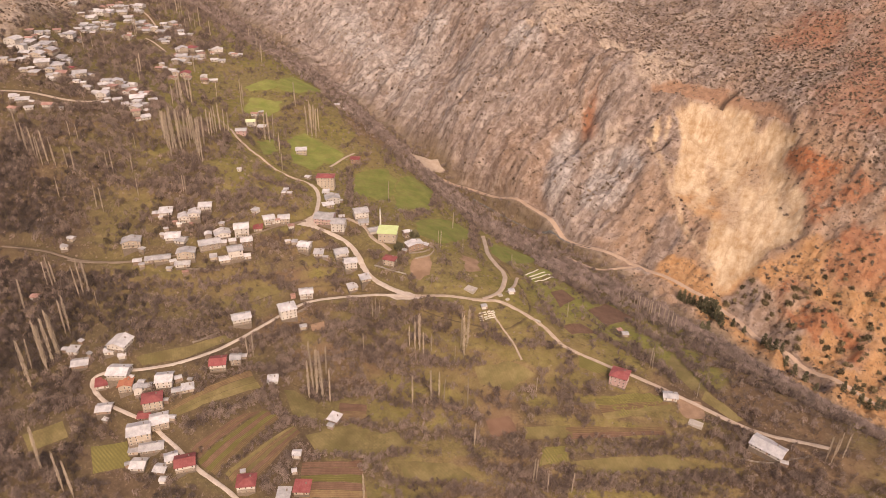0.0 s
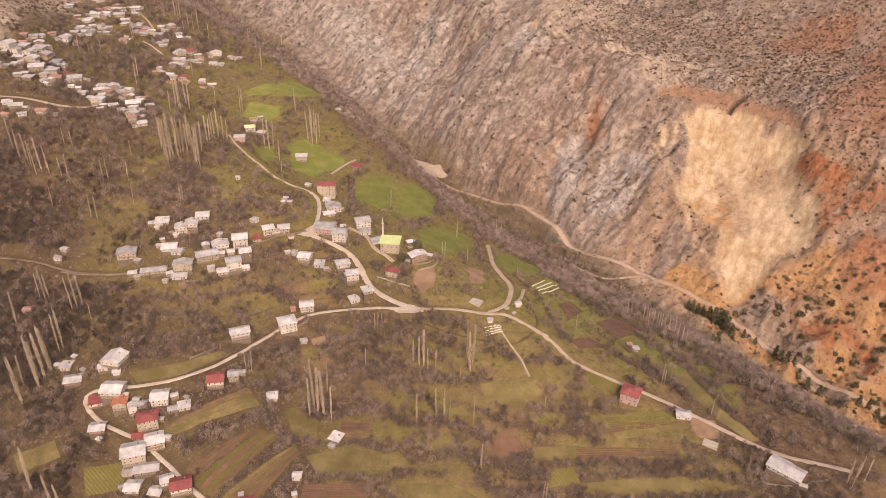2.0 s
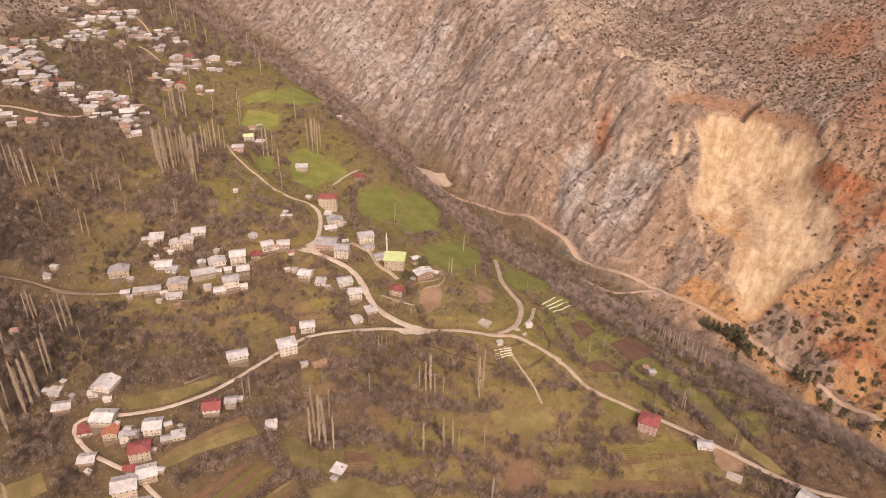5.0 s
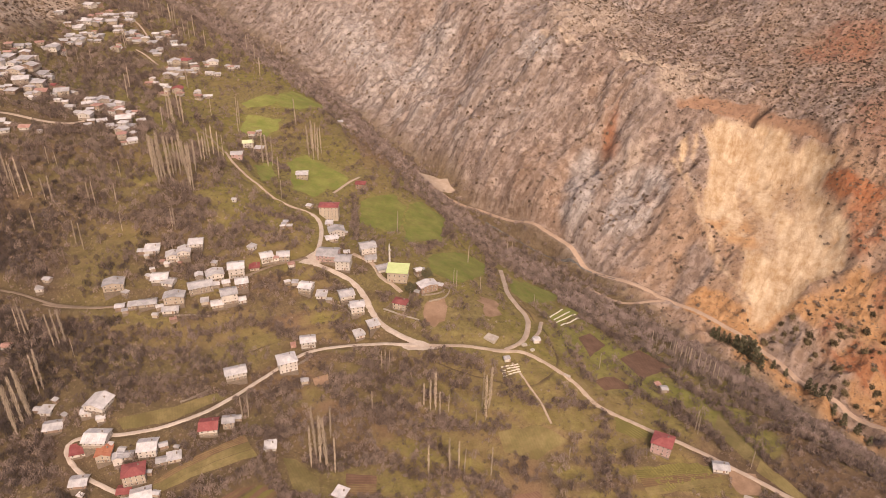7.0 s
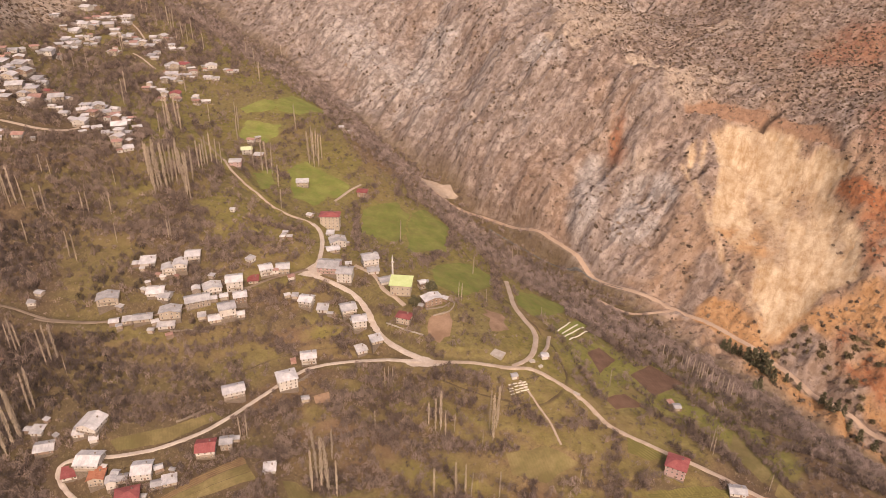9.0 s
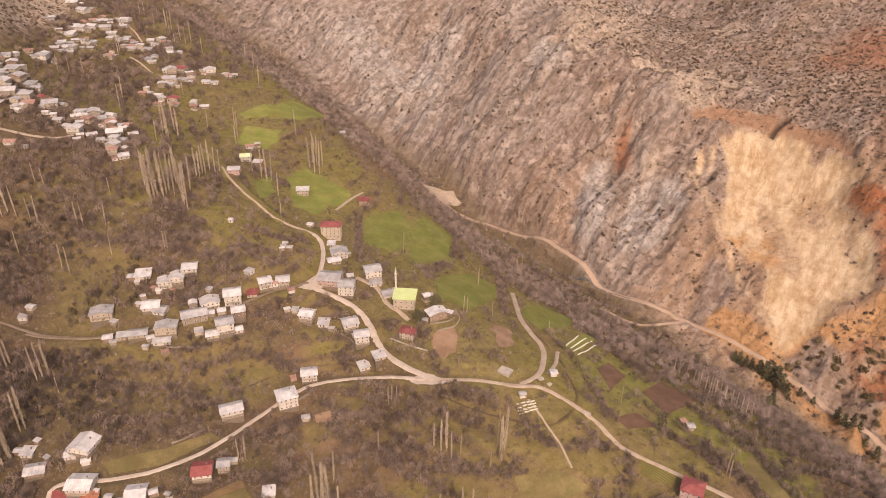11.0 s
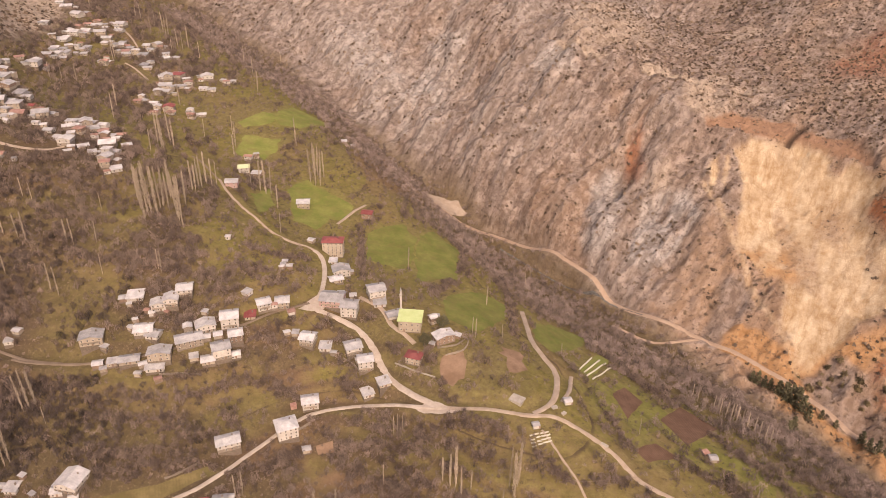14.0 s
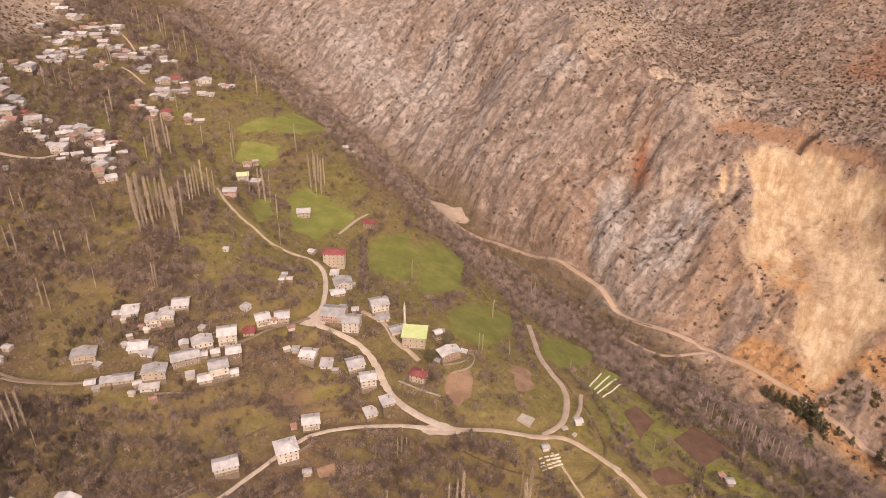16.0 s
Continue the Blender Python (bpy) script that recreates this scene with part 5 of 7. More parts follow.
house(145.7, 352.5, 8.2, 6.0, -9, 1, "tin", group="houses of the lower village")
house(130.9, 417.3, 4.2, 4.2, 0, 1, "tin", group="houses of the lower village")
house(192.5, 311.1, 18.3, 11.0, -44, 1, "shed", wall="white", kind="gable", group="houses of the lower village")
house(50.4, 441.6, 4.1, 4.1, 11, 1, "tin", group="houses of the lower village")
house(-189.3, 630.6, 9.0, 8.1, 7, 2, "tin", wall="pink", far=True, group="upper hamlet houses")
house(-192.6, 677.7, 9.0, 8.1, 15, 2, "lime", wall="white", kind="gable", far=True, group="upper hamlet houses")
house(-195.0, 708.8, 3.9, 3.5, -14, 1, "tin", far=True, group="upper hamlet houses")
house(-137.6, 643.6, 9.8, 8.9, 7, 2, "tin", wall="cream", kind="gable", far=True, group="upper hamlet houses")
house(-85.6, 641.8, 8.3, 7.5, -8, 2, "red", far=True, group="upper hamlet houses")
house(-123.1, 787.5, 5.2, 4.7, 11, 1, "tin", far=True, group="upper hamlet houses")
house(-114.6, 787.9, 4.3, 3.9, -16, 1, "tin", far=True, group="upper hamlet houses")
house(-169.2, 545.1, 3.2, 2.9, -2, 1, "tin", far=True, group="upper hamlet houses")
house(-302.6, 852.5, 12.0, 10.8, -11, 2, "red", far=True, group="upper hamlet houses")
house(-276.0, 864.9, 12.0, 10.8, 17, 2, "tin", far=True, group="upper hamlet houses")
house(-256.1, 868.4, 4.0, 3.6, 21, 1, "tin", far=True, group="upper hamlet houses")
house(-271.4, 836.3, 7.7, 7.0, -2, 1, "tin", far=True, group="upper hamlet houses")
house(-310.1, 843.4, 10.9, 9.8, 22, 2, "tin", far=True, group="upper hamlet houses")
house(-303.0, 818.9, 11.5, 10.3, 12, 2, "tin", far=True, group="upper hamlet houses")
house(-298.4, 807.0, 8.5, 7.6, -15, 1, "tin", far=True, group="upper hamlet houses")
house(-291.2, 829.4, 7.7, 7.0, 21, 1, "tin", far=True, group="upper hamlet houses")
house(-282.6, 766.0, 9.7, 8.8, 7, 2, "red", far=True, group="upper hamlet houses")
house(-259.7, 768.1, 4.4, 3.9, -0, 1, "tin", far=True, group="upper hamlet houses")
house(-307.1, 774.7, 5.4, 4.9, -13, 1, "tin", far=True, group="upper hamlet houses")
house(-291.2, 756.8, 3.1, 2.8, 21, 1, "tin", far=True, group="upper hamlet houses")
house(-460.9, 988.1, 12.5, 11.2, -18, 2, "tin", far=True, group="upper hamlet houses")
house(-483.4, 1010.8, 12.6, 11.3, 13, 1, "tin", far=True, group="upper hamlet houses")
house(-429.4, 965.3, 10.8, 9.7, 20, 1, "tin", far=True, group="upper hamlet houses")
house(-410.9, 987.1, 11.0, 9.9, -11, 2, "tin", far=True, group="upper hamlet houses")
house(-405.7, 967.8, 9.6, 8.6, -11, 1, "tin", far=True, group="upper hamlet houses")
house(-436.8, 924.3, 11.6, 10.4, -5, 2, "tin", far=True, group="upper hamlet houses")
house(-431.4, 942.3, 10.6, 9.5, -10, 1, "tin", far=True, group="upper hamlet houses")
house(-415.5, 940.1, 11.6, 10.5, 17, 2, "tin", far=True, group="upper hamlet houses")
house(-405.9, 933.1, 10.4, 9.3, 7, 1, "tin", far=True, group="upper hamlet houses")
house(-395.9, 920.0, 5.7, 5.1, -11, 1, "tin", far=True, group="upper hamlet houses")
house(-384.9, 914.5, 7.9, 7.1, 21, 1, "tin", far=True, group="upper hamlet houses")
house(-372.7, 915.0, 7.8, 7.0, -10, 1, "tin", far=True, group="upper hamlet houses")
house(-369.5, 892.7, 8.7, 7.8, 21, 1, "tin", far=True, group="upper hamlet houses")
house(-359.3, 926.7, 7.9, 7.1, -3, 2, "tin", far=True, group="upper hamlet houses")
house(-352.9, 936.1, 10.1, 9.1, -17, 2, "tin", far=True, group="upper hamlet houses")
house(-354.0, 898.0, 9.7, 8.8, -1, 1, "tin", far=True, group="upper hamlet houses")
house(-329.9, 904.6, 7.6, 6.8, 19, 1, "tin", far=True, group="upper hamlet houses")
house(-342.2, 870.1, 8.3, 7.5, -7, 1, "tin", far=True, group="upper hamlet houses")
house(-438.0, 900.1, 12.6, 11.3, -5, 1, "tin", far=True, group="upper hamlet houses")
house(-430.3, 865.8, 7.6, 6.8, 15, 1, "tin", far=True, group="upper hamlet houses")
house(-423.2, 835.1, 9.4, 8.4, 5, 1, "tin", far=True, group="upper hamlet houses")
house(-420.2, 853.3, 6.4, 5.8, 6, 1, "tin", far=True, group="upper hamlet houses")
house(-411.9, 841.0, 8.4, 7.5, 10, 1, "tin", far=True, group="upper hamlet houses")
house(-420.7, 889.0, 5.6, 5.0, -15, 1, "tin", far=True, group="upper hamlet houses")
house(-410.3, 884.6, 6.6, 6.0, -4, 1, "tin", far=True, group="upper hamlet houses")
house(-409.7, 866.6, 5.4, 4.9, -6, 1, "tin", far=True, group="upper hamlet houses")
house(-408.3, 779.9, 11.6, 10.4, 10, 2, "tin", far=True, group="upper hamlet houses")
house(-381.9, 859.5, 6.3, 5.7, -11, 1, "tin", far=True, group="upper hamlet houses")
house(-468.5, 925.6, 4.8, 4.3, 1, 1, "tin", far=True, group="upper hamlet houses")
house(-418.9, 696.1, 12.6, 11.3, -11, 2, "tin", far=True, group="upper hamlet houses")
house(-409.4, 705.1, 10.5, 9.5, -8, 1, "tin", far=True, group="upper hamlet houses")
house(-415.7, 737.1, 8.8, 7.9, 20, 1, "tin", far=True, group="upper hamlet houses")
house(-405.0, 726.0, 8.6, 7.8, 20, 2, "tin", far=True, group="upper hamlet houses")
house(-400.0, 715.0, 11.7, 10.5, -4, 1, "tin", far=True, group="upper hamlet houses")
house(-401.7, 682.5, 9.2, 8.3, -2, 1, "tin", far=True, group="upper hamlet houses")
house(-391.2, 681.6, 11.2, 10.1, 4, 2, "tin", far=True, group="upper hamlet houses")
house(-388.1, 699.0, 11.4, 10.2, -1, 2, "tin", far=True, group="upper hamlet houses")
house(-379.0, 697.7, 11.3, 10.2, -3, 1, "tin", far=True, group="upper hamlet houses")
house(-380.1, 669.2, 12.6, 11.3, 16, 2, "tin", far=True, group="upper hamlet houses")
house(-384.8, 657.1, 5.9, 5.3, 0, 1, "tin", far=True, group="upper hamlet houses")
house(-368.7, 671.7, 10.9, 9.8, 10, 2, "tin", far=True, group="upper hamlet houses")
house(-360.5, 660.8, 10.7, 9.7, 7, 1, "rust", far=True, group="upper hamlet houses")
house(-348.1, 670.3, 11.7, 10.6, 20, 2, "tin", far=True, group="upper hamlet houses")
house(-360.1, 681.3, 6.0, 5.4, -13, 1, "red", far=True, group="upper hamlet houses")
house(-365.6, 649.9, 5.8, 5.2, -8, 1, "tin", far=True, group="upper hamlet houses")
house(-336.9, 651.3, 4.8, 4.3, 15, 1, "tin", far=True, group="upper hamlet houses")
house(-409.2, 785.0, 10.4, 9.3, 0, 2, "tin", far=True, group="upper hamlet houses")
house(-405.5, 664.6, 6.1, 5.5, 2, 1, "tin", far=True, group="upper hamlet houses")
house(-374.1, 612.8, 10.3, 9.2, 18, 1, "tin", far=True, group="upper hamlet houses")
house(-363.9, 609.0, 4.6, 4.1, -8, 1, "tin", far=True, group="upper hamlet houses")
house(-348.1, 604.7, 8.1, 7.3, 1, 1, "rust", far=True, group="upper hamlet houses")
house(-335.0, 600.4, 3.1, 2.8, 6, 1, "tin", far=True, group="upper hamlet houses")
house(-286.1, 470.3, 5.2, 4.6, 13, 1, "tin", far=True, group="upper hamlet houses")
house(-294.6, 433.4, 5.8, 5.2, -3, 1, "rust", far=True, group="upper hamlet houses")
house(-316.9, 675.9, 10.2, 9.1, 27, 2, "tin", far=True, group="upper hamlet houses")
house(-323.7, 660.9, 7.8, 7.0, 27, 1, "tin", far=True, group="upper hamlet houses")
house(-312.2, 654.8, 7.6, 6.9, -6, 2, "rust", far=True, group="upper hamlet houses")
house(-310.3, 671.5, 10.1, 9.1, 27, 1, "tin", far=True, group="upper hamlet houses")
house(-294.4, 658.7, 6.0, 5.4, -1, 2, "tin", far=True, group="upper hamlet houses")
house(-301.0, 653.6, 4.2, 3.7, 21, 1, "tin", far=True, group="upper hamlet houses")
house(-289.7, 661.2, 4.5, 4.0, -10, 1, "tin", far=True, group="upper hamlet houses")
house(-310.9, 629.8, 9.6, 8.6, 3, 2, "tin", far=True, group="upper hamlet houses")
house(-303.4, 622.4, 5.0, 4.5, 17, 1, "tin", far=True, group="upper hamlet houses")
house(-299.1, 630.7, 7.3, 6.6, 32, 1, "tin", far=True, group="upper hamlet houses")
house(-288.8, 622.7, 5.8, 5.2, 25, 1, "tin", far=True, group="upper hamlet houses")
house(-284.4, 640.1, 11.8, 10.6, 17, 2, "tin", far=True, group="upper hamlet houses")
house(-277.1, 621.8, 6.3, 5.7, -3, 3, "tin", far=True, group="upper hamlet houses")
house(-272.7, 645.4, 6.7, 6.0, 32, 1, "tin", far=True, group="upper hamlet houses")
house(-275.2, 613.0, 8.4, 7.5, -12, 2, "tin", far=True, group="upper hamlet houses")
house(-264.4, 604.1, 7.5, 6.5, 30, 1, "tin", far=True, group="upper hamlet houses")
house(-214.9, 483.9, 2.8, 2.3, 18, 1, "tin", wall="cream", group="houses of the middle village")
house(-190.9, 480.0, 2.7, 2.1, -22, 1, "rust", wall="timber", group="houses of the middle village")
house(-203.3, 481.0, 2.9, 2.5, -3, 1, "rust", wall="timber", group="houses of the middle village")
house(-208.5, 474.3, 2.9, 2.2, 28, 1, "tin", wall="stone", group="houses of the middle village")
house(-209.7, 470.0, 3.6, 2.9, -26, 1, "tin", wall="cream", group="houses of the middle village")
house(-168.7, 482.5, 3.6, 2.9, -14, 1, "tin", wall="cream", group="houses of the middle village")
house(-185.7, 440.6, 3.9, 2.9, 25, 1, "rust", wall="timber", group="houses of the middle village")
house(-198.0, 443.6, 3.7, 2.8, -0, 1, "tin", wall="cream", group="houses of the middle village")
house(-196.3, 447.9, 4.4, 3.5, 29, 1, "tin", wall="stone", group="houses of the middle village")
house(-217.9, 444.3, 3.5, 2.5, 20, 1, "tin", wall="stone", group="houses of the middle village")
house(-222.5, 459.2, 4.2, 3.0, -21, 1, "tin", wall="stone", group="houses of the middle village")
house(-88.6, 554.3, 3.2, 2.6, 14, 1, "tin", wall="stone", group="houses of the middle village")
house(-131.4, 530.2, 3.1, 2.1, 27, 1, "tin", wall="cream", group="houses of the middle village")
house(-130.6, 538.4, 3.6, 2.4, 7, 1, "tin", wall="cream", group="houses of the middle village")
house(-27.4, 506.6, 4.2, 2.8, 3, 1, "tin", wall="cream", group="houses of the middle village")
house(-13.4, 486.9, 3.8, 3.1, -22, 1, "tin", wall="timber", group="houses of the middle village")
house(-29.4, 478.3, 3.6, 3.2, -27, 1, "tin", wall="timber", group="houses of the middle village")
house(-74.7, 470.4, 3.2, 2.8, 22, 1, "tin", wall="cream", group="houses of the middle village")
house(-119.7, 481.7, 3.7, 2.7, 27, 1, "tin", wall="cream", group="houses of the middle village")
house(-90.1, 474.2, 3.6, 2.5, -7, 1, "tin", wall="stone", group="houses of the middle village")
house(-254.5, 388.3, 4.4, 3.5, -2, 1, "tin", wall="timber", group="houses of the lower village")
house(-245.1, 392.3, 3.3, 2.5, -21, 1, "tin", wall="timber", group="houses of the lower village")
house(-235.9, 382.8, 3.2, 2.2, -28, 1, "tin", wall="stone", group="houses of the lower village")
house(-199.8, 361.6, 2.6, 1.9, -6, 1, "tin", wall="cream", group="houses of the lower village")
house(-192.6, 359.1, 3.9, 3.5, -4, 1, "tin", wall="timber", group="houses of the lower village")
house(-169.7, 361.6, 4.3, 3.7, 26, 1, "tin", wall="timber", group="houses of the lower village")
house(-161.6, 360.4, 2.7, 2.0, -15, 1, "tin", wall="stone", group="houses of the lower village")
house(-173.4, 347.0, 2.7, 2.4, 1, 1, "tin", wall="timber", group="houses of the lower village")
house(-165.8, 334.9, 3.7, 2.8, -7, 1, "tin", wall="cream", group="houses of the lower village")
house(-185.4, 308.4, 3.1, 2.6, 23, 1, "tin", wall="timber", group="houses of the lower village")
house(-208.3, 335.9, 3.4, 2.3, -20, 1, "tin", wall="stone", group="houses of the lower village")
house(-132.3, 383.3, 3.3, 2.9, 7, 1, "tin", wall="cream", group="houses of the lower village")
house(-114.3, 299.9, 2.6, 2.1, 14, 1, "tin", wall="stone", group="houses of the lower village")
house(-67.6, 332.8, 3.5, 3.1, -23, 1, "tin", wall="stone", group="houses of the lower village")
house(-85.5, 281.2, 3.4, 2.3, -28, 1, "rust", wall="timber", group="houses of the lower village")
house(127.9, 421.3, 3.1, 2.8, 21, 1, "rust", wall="stone", group="houses of the lower village")
house(198.1, 301.1, 3.6, 2.4, -24, 1, "tin", wall="timber", group="houses of the lower village")
house(-183.0, 679.4, 7.5, 6.0, -5, 1, "tin", far=True, group="upper hamlet houses")
house(-190.7, 711.6, 4.7, 3.5, 28, 2, "tin", far=True, group="upper hamlet houses")
house(-195.0, 702.9, 6.5, 4.5, -11, 2, "rust", far=True, group="upper hamlet houses")
house(-292.5, 848.3, 7.3, 4.7, 30, 2, "tin", far=True, group="upper hamlet houses")
house(-305.2, 862.7, 6.3, 5.2, 5, 1, "tin", far=True, group="upper hamlet houses")
house(-280.4, 857.4, 4.5, 3.2, -1, 1, "rust", far=True, group="upper hamlet houses")
house(-285.3, 867.8, 4.8, 3.2, -22, 1, "tin", far=True, group="upper hamlet houses")
house(-261.2, 869.8, 5.8, 4.6, -17, 1, "tin", far=True, group="upper hamlet houses")
house(-251.0, 871.4, 5.4, 4.8, 0, 1, "tin", far=True, group="upper hamlet houses")
house(-255.0, 862.0, 6.1, 4.8, 9, 2, "rust", far=True, group="upper hamlet houses")
house(-263.3, 836.2, 7.5, 6.5, 17, 1, "tin", far=True, group="upper hamlet houses")
house(-317.8, 847.6, 5.4, 4.1, 10, 1, "tin", far=True, group="upper hamlet houses")
house(-313.2, 835.9, 4.4, 3.3, 9, 2, "tin", far=True, group="upper hamlet houses")
house(-296.5, 826.4, 5.2, 4.6, -28, 1, "tin", far=True, group="upper hamlet houses")
house(-310.7, 824.5, 5.5, 4.8, -3, 1, "rust", far=True, group="upper hamlet houses")
house(-291.5, 807.8, 4.3, 3.2, 10, 1, "tin", far=True, group="upper hamlet houses")
house(-296.6, 814.2, 5.2, 4.3, -12, 2, "tin", far=True, group="upper hamlet houses")
house(-303.7, 799.3, 8.2, 6.1, 13, 2, "tin", far=True, group="upper hamlet houses")
house(-286.8, 837.1, 8.2, 5.5, 14, 2, "rust", far=True, group="upper hamlet houses")
house(-284.1, 825.7, 5.5, 4.3, -22, 1, "tin", far=True, group="upper hamlet houses")
house(-286.9, 772.6, 4.8, 4.3, -13, 1, "tin", far=True, group="upper hamlet houses")
house(-278.1, 757.7, 6.9, 5.1, -15, 1, "rust", far=True, group="upper hamlet houses")
house(-265.0, 766.0, 4.2, 2.8, -0, 2, "tin", far=True, group="upper hamlet houses")
house(-264.8, 771.3, 6.0, 4.7, 5, 2, "tin", far=True, group="upper hamlet houses")
house(-261.0, 761.4, 6.7, 4.5, -12, 2, "rust", far=True, group="upper hamlet houses")
house(-254.1, 770.7, 7.0, 6.0, 15, 1, "tin", far=True, group="upper hamlet houses")
house(-299.2, 774.8, 7.5, 5.8, -2, 1, "tin", far=True, group="upper hamlet houses")
house(-312.7, 769.9, 6.2, 4.2, 8, 1, "rust", far=True, group="upper hamlet houses")
house(-311.6, 778.2, 5.0, 4.4, 0, 2, "tin", far=True, group="upper hamlet houses")
house(-291.9, 762.9, 6.3, 5.0, 3, 2, "tin", far=True, group="upper hamlet houses")
house(-290.0, 751.0, 7.8, 5.6, -14, 1, "rust", far=True, group="upper hamlet houses")
house(-452.3, 994.6, 6.9, 6.0, -27, 2, "tin", far=True, group="upper hamlet houses")
house(-466.7, 997.9, 7.5, 5.1, 23, 1, "tin", far=True, group="upper hamlet houses")
house(-473.6, 1013.3, 4.6, 3.8, -6, 1, "tin", far=True, group="upper hamlet houses")
house(-493.6, 1016.3, 8.2, 6.5, 11, 1, "tin", far=True, group="upper hamlet houses")
house(-420.1, 964.5, 6.5, 5.0, 3, 1, "tin", far=True, group="upper hamlet houses")
house(-440.0, 964.3, 8.1, 6.1, 25, 1, "rust", far=True, group="upper hamlet houses")
house(-432.9, 974.7, 7.9, 6.4, 3, 2, "rust", far=True, group="upper hamlet houses")
house(-424.5, 973.7, 6.9, 5.3, 13, 1, "tin", far=True, group="upper hamlet houses")
house(-421.0, 989.9, 8.3, 7.0, -16, 1, "tin", far=True, group="upper hamlet houses")
house(-412.7, 977.9, 5.3, 4.1, 18, 1, "tin", far=True, group="upper hamlet houses")
house(-408.6, 995.4, 4.3, 3.4, 21, 2, "rust", far=True, group="upper hamlet houses")
house(-447.6, 924.0, 7.3, 5.8, -20, 1, "tin", far=True, group="upper hamlet houses")
house(-427.0, 922.5, 7.4, 5.1, 0, 2, "tin", far=True, group="upper hamlet houses")
house(-444.2, 930.9, 7.0, 4.9, -29, 2, "tin", far=True, group="upper hamlet houses")
house(-431.8, 933.1, 6.4, 4.8, 14, 1, "rust", far=True, group="upper hamlet houses")
house(-427.1, 935.5, 4.8, 3.2, 16, 1, "tin", far=True, group="upper hamlet houses")
house(-440.8, 946.1, 7.7, 5.9, -29, 2, "rust", far=True, group="upper hamlet houses")
house(-420.1, 947.3, 4.6, 3.4, -17, 1, "tin", far=True, group="upper hamlet houses")
house(-404.0, 941.9, 5.9, 4.5, -28, 1, "rust", far=True, group="upper hamlet houses")
house(-400.0, 913.6, 7.0, 6.1, -3, 1, "tin", far=True, group="upper hamlet houses")
house(-384.9, 922.6, 7.1, 6.0, 2, 1, "tin", far=True, group="upper hamlet houses")
house(-387.0, 906.7, 6.1, 5.2, -19, 2, "tin", far=True, group="upper hamlet houses")
house(-366.2, 909.3, 6.3, 4.7, 13, 1, "tin", far=True, group="upper hamlet houses")
house(-378.6, 919.7, 6.6, 5.9, -1, 1, "rust", far=True, group="upper hamlet houses")
house(-377.3, 890.9, 5.1, 4.2, -24, 2, "tin", far=True, group="upper hamlet houses")
house(-373.4, 900.8, 7.9, 6.7, 11, 1, "rust", far=True, group="upper hamlet houses")
house(-353.3, 921.1, 7.8, 6.2, -7, 1, "tin", far=True, group="upper hamlet houses")
house(-345.9, 941.4, 5.6, 4.8, -28, 1, "tin", far=True, group="upper hamlet houses")
house(-345.8, 930.1, 5.5, 4.2, 2, 2, "rust", far=True, group="upper hamlet houses")
house(-362.5, 935.5, 8.0, 6.0, 14, 1, "tin", far=True, group="upper hamlet houses")
house(-362.9, 901.6, 8.0, 5.8, 6, 2, "tin", far=True, group="upper hamlet houses")
house(-322.6, 908.7, 6.9, 5.0, -28, 1, "tin", far=True, group="upper hamlet houses")
house(-334.2, 912.3, 7.2, 5.6, 21, 2, "tin", far=True, group="upper hamlet houses")
house(-336.8, 905.7, 5.6, 4.5, 23, 1, "tin", far=True, group="upper hamlet houses")
house(-336.2, 862.5, 8.5, 5.8, 14, 1, "tin", far=True, group="upper hamlet houses")
house(-338.5, 877.2, 6.0, 5.3, -15, 2, "tin", far=True, group="upper hamlet houses")
house(-445.4, 893.8, 6.2, 4.4, 19, 2, "tin", far=True, group="upper hamlet houses")
house(-449.1, 900.2, 6.7, 5.2, 17, 1, "tin", far=True, group="upper hamlet houses")
house(-439.5, 910.1, 6.5, 4.3, 29, 1, "tin", far=True, group="upper hamlet houses")
house(-422.5, 866.6, 7.2, 6.0, 12, 1, "tin", far=True, group="upper hamlet houses")
house(-429.0, 856.6, 8.0, 6.4, -9, 1, "tin", far=True, group="upper hamlet houses")
house(-422.3, 843.2, 4.4, 3.7, 27, 1, "tin", far=True, group="upper hamlet houses")
house(-414.7, 857.1, 6.3, 5.2, -21, 2, "tin", far=True, group="upper hamlet houses")
house(-413.5, 850.9, 6.4, 4.8, -17, 2, "tin", far=True, group="upper hamlet houses")
house(-415.5, 832.7, 6.7, 4.7, 4, 1, "tin", far=True, group="upper hamlet houses")
house(-418.6, 847.1, 7.0, 4.9, -22, 1, "tin", far=True, group="upper hamlet houses")
house(-424.2, 882.0, 7.0, 5.5, 29, 1, "tin", far=True, group="upper hamlet houses")
house(-417.6, 894.2, 4.9, 4.1, 20, 2, "rust", far=True, group="upper hamlet houses")
house(-404.8, 881.9, 4.3, 3.3, -28, 1, "tin", far=True, group="upper hamlet houses")
house(-410.0, 892.6, 6.8, 6.0, -7, 1, "tin", far=True, group="upper hamlet houses")
house(-417.2, 885.3, 4.8, 4.0, -1, 2, "tin", far=True, group="upper hamlet houses")
house(-403.3, 868.4, 6.4, 5.2, 11, 1, "tin", far=True, group="upper hamlet houses")
house(-411.0, 770.8, 5.2, 4.2, -26, 1, "tin", far=True, group="upper hamlet houses")
house(-418.5, 778.4, 7.3, 6.1, 26, 1, "rust", far=True, group="upper hamlet houses")
house(-374.7, 860.1, 7.2, 5.9, -23, 1, "tin", far=True, group="upper hamlet houses")
house(-379.1, 865.7, 4.7, 3.1, -4, 2, "rust", far=True, group="upper hamlet houses")
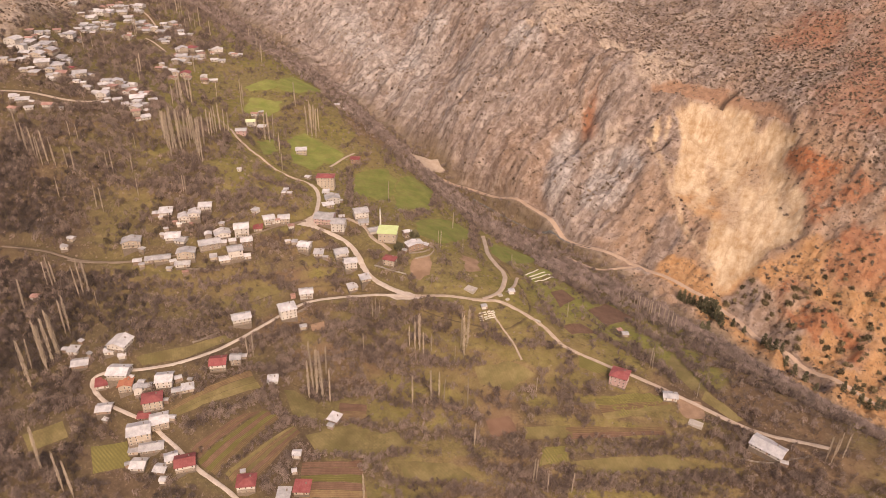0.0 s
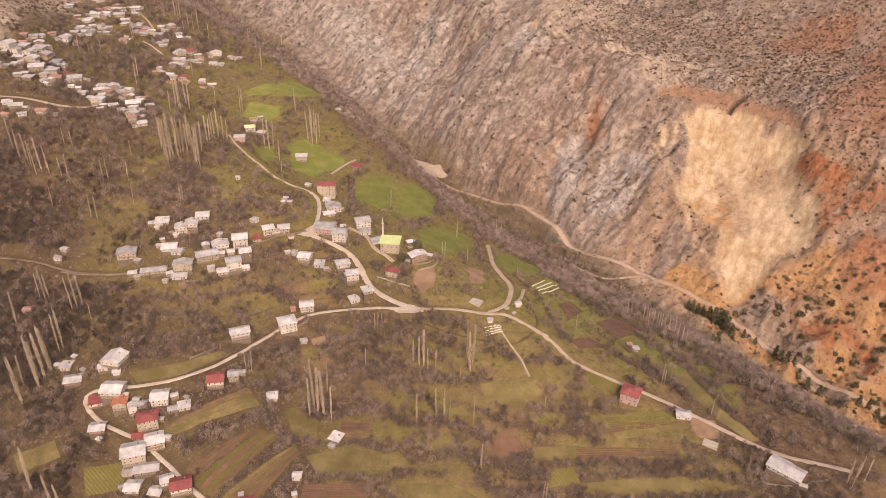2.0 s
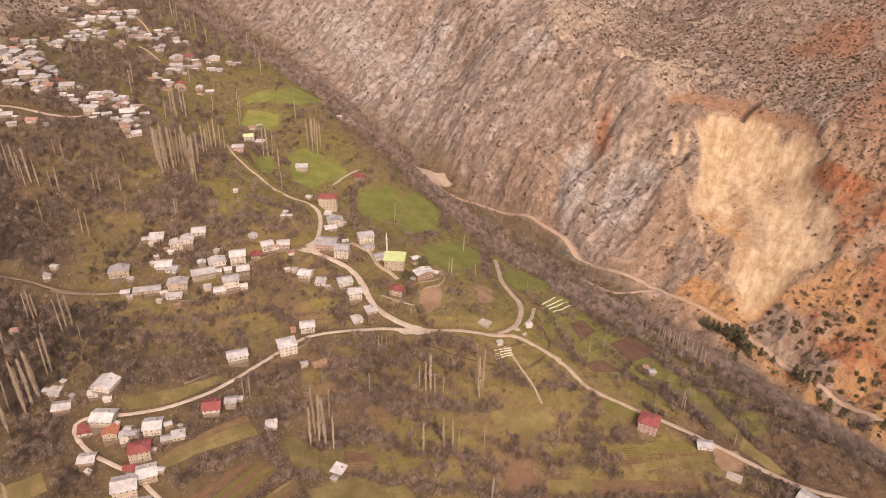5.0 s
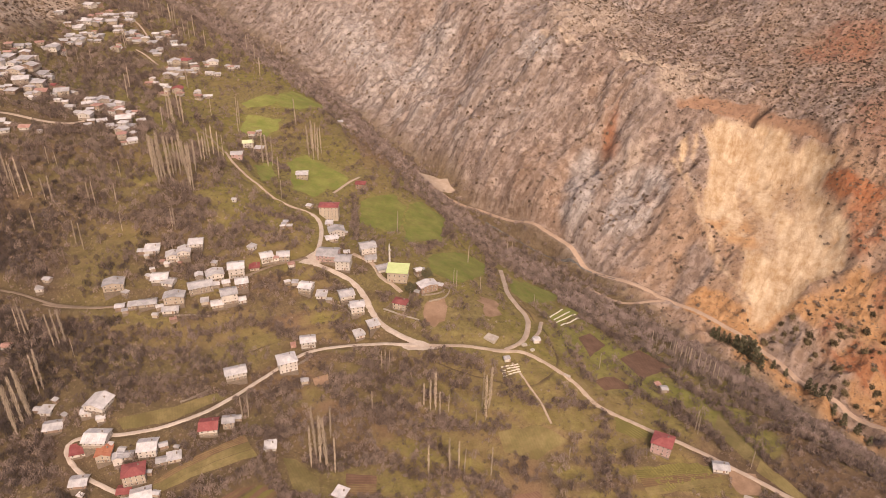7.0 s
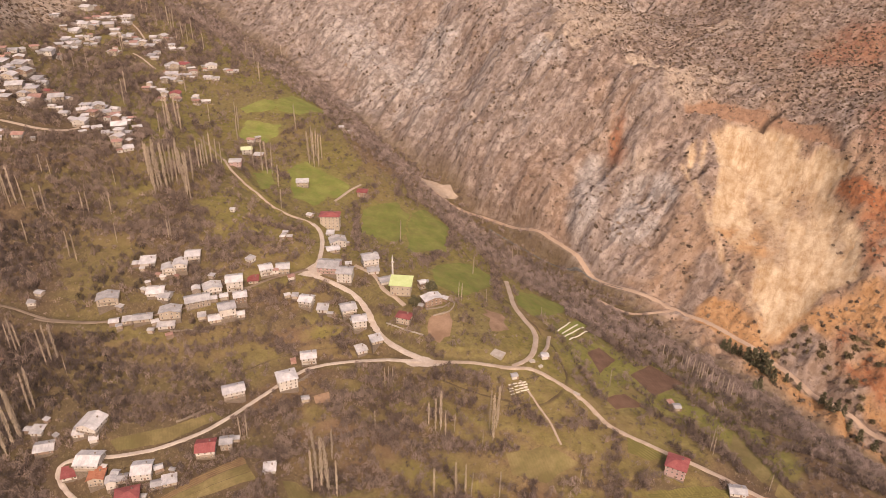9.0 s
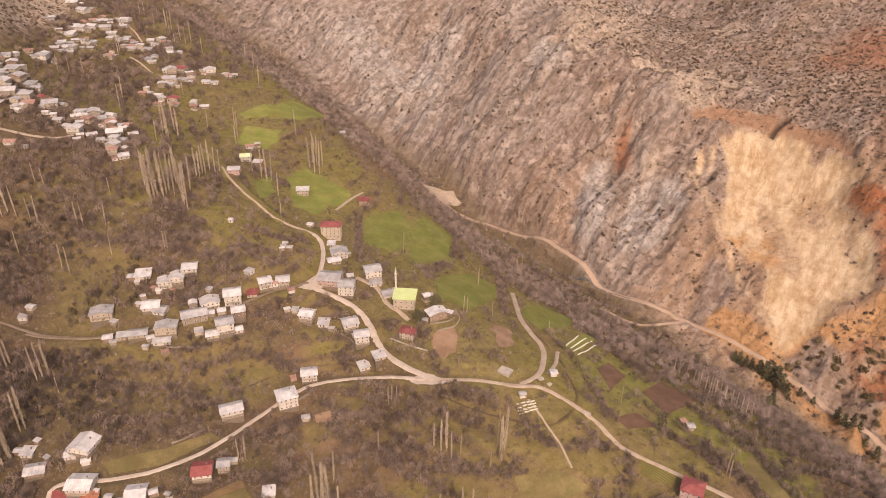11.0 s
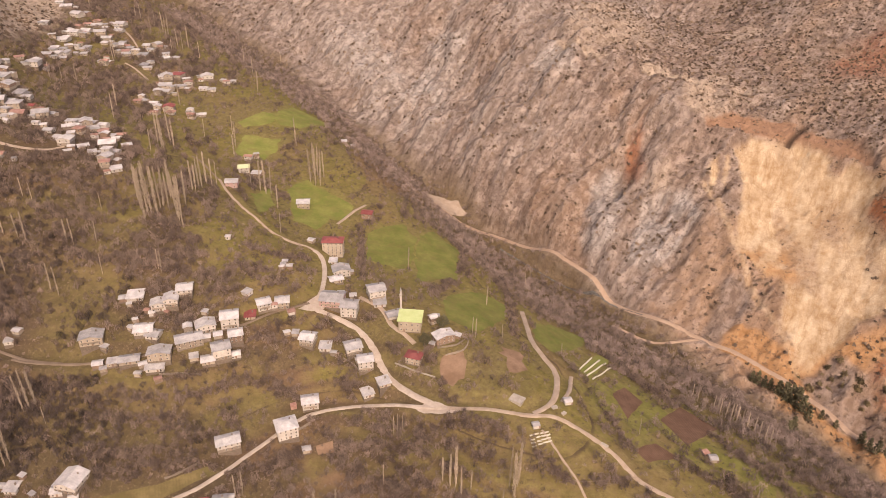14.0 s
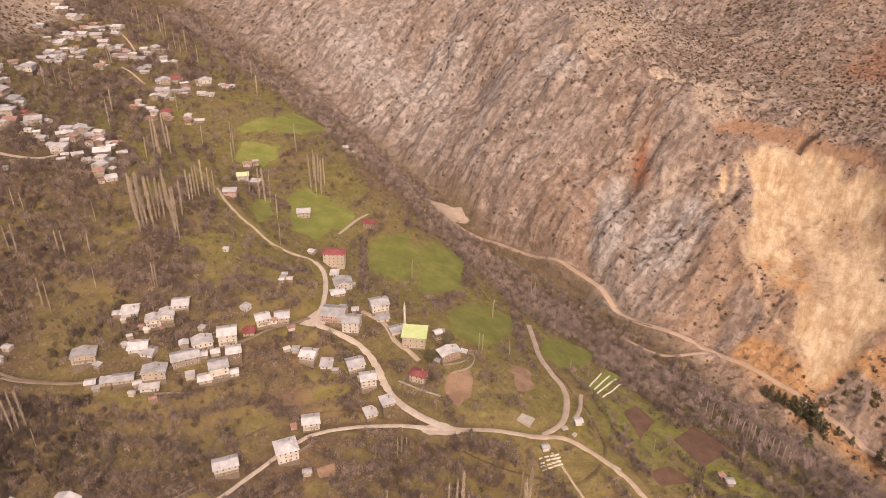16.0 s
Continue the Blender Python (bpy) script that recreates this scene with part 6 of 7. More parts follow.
house(-376.8, 853.7, 7.3, 6.5, -0, 2, "rust", far=True, group="upper hamlet houses")
house(-467.6, 918.3, 6.7, 4.4, -18, 2, "tin", far=True, group="upper hamlet houses")
house(-470.7, 932.7, 7.7, 5.5, 4, 1, "tin", far=True, group="upper hamlet houses")
house(-421.6, 705.9, 6.9, 5.3, 1, 1, "tin", far=True, group="upper hamlet houses")
house(-416.7, 686.4, 4.7, 3.5, 3, 1, "tin", far=True, group="upper hamlet houses")
house(-413.2, 714.1, 6.6, 4.5, 8, 1, "rust", far=True, group="upper hamlet houses")
house(-401.5, 704.6, 4.6, 3.6, 30, 1, "tin", far=True, group="upper hamlet houses")
house(-420.8, 730.8, 6.4, 4.8, 10, 1, "rust", far=True, group="upper hamlet houses")
house(-413.0, 745.8, 7.3, 4.8, -5, 2, "tin", far=True, group="upper hamlet houses")
house(-398.1, 729.2, 4.6, 4.0, -13, 2, "tin", far=True, group="upper hamlet houses")
house(-413.2, 724.9, 5.0, 3.8, 24, 1, "rust", far=True, group="upper hamlet houses")
house(-389.3, 711.3, 7.9, 6.1, -12, 1, "tin", far=True, group="upper hamlet houses")
house(-408.0, 689.1, 7.6, 6.5, -5, 2, "tin", far=True, group="upper hamlet houses")
house(-397.4, 675.3, 5.1, 3.6, 25, 1, "tin", far=True, group="upper hamlet houses")
house(-398.6, 691.4, 7.4, 6.2, -1, 2, "tin", far=True, group="upper hamlet houses")
house(-397.9, 698.8, 6.3, 5.2, 27, 1, "tin", far=True, group="upper hamlet houses")
house(-374.3, 704.8, 4.3, 3.5, -15, 1, "tin", far=True, group="upper hamlet houses")
house(-370.0, 694.3, 7.2, 6.2, 2, 2, "tin", far=True, group="upper hamlet houses")
house(-374.1, 678.8, 6.8, 5.2, -6, 1, "tin", far=True, group="upper hamlet houses")
house(-383.8, 677.7, 4.3, 3.1, 7, 2, "tin", far=True, group="upper hamlet houses")
house(-380.0, 650.7, 8.4, 6.5, -2, 1, "tin", far=True, group="upper hamlet houses")
house(-390.5, 653.5, 6.7, 4.5, 14, 1, "tin", far=True, group="upper hamlet houses")
house(-368.2, 662.5, 5.1, 4.2, -14, 1, "tin", far=True, group="upper hamlet houses")
house(-351.7, 662.9, 4.9, 3.6, 9, 1, "tin", far=True, group="upper hamlet houses")
house(-354.3, 678.7, 7.4, 6.1, 23, 1, "rust", far=True, group="upper hamlet houses")
house(-342.0, 677.6, 5.6, 4.9, -25, 1, "tin", far=True, group="upper hamlet houses")
house(-360.8, 645.1, 5.6, 3.8, -29, 1, "tin", far=True, group="upper hamlet houses")
house(-358.9, 650.0, 5.8, 4.1, -26, 2, "tin", far=True, group="upper hamlet houses")
house(-368.7, 656.8, 6.7, 5.2, 5, 2, "tin", far=True, group="upper hamlet houses")
house(-331.4, 647.0, 6.8, 5.9, -7, 1, "tin", far=True, group="upper hamlet houses")
house(-343.4, 652.5, 5.4, 4.0, -2, 1, "tin", far=True, group="upper hamlet houses")
house(-406.0, 794.2, 7.3, 5.5, 11, 1, "rust", far=True, group="upper hamlet houses")
house(-400.4, 785.8, 4.3, 3.6, -21, 1, "tin", far=True, group="upper hamlet houses")
house(-412.5, 663.0, 7.2, 5.1, 9, 2, "tin", far=True, group="upper hamlet houses")
house(-400.2, 669.3, 6.1, 4.1, -15, 1, "tin", far=True, group="upper hamlet houses")
house(-383.6, 616.6, 7.8, 7.0, 22, 1, "tin", far=True, group="upper hamlet houses")
house(-379.6, 604.4, 8.3, 5.5, -16, 1, "rust", far=True, group="upper hamlet houses")
house(-364.6, 602.4, 6.7, 4.9, 22, 1, "tin", far=True, group="upper hamlet houses")
house(-281.1, 473.2, 5.1, 4.1, -15, 1, "tin", far=True, group="upper hamlet houses")
house(-323.9, 668.7, 8.0, 5.9, 4, 2, "tin", far=True, group="upper hamlet houses")
house(-316.7, 686.3, 8.2, 5.6, -14, 1, "tin", far=True, group="upper hamlet houses")
house(-316.0, 661.4, 4.9, 3.8, -17, 2, "tin", far=True, group="upper hamlet houses")
house(-315.4, 647.8, 5.7, 4.4, 13, 1, "tin", far=True, group="upper hamlet houses")
house(-302.8, 677.4, 7.1, 5.4, -16, 2, "tin", far=True, group="upper hamlet houses")
house(-300.5, 669.1, 7.6, 5.2, 19, 1, "rust", far=True, group="upper hamlet houses")
house(-292.0, 651.8, 6.7, 4.7, 10, 1, "rust", far=True, group="upper hamlet houses")
house(-298.2, 649.1, 4.8, 3.4, -8, 2, "rust", far=True, group="upper hamlet houses")
house(-285.3, 666.9, 6.8, 4.9, 10, 1, "rust", far=True, group="upper hamlet houses")
house(-285.3, 656.5, 6.0, 5.0, 15, 1, "tin", far=True, group="upper hamlet houses")
house(-318.8, 636.3, 7.9, 5.5, -25, 1, "tin", far=True, group="upper hamlet houses")
house(-312.6, 639.2, 6.7, 5.1, -13, 1, "tin", far=True, group="upper hamlet houses")
house(-304.0, 616.7, 5.5, 4.2, 27, 1, "tin", far=True, group="upper hamlet houses")
house(-283.0, 625.2, 5.3, 4.2, 28, 1, "tin", far=True, group="upper hamlet houses")
house(-275.3, 629.4, 8.1, 5.5, -4, 1, "tin", far=True, group="upper hamlet houses")
house(-267.5, 615.2, 5.0, 3.9, -29, 1, "tin", far=True, group="upper hamlet houses")
house(-268.7, 598.4, 4.3, 3.2, 25, 1, "rust", far=True, group="upper hamlet houses")
house(-272.5, 605.2, 6.8, 6.1, 19, 2, "rust", far=True, group="upper hamlet houses")


def mosque(x, y, w, d, yaw, high):
    """The mosque: cream walls, a lime-green sheet roof, arched-height windows in two rows and an entrance."""
    base = new("mosque")
    z = float(ground(x, y))
    base.matrix_basis = pose(x, y, z, 0, 0, yaw)
    HOMES.append((x, y, 0.6 * math.hypot(w, d)))
    part("wall", wall_mesh(w, d, high, 0.0, 1.6, "lean", CREAM), base)
    part("plinth", wall_mesh(w + 0.1, d + 0.1, 0.15, 3.5, 0, "hip", RUBBLE, "plinth"), base, "rough stone plinth set into the slope")
    part("roof", roof_mesh(w, d, 1.6, "lean", LIME, 0.9), base, "lime-green sheet roof", pose(0, 0, high + 0.05))
    for row in (1.9, 5.6):
        for i in range(4):
            win = part("window", FRAME_MESH, base, "", pose(-w / 2 + w * (i + 0.5) / 4, -d / 2 - 0.09, row))
            part("pane", PANE_MESH, win, "", pose(0, -0.06, 0))
        for i in range(3):
            win = part("window", FRAME_MESH, base, "", pose(w / 2 + 0.09, -d / 2 + d * (i + 0.5) / 3, row, 0, 0, 90))
            part("pane", PANE_MESH, win, "", pose(0, -0.06, 0))
    part("door", DOOR_MESH, base, "", pose(-w * 0.25, -d / 2 - 0.12, 0))
    return tagged(base, "cream mosque with a bright lime-green sheet roof", "mosque")


def minaret(x, y, high):
    """A slim white minaret: square foot, tapered shaft, balcony ring and pointed cap."""
    base = new("minaret")
    base.matrix_basis = pose(x, y, float(ground(x, y)) - 0.3)
    HOMES.append((x, y, 2.0))
    part("foot", box_mesh("foot", 2.0, 2.0, 4.0, WHITE, 0, 0.08), base)
    v, f = stem([(0, 0, 3.9), (0, 0, high * 0.72), (0, 0, high * 0.86)], [0.72, 0.6, 0.55], 12)
    part("shaft", mesh_of("shaft", v, f, WHITE), base)
    v, f = stem([(0, 0, high * 0.68), (0, 0, high * 0.70), (0, 0, high * 0.735)], [0.6, 1.05, 1.05], 12)
    part("balcony", mesh_of("balcony", v, f + [tuple(range(24, 36))], WHITE), base)
    v, f = stem([(0, 0, high * 0.85), (0, 0, high * 0.87), (0, 0, high)], [0.7, 0.62, 0.03], 12)
    part("cap", mesh_of("cap", v, f, TIN), base, "grey metal cap")
    return tagged(base, "slim white minaret with a pointed grey cap", "minaret")


def low_wall(label, points, high=0.9, thick=0.5, mat=None, name="stone_wall", category="wall"):
    """A wall that follows the slope, with an uneven top."""
    line = curve_points(points, 1.5)
    way = np.gradient(line, axis=0)
    way /= np.linalg.norm(way, axis=1)[:, None] + 1e-9
    side = np.stack([way[:, 1], -way[:, 0]], 1) * thick / 2
    verts, faces = [], []
    for i, (p, s) in enumerate(zip(line, side)):
        z = float(ground(*p))
        top = z + high * PICK.uniform(0.75, 1.15)
        verts += [(*(p - s * 1.15), z - 0.5), (*(p - s), top), (*(p + s), top), (*(p + s * 1.15), z - 0.5)]
        if i:
            a = (i - 1) * 4
            faces += [(a + k, a + k + 1, a + k + 5, a + k + 4) for k in range(3)]
    n = len(verts)
    faces += [(0, 1, 2, 3), (n - 1, n - 2, n - 3, n - 4)]
    return tagged(new(name, mesh_of(name, verts, faces, mat or STONE)), label, category)


def fence(points):
    """Posts with two rails along the slope."""
    line = curve_points(points, 2.6)
    base = new("fence")
    base.matrix_basis = pose(*line[0], float(ground(*line[0])))
    post_mesh = box_mesh("post", 0.16, 0.16, 1.5, WOOD, -0.3)
    rail_mesh = box_mesh("rail", 1.0, 0.08, 0.12, WOOD)
    for p, q in zip(line, line[1:]):
        z, z1 = float(ground(*p)), float(ground(*q))
        off = Vector((*(p - line[0]), z - float(ground(*line[0]))))
        part("post", post_mesh, base, "", Matrix.Translation(off))
        run, yaw = math.dist(p, q), math.degrees(math.atan2(q[1] - p[1], q[0] - p[0]))
        for h in (0.5, 0.95):
            m = pose(*((off + Vector((*(q - line[0]), z1 - float(ground(*line[0]))))) / 2 + Vector((0, 0, h))), 0, -math.degrees(math.atan2(z1 - z, run)), yaw)
            part("rail", rail_mesh, base, "", m @ Matrix.Diagonal((run, 1, 1, 1)))
    return tagged(base, "grey timber post-and-rail fence across the pasture", "fence")


def row_cover(a, b):
    """A low cloth tunnel over a row of seedlings."""
    line = curve_points([a, b], 2.0)
    way = (np.array(b, float) - np.array(a, float)) / math.dist(a, b)
    side = np.array([way[1], -way[0]])
    verts, faces = [], []
    for i, p in enumerate(line):
        z = max(float(ground(*p)), float(ground(*a)) + (float(ground(*b)) - float(ground(*a))) * i / (len(line) - 1))
        for k in range(5):
            u = math.pi * k / 4
            verts.append((*(p + side * 0.6 * math.cos(u)), z + 0.34 + 0.55 * math.sin(u)))
        if i:
            faces += [((i - 1) * 5 + k, (i - 1) * 5 + k + 1, i * 5 + k + 1, i * 5 + k) for k in range(4)]
    return tagged(new("row_cover", mesh_of("row_cover", verts, faces, CLOTH)), "pale cloth cover over a row of seedlings", "row cover", "row covers in the plot")


def plank_stack(x, y):
    """Sawn boards laid out in loose rows."""
    base = new("plank_stack")
    z = float(ground(x, y))
    base.matrix_basis = pose(x, y, z, 0, 0, 20)
    board = box_mesh("board", 2.6, 0.9, 0.35, CLOTH, 0, 0.02)
    for r in range(4):
        for c in range(4):
            px, py = -4.5 + 3.0 * c + PICK.uniform(-0.4, 0.4) + 0.5 * r, -3.6 + 2.2 * r + PICK.uniform(-0.3, 0.3)
            c0, s0 = math.cos(radians(20)), math.sin(radians(20))
            part("board", board, base, "", pose(px, py, float(ground(x + px * c0 - py * s0, y + px * s0 + py * c0)) - z + 0.05, 0, 0, PICK.uniform(-9, 9)))
    return tagged(base, "rows of pale sawn boards drying on the slope", "planks")


def slab(name, label, category, x, y, w, d, yaw, high, mat):
    z = float(ground(x, y))
    ob = new(name, box_mesh(name, w, d, high + 1.5, mat, -1.5, 0.05))
    ob.matrix_basis = pose(x, y, z + 0.1, 0, 0, yaw)
    HOMES.append((x, y, 0.5 * math.hypot(w, d)))
    return tagged(ob, label, category)


mosque(-43.6, 496.0, 14.0, 10.5, -5, 8.2)
house(-55.0, 506.5, 9.5, 7.0, 26, 1, "tin", "white", "gable", group="houses of the middle village")
minaret(-50.5, 509.5, 21.0)
house(29.5, 421.0, 3.6, 3.2, 15, 1, "tin", "white", "gable", group="houses of the middle village")
plank_stack(31, 413)
slab("concrete_slab", "pale concrete slab on the terrace edge", "slab", 157, 333, 8.5, 5.0, -30, 0.5, CONCRETE)
slab("foundation", "bare concrete house foundation beside the junction", "foundation", 20.5, 439, 8.0, 6.5, -32, 0.7, CONCRETE)
slab("concrete_block", "pale concrete block beside the junction", "block", 42, 436, 3.4, 2.4, 25, 1.0, CONCRETE)
slab("concrete_block", "pale concrete block beside the track", "block", 47, 432.5, 2.8, 2.0, 40, 0.9, CONCRETE)
slab("culvert", "pale concrete culvert head beside the road", "culvert", 67, 413, 4.2, 2.0, -40, 0.6, CONCRETE)
slab("rusty_tank", "rust-red sheet bin beside the house", "bin", -110, 442, 3.6, 3.0, 20, 1.5, RUST)
low_wall("low pale wall along the lane below the mosque", [(-52, 469), (-40, 461), (-27, 455)], 0.9, 0.5, CONCRETE)
low_wall("rubble-stone yard wall round the house", [(-21, 470), (-10, 475), (-7, 485), (-13, 489)], 1.3)
low_wall("rubble-stone yard wall below the house", [(-26, 476), (-15, 479), (-10, 484)], 1.1)
low_wall("rubble-stone retaining wall beside the road", [(-113, 422), (-105, 427), (-99, 432)], 1.4)
low_wall("rubble-stone retaining wall below the houses", [(-84, 472), (-77, 468), (-72, 463)], 1.2)
low_wall("rubble-stone terrace wall below the houses", [(-186, 444), (-172, 446), (-163, 447)], 1.0)
low_wall("rubble-stone wall above the road", [(-153, 399), (-161, 393), (-168, 389)], 1.0)
low_wall("rubble-stone wall on the terrace", [(177, 308), (192, 303), (212, 302)], 0.9)
fence([(39, 388), (57, 389), (83, 395)])
for a, b in (((66, 489), (80, 515)), ((69, 487), (86, 516)), ((70, 483), (90, 514)), ((73, 480), (94, 510))):
    row_cover(a, b)


# ---- plants ----
def blades(count, spread, seed, up=0.4, size=(0.3, 0.7), thin=0.35):
    """Loose triangles through a volume given by spread(rng), for twigs and foliage."""
    rng = np.random.default_rng(seed)
    at = np.array([spread(rng) for _ in range(count)])
    way = rng.normal(size=(count, 3))
    way[:, 2] = np.abs(way[:, 2]) + up
    way /= np.linalg.norm(way, axis=1)[:, None]
    side = np.cross(way, rng.normal(size=(count, 3)))
    side /= np.linalg.norm(side, axis=1)[:, None]
    long = rng.uniform(*size, count)[:, None]
    tri = np.stack([at - way * long * 0.5 - side * long * thin * 0.5, at - way * long * 0.5 + side * long * thin * 0.5, at + way * long * 0.5], 1)
    return tri.reshape(-1, 3)


def poplar_kind(seed):
    """A bare column poplar, one unit high."""
    rng = random.Random(seed)
    base = new("poplar_tree")
    line = [(rng.uniform(-0.004, 0.004) * i, rng.uniform(-0.004, 0.004) * i, -0.02 + 1.02 * i / 7) for i in range(8)]
    v, f = stem(line, [0.0135 * (1 - 0.9 * i / 7) + 0.001 for i in range(8)], 6)
    for k in range(26):
        z = rng.uniform(0.12, 0.85)
        a = rng.uniform(0, 6.28)
        reach = rng.uniform(0.02, 0.05)
        tip = z + rng.uniform(0.09, 0.2)
        n = len(v)
        bv, bf = stem([(0, 0, z), (reach * 0.7 * math.cos(a), reach * 0.7 * math.sin(a), z + (tip - z) * 0.4), (reach * math.cos(a), reach * math.sin(a), tip)], [0.0045, 0.003, 0.0008], 3)
        v += bv
        f += [tuple(i + n for i in q) for q in bf]
    part("trunk", mesh_of("trunk", v, f, BARK), base)

    def spread(r):
        z = r.uniform(0.1, 1.0)
        wide = 0.042 * (0.55 + 0.6 * math.sin(min(1, z * 1.15) * 2.6)) + 0.004
        a, q = r.uniform(0, 6.28), math.sqrt(r.uniform(0, 1)) * wide
        return q * math.cos(a), q * math.sin(a), z

    tri = blades(340, spread, seed, 4.0, (0.05, 0.12), 0.10)
    part("crown", fast_mesh("crown", tri, np.arange(len(tri)).reshape(-1, 3), TWIGS), base)
    return base


POPLARS = [poplar_kind(k) for k in (3, 5, 8, 13)]
TREES = []
for one in POPLARS:
    tagged(one, "tall bare column poplar with pale upright twigs", "tree", "poplars on the slope")
USED = set()


def poplar(x, y, h):
    pick = PICK.randrange(4)
    m = pose(x, y, float(ground(x, y)) - 0.1, PICK.uniform(-2, 2), PICK.uniform(-2, 2), PICK.uniform(0, 360))
    wide = h * PICK.uniform(0.42, 0.68)
    m = m @ Matrix.Diagonal((wide, wide, h, 1))
    TREES.append((x, y, 1.0))
    if pick in USED:
        copy_thing(POPLARS[pick], m)
    else:
        USED.add(pick)
        FIRST.append((pick, m))


FIRST = []
for spot in [(-85, 357, 29), (-83, 363, 38), (-80, 359, 38), (-76, 357, 38), (-77, 378, 23), (-71, 354, 27), (-18, 353, 22), (-6, 353, 24), (-1, 354, 22), (2, 351, 19), (17, 348, 22), (-22, 395, 18), (-18, 391, 24), (-15, 391, 29), (13, 387, 29), (15, 381, 34), (17, 387, 31), (-12, 386, 19), (-7, 388, 14), (-50, 425, 15), (-45, 427, 12), (-54, 398, 15), (-130, 384, 17), (-127, 386, 18), (-48, 426, 14), (9, 378, 13), (77, 296, 16)]:
    poplar(*spot)
for spot in [(-271, 367, 38), (-276, 380, 24), (-263, 376, 38), (-261, 381, 38), (-259, 385, 38), (-257, 384, 36), (-259, 400, 29), (-257, 402, 31), (-300, 425, 27), (-281, 439, 21), (-288, 440, 21), (-283, 438, 27), (-256, 428, 28), (-253, 430, 26), (-259, 427, 26), (-266, 379, 38), (-243, 419, 13), (-220, 296, 32), (-239, 309, 34), (-213, 293, 29)]:
    poplar(*spot)
for spot in [(-349, 558, 23), (-341, 554, 26), (-330, 543, 26), (-325, 543, 29), (-321, 544, 21), (-306, 536, 18), (-300, 534, 20), (-305, 512, 18), (-315, 567, 15), (-306, 562, 15), (-266, 529, 19), (-271, 531, 17), (-251, 530, 16), (-263, 494, 21), (-269, 497, 19), (-202, 508, 16), (-204, 509, 15), (-361, 571, 27), (-353, 563, 23), (-336, 549, 23), (-317, 539, 20), (-239, 506, 15)]:
    poplar(*spot)
for spot in [(-241, 579, 22), (-225, 549, 38), (-230, 558, 33), (-223, 556, 38), (-217, 552, 38), (-218, 566, 30), (-213, 562, 28), (-213, 572, 33), (-205, 555, 33), (-199, 546, 38), (-204, 570, 27), (-208, 597, 24), (-205, 602, 24), (-204, 616, 26), (-199, 613, 24), (-197, 618, 23), (-236, 568, 27), (-224, 553, 35), (-218, 561, 32), (-203, 552, 33), (-217, 578, 27), (-205, 595, 22), (-204, 606, 25)]:
    poplar(*spot)
for spot in [(-180, 649, 22), (-173, 650, 27), (-168, 647, 30), (-165, 651, 28), (-154, 625, 21), (-139, 687, 31), (-134, 682, 34), (-130, 683, 31), (-135, 699, 27), (-162, 747, 27), (-142, 579, 17), (-308, 707, 24), (-212, 725, 24), (-220, 746, 20), (-49, 571, 20), (8, 547, 16), (-4, 495, 13), (-2, 492, 15), (16, 500, 11), (-139, 701, 29), (-129, 696, 25), (-208, 705, 19), (-255, 668, 31), (-253, 667, 30), (-253, 683, 28), (-260, 674, 29), (-238, 723, 18), (-246, 671, 27), (-278, 782, 21)]:
    poplar(*spot)
for spot in [(139, 379, 16), (140, 377, 14), (21, 324, 18), (55, 302, 20), (57, 303, 18), (63, 296, 16), (-43, 288, 21), (56, 501, 11), (51, 667, 16), (59, 698, 15), (163, 353, 13), (61, 355, 11), (91, 429, 13), (-257, 557, 13)]:
    poplar(*spot)
for spot in [(145, 483, 12), (148, 479, 13), (152, 474, 13), (155, 470, 14), (158, 468, 14), (160, 465, 15), (162, 461, 15), (164, 458, 15), (166, 454, 15), (169, 451, 15), (171, 448, 14), (173, 444, 14), (175, 441, 13), (144, 490, 11), (154, 472, 14), (162, 465, 15), (221, 296, 20), (219, 298, 19), (225, 300, 17), (227, 297, 18)]:
    poplar(*spot)
for spot in [(-387, 765, 18), (-385, 781, 15), (-377, 792, 16), (-371, 863, 24), (-374, 874, 20), (-354, 972, 28), (-356, 985, 26), (-369, 1005, 23), (-385, 1022, 20), (-337, 959, 19), (-406, 1034, 19), (-378, 989, 18), (-412, 1034, 16), (-336, 936, 14), (-465, 1031, 18), (-326, 943, 22), (-324, 957, 25), (-302, 926, 20), (-262, 959, 22), (-276, 1022, 20), (-245, 929, 20), (-223, 861, 22), (-236, 1036, 16), (-256, 649, 18), (-323, 748, 22)]:
    poplar(*spot)
for pick, m in FIRST:
    POPLARS[pick].matrix_basis = m


def pine_kind(seed):
    """A dark conifer, one unit high: whorls of drooping boughs with uneven gaps."""
    rng = random.Random(seed)
    base = new("pine_tree")
    v, f = stem([(0, 0, -0.03), (0.01, 0, 0.5), (0, 0.01, 0.97)], [0.03, 0.018, 0.004], 6)
    part("trunk", mesh_of("trunk", v, f, WOOD), base)

    def spread(r):
        z = 0.12 + 0.88 * r.uniform(0, 1) ** 1.25
        a = r.uniform(0, 6.28)
        wide = 0.33 * (1.03 - z) ** 0.62 * (0.75 + 0.4 * math.sin(3 * a + seed) * math.sin(23 * z))
        q = wide * r.uniform(0.35, 1.0)
        return q * math.cos(a), q * math.sin(a), z

    tri = blades(340, spread, seed, -0.3, (0.06, 0.13), 0.7)
    part("crown", fast_mesh("crown", tri, np.arange(len(tri)).reshape(-1, 3), PINE), base)
    return tagged(base, "dark green pine with ragged crown beside the road", "tree", "pines along the gorge road")


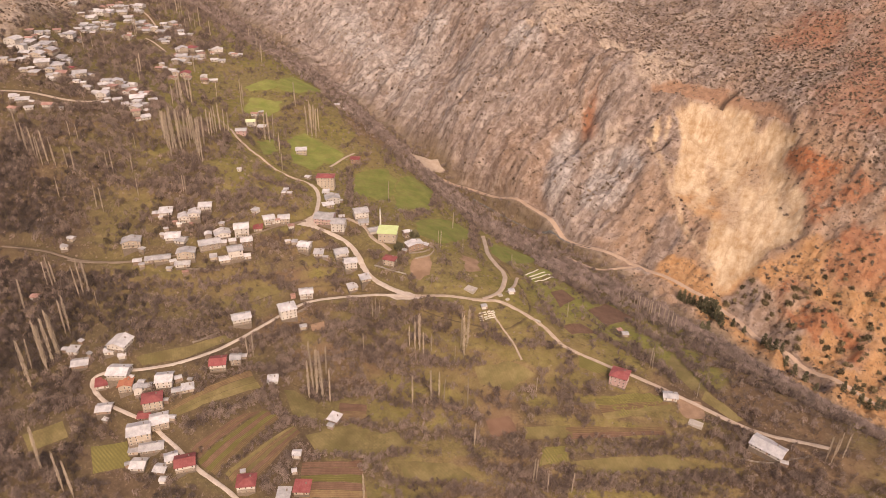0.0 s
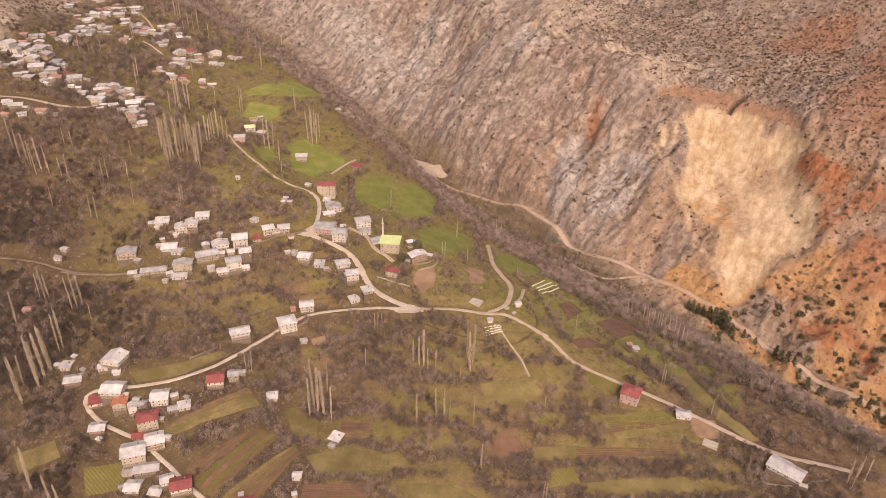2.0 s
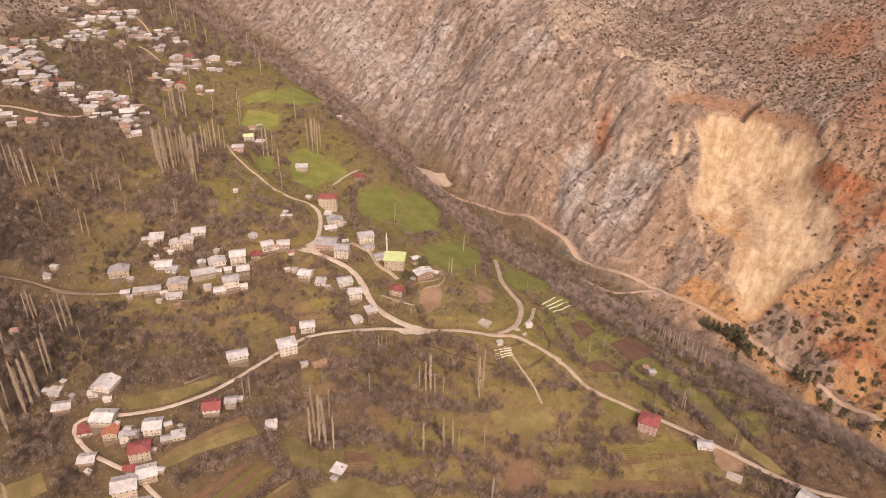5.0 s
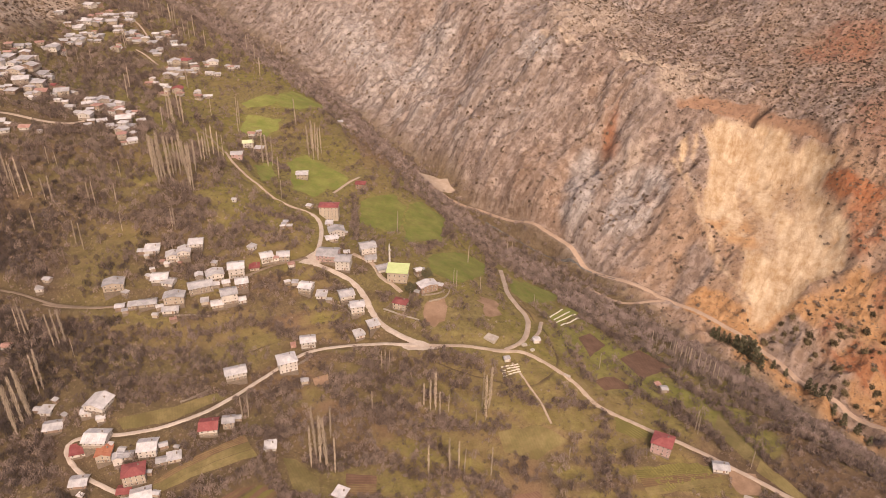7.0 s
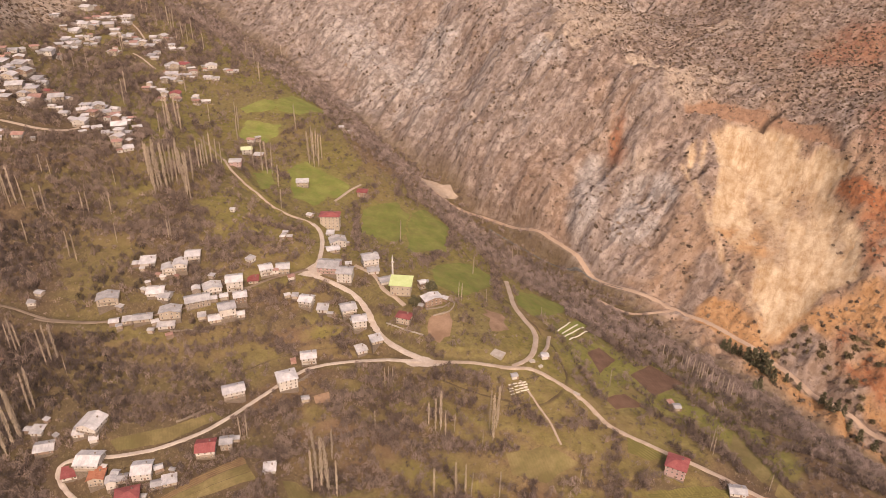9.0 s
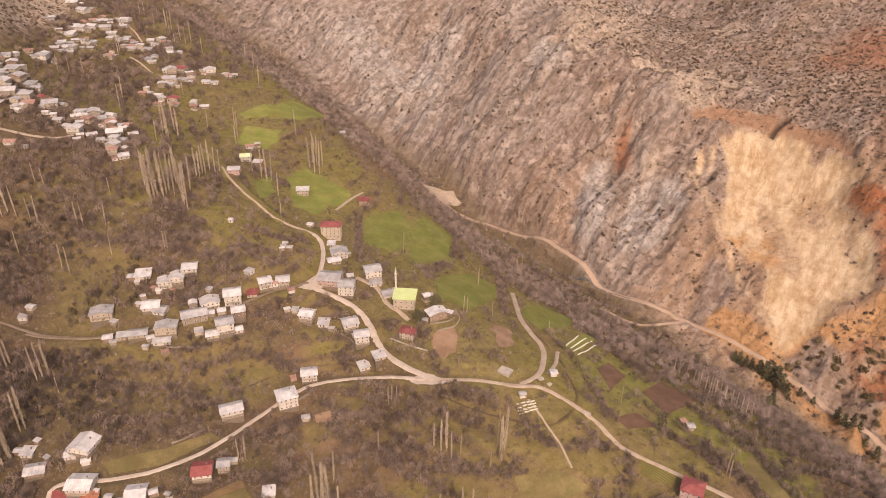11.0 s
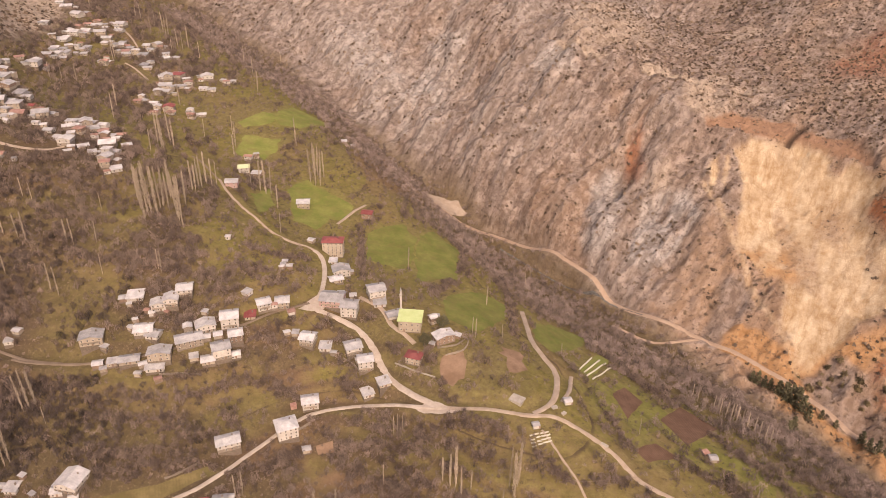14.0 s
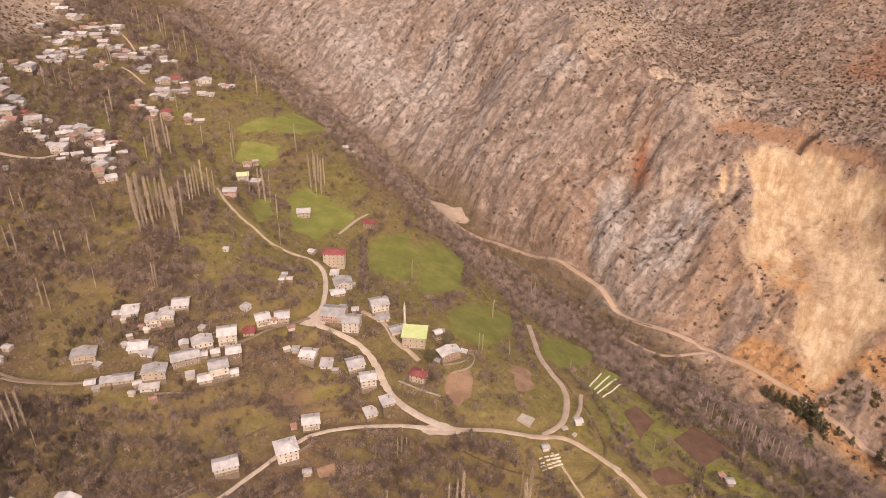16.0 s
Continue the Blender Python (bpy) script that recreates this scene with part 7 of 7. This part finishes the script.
PINES = [pine_kind(k) for k in (2, 9, 15)]
PINE_SPOTS = [(224, 569, 12), (227, 566, 14), (230, 561, 12), (234, 559, 11), (237, 551, 15), (240, 546, 17), (243, 542, 19), (245, 537, 19), (245, 528, 16), (246, 521, 13), (231, 511, 13), (281, 507, 12), (281, 498, 13), (284, 493, 12), (289, 491, 11), (291, 483, 11), (294, 473, 12), (295, 457, 11), (303, 452, 9), (321, 446, 11), (327, 443, 11), (332, 438, 11), (337, 435, 11), (342, 432, 11), (346, 430, 11), (260, 527, 9), (268, 520, 8), (219, 496, 12), (-23, 497, 10), (-34, 479, 9)]


def round_tree(x, y, h):
    """A rounded evergreen: short trunk, lobed crown of many leaf clumps."""
    base = new("evergreen_tree")
    v, f = stem([(0, 0, -0.2), (0.1, 0, 0.3 * h), (0, 0.1, 0.8 * h)], [0.3, 0.2, 0.06], 7)
    part("trunk", mesh_of("trunk", v, f, WOOD), base)

    def spread(r):
        a, e = r.uniform(0, 6.28), math.acos(r.uniform(-0.7, 1))
        q = r.uniform(0.55, 1.0) * (0.85 + 0.2 * math.sin(3 * a + h) * math.sin(2 * e))
        return 0.5 * h * q * math.sin(e) * math.cos(a), 0.5 * h * q * math.sin(e) * math.sin(a), h * (0.52 + 0.48 * q * math.cos(e))

    tri = blades(900, spread, int(h * 7), 0.2, (0.5, 1.0), 0.8)
    part("crown", fast_mesh("crown", tri, np.arange(len(tri)).reshape(-1, 3), PINE), base)
    base.matrix_basis = pose(x, y, float(ground(x, y)) - 0.1)
    TREES.append((x, y, h / 2))
    tagged(base, "rounded dark green evergreen tree near the mosque", "tree")


for x, y, h in PINE_SPOTS:
    if x * OVER[0] + y * OVER[1] < 400:
        round_tree(x, y, h)
PINE_SPOTS = [spot for spot in PINE_SPOTS if spot[0] * OVER[0] + spot[1] * OVER[1] >= 400]
PINE_POSES = []
for i, (x, y, h) in enumerate(PINE_SPOTS):
    wide = h * PICK.uniform(0.9, 1.3)
    m = pose(x, y, float(ground(x, y)) - 0.1, 0, 0, 77 * i) @ Matrix.Diagonal((wide, wide, h, 1))
    TREES.append((x, y, 2.5))
    PINE_POSES.append(m)
for i, m in enumerate(PINE_POSES[3:]):
    copy_thing(PINES[i % 3], m)
for one, m in zip(PINES, PINE_POSES):
    one.matrix_basis = m


def scatter(name, label, category, mat, kinds, spots, sizes, seed, flat=1.0):
    """One object of many small plants, each a turned and scaled copy of one of the kinds."""
    rng = np.random.default_rng(seed)
    verts, tints, total = [], [], 0
    which = rng.integers(0, len(kinds), len(spots))
    turn, tint = rng.uniform(0, 2 * math.pi, len(spots)), rng.uniform(0, 1, len(spots))
    for k, kind in enumerate(kinds):
        sel = np.where(which == k)[0]
        if not len(sel):
            continue
        c, s = np.cos(turn[sel])[:, None], np.sin(turn[sel])[:, None]
        size = sizes[sel][:, None]
        px, py, pz = kind[:, 0][None], kind[:, 1][None], kind[:, 2][None]
        stretch = rng.uniform(0.8, 1.25, len(sel))[:, None]
        out = np.stack([spots[sel, 0][:, None] + size * (px * c - py * s), spots[sel, 1][:, None] + size * (px * s + py * c), spots[sel, 2][:, None] + size * pz * stretch * flat], -1)
        verts.append(out.reshape(-1, 3))
        tints.append(np.repeat(tint[sel], kind.shape[0]))
    verts, tints = np.concatenate(verts), np.concatenate(tints)
    ob = new(name, fast_mesh(name, verts, np.arange(len(verts)).reshape(-1, 3), mat, False, (("tint", tints),)))
    return tagged(ob, label, category, kind="stuff")


def dome(r):
    """Places in a rounded bare crown, denser outwards."""
    a, b = r.uniform(0, 6.28), math.acos(r.uniform(-0.25, 1.0))
    q = r.uniform(0.35, 1.0) ** 0.6
    q *= 0.8 + 0.3 * math.sin(3 * a) * math.sin(2 * b)
    return q * 0.5 * math.sin(b) * math.cos(a), q * 0.5 * math.sin(b) * math.sin(a), 0.42 + q * 0.55 * math.cos(b)


def bare_tree_kind(seed, count, size):
    """Twigs and a few limbs, one unit high, as triangles."""
    rng = np.random.default_rng(seed)
    tri = [blades(count, dome, seed, 0.9, size, 0.17)]
    for k in range(7):
        a, lean = rng.uniform(0, 6.28), rng.uniform(0.15, 0.55)
        tip = np.array([lean * 0.7 * math.cos(a), lean * 0.7 * math.sin(a), rng.uniform(0.55, 0.9)])
        side = np.array([-math.sin(a), math.cos(a), 0]) * 0.022
        tri.append(np.array([(0, 0, -0.03) - side, (0, 0, -0.03) + side, tip]))
    return np.concatenate(tri)


def juniper_kind(seed):
    def clump(r):
        a, b = r.uniform(0, 6.28), math.acos(r.uniform(-0.1, 1))
        q = r.uniform(0.5, 1.0) * (0.8 + 0.25 * math.sin(2 * a + seed))
        return 0.5 * q * math.sin(b) * math.cos(a), 0.5 * q * math.sin(b) * math.sin(a), 0.75 * q * math.cos(b)
    return blades(20, clump, seed, 0.2, (0.45, 0.7), 0.85)


def juniper_big(seed):
    def clump(r):
        a, b = r.uniform(0, 6.28), math.acos(r.uniform(-0.2, 1))
        q = r.uniform(0.45, 1.0) * (0.8 + 0.25 * math.sin(3 * a + seed) * math.sin(2 * b))
        return 0.5 * q * math.sin(b) * math.cos(a), 0.5 * q * math.sin(b) * math.sin(a), 0.1 + 0.75 * q * math.cos(b)
    return blades(150, clump, seed, 0.2, (0.14, 0.26), 0.8)


def spots_where(density, count, seed, clear=0):
    """Random plan places in the core grid, as likely as density, clear of houses and roads."""
    rng = np.random.default_rng(seed)
    i0, j0 = int(np.searchsorted(AXIS_S, S0)), int(np.searchsorted(AXIS_N, N0))
    bald = BRUSHLESS
    for _ in range(clear):
        bald = np.maximum.reduce([bald, np.roll(bald, 1, 0), np.roll(bald, -1, 0), np.roll(bald, 1, 1), np.roll(bald, -1, 1)])
    d = (density * (1 - np.clip(bald, 0, 1)))[i0 : i0 + len(CORE_S), j0 : j0 + len(CORE_N)].copy()
    xs, ys = X[i0 : i0 + len(CORE_S), j0 : j0 + len(CORE_N)], Y[i0 : i0 + len(CORE_S), j0 : j0 + len(CORE_N)]
    for hx, hy, r in HOMES:
        d[(xs - hx) ** 2 + (ys - hy) ** 2 < (0.9 * r + 0.6) ** 2] = 0
    p = d.ravel() / d.sum()
    pick = rng.choice(d.size, count, p=p)
    x = xs.ravel()[pick] + rng.uniform(-1.25, 1.25, count)
    y = ys.ravel()[pick] + rng.uniform(-1.25, 1.25, count)
    return np.stack([x, y, ground(x, y) - 0.05], 1)


rng0 = np.random.default_rng(77)
big_kinds = [bare_tree_kind(k, 62, (0.16, 0.36)) for k in (1, 2, 3, 4)]
low_kinds = [bare_tree_kind(k, 34, (0.22, 0.46)) for k in (5, 6, 7, 8)]
at = spots_where(BRUSH, 11500, 201, 2)
scatter("bare_trees", "leafless brown orchard and thicket trees on the terraces", "trees", SCRUB, big_kinds, at, rng0.uniform(3.2, 7.0, len(at)), 301)
at = spots_where(BRUSH + 0.14 * OPEN * INVIEW * NEAR * (1 - FAR) * (1 - GORGE), 23000, 202, 1)
scatter("scrub", "leafless purplish-brown scrub along terraces and gorge", "bushes", SCRUB, low_kinds, at, rng0.uniform(1.4, 3.4, len(at)), 302, 0.8)
at = spots_where(HEDGE * (0.2 + fractal(GS / 14, GN / 14, 3, 107)) * (1 - FAR), 9000, 206)
scatter("hedge_brush", "leafless brown brush along the field boundaries", "bushes", SCRUB, low_kinds, at, rng0.uniform(1.8, 4.2, len(at)), 306)
PURPLE = material("dark_thicket_twigs", (0.074, 0.057, 0.049), (0.124, 0.097, 0.085), 0.04, 0.98, 0.0, 0.0, 0.5, 0.0, "tint")
DENSE = INVIEW * NEAR * (1 - FAR) * (1 - WILD) * (1 - smooth(25, 165, GN + 60 * (fractal(GS / 60, GN / 60, 3, 109) - 0.5))) * smooth(0.30, 0.5, fractal(GS / 45, GN / 45, 4, 108))
at = spots_where(DENSE, 8500, 207, 3)
scatter("dark_thicket", "dense dark purplish leafless thicket on the upper slope", "bushes", PURPLE, big_kinds, at, rng0.uniform(2.8, 6.0, len(at)), 307)
THICKET = material("pale_alder_twigs", (0.215, 0.165, 0.142), (0.320, 0.252, 0.220), 0.04, 0.98, 0.0, 0.0, 0.5, 0.0, "tint")
at = spots_where(INVIEW * (1 - FAR) * GORGE * (0.3 + fractal(GS / 30, GN / 30, 3, 105)), 7400, 204)
scatter("gorge_thicket", "pale purplish leafless thicket filling the gorge bank", "bushes", THICKET, big_kinds, at, rng0.uniform(3.0, 6.5, len(at)), 304)
BIGJUN = material("olive_juniper_leaves", (0.125, 0.094, 0.050), (0.190, 0.145, 0.084), 0.2, 0.95, 0.0, 0.0, 0.8, 0.0, "tint")
BIGDOTS = FAR * zone([(285, 556), (120, 548), (120, 660), (200, 640), (245, 600)], 6, 10, 21)
at = spots_where(BIGDOTS, 120, 205)
scatter("large_junipers", "rounded olive-green juniper bushes above the gorge road", "bushes", BIGJUN, [juniper_big(k) for k in (11, 12, 13)], at, rng0.uniform(3.5, 8.0, len(at)), 305, 0.8)
DOTS = (FAR * (1 - PALE) * (1 - 0.8 * SCAR) * (1 - 0.35 * GREY) * (1 - 0.8 * BENCH) * (1 - 0.6 * SAND) * (0.5 + smooth(0.42, 0.68, fractal(GS / 45, GN / 45, 4, 111))) * (0.5 + 1.0 * smooth(690, 760, GN)) + 1.0 * WILD) * smooth(60, 140, GS) * (1 - smooth(1180, 1260, GS))
HIGH = smooth(660, 720, GN) * (1 - 0.8 * smooth(620, 700, GS)) * (1 - 0.7 * smooth(0.5, 0.64, fractal(GS / 34, GN / 34, 3, 112)))
at = spots_where(DOTS * INVIEW * (1 - 0.85 * HIGH), 12500, 203)
JUNIPERS = [juniper_kind(k) for k in (1, 2, 3, 4)]
scatter("junipers", "low dark juniper bushes dotted over the rocky mountainside", "bushes", JUNIPER, JUNIPERS, at, 1.8 + 2.6 * rng0.uniform(0, 1, len(at)) ** 1.5, 303, 0.8)
at = spots_where(FAR * INVIEW * HIGH * (1 - PALE) * (1 - 0.9 * BENCH) * (1 - 0.75 * SAND), 11500, 208)
scatter("plateau_junipers", "small dark juniper bushes speckled over the upper plateau", "bushes", JUNIPER, JUNIPERS, at, 1.2 + 1.7 * rng0.uniform(0, 1, len(at)) ** 1.6, 308, 0.8)
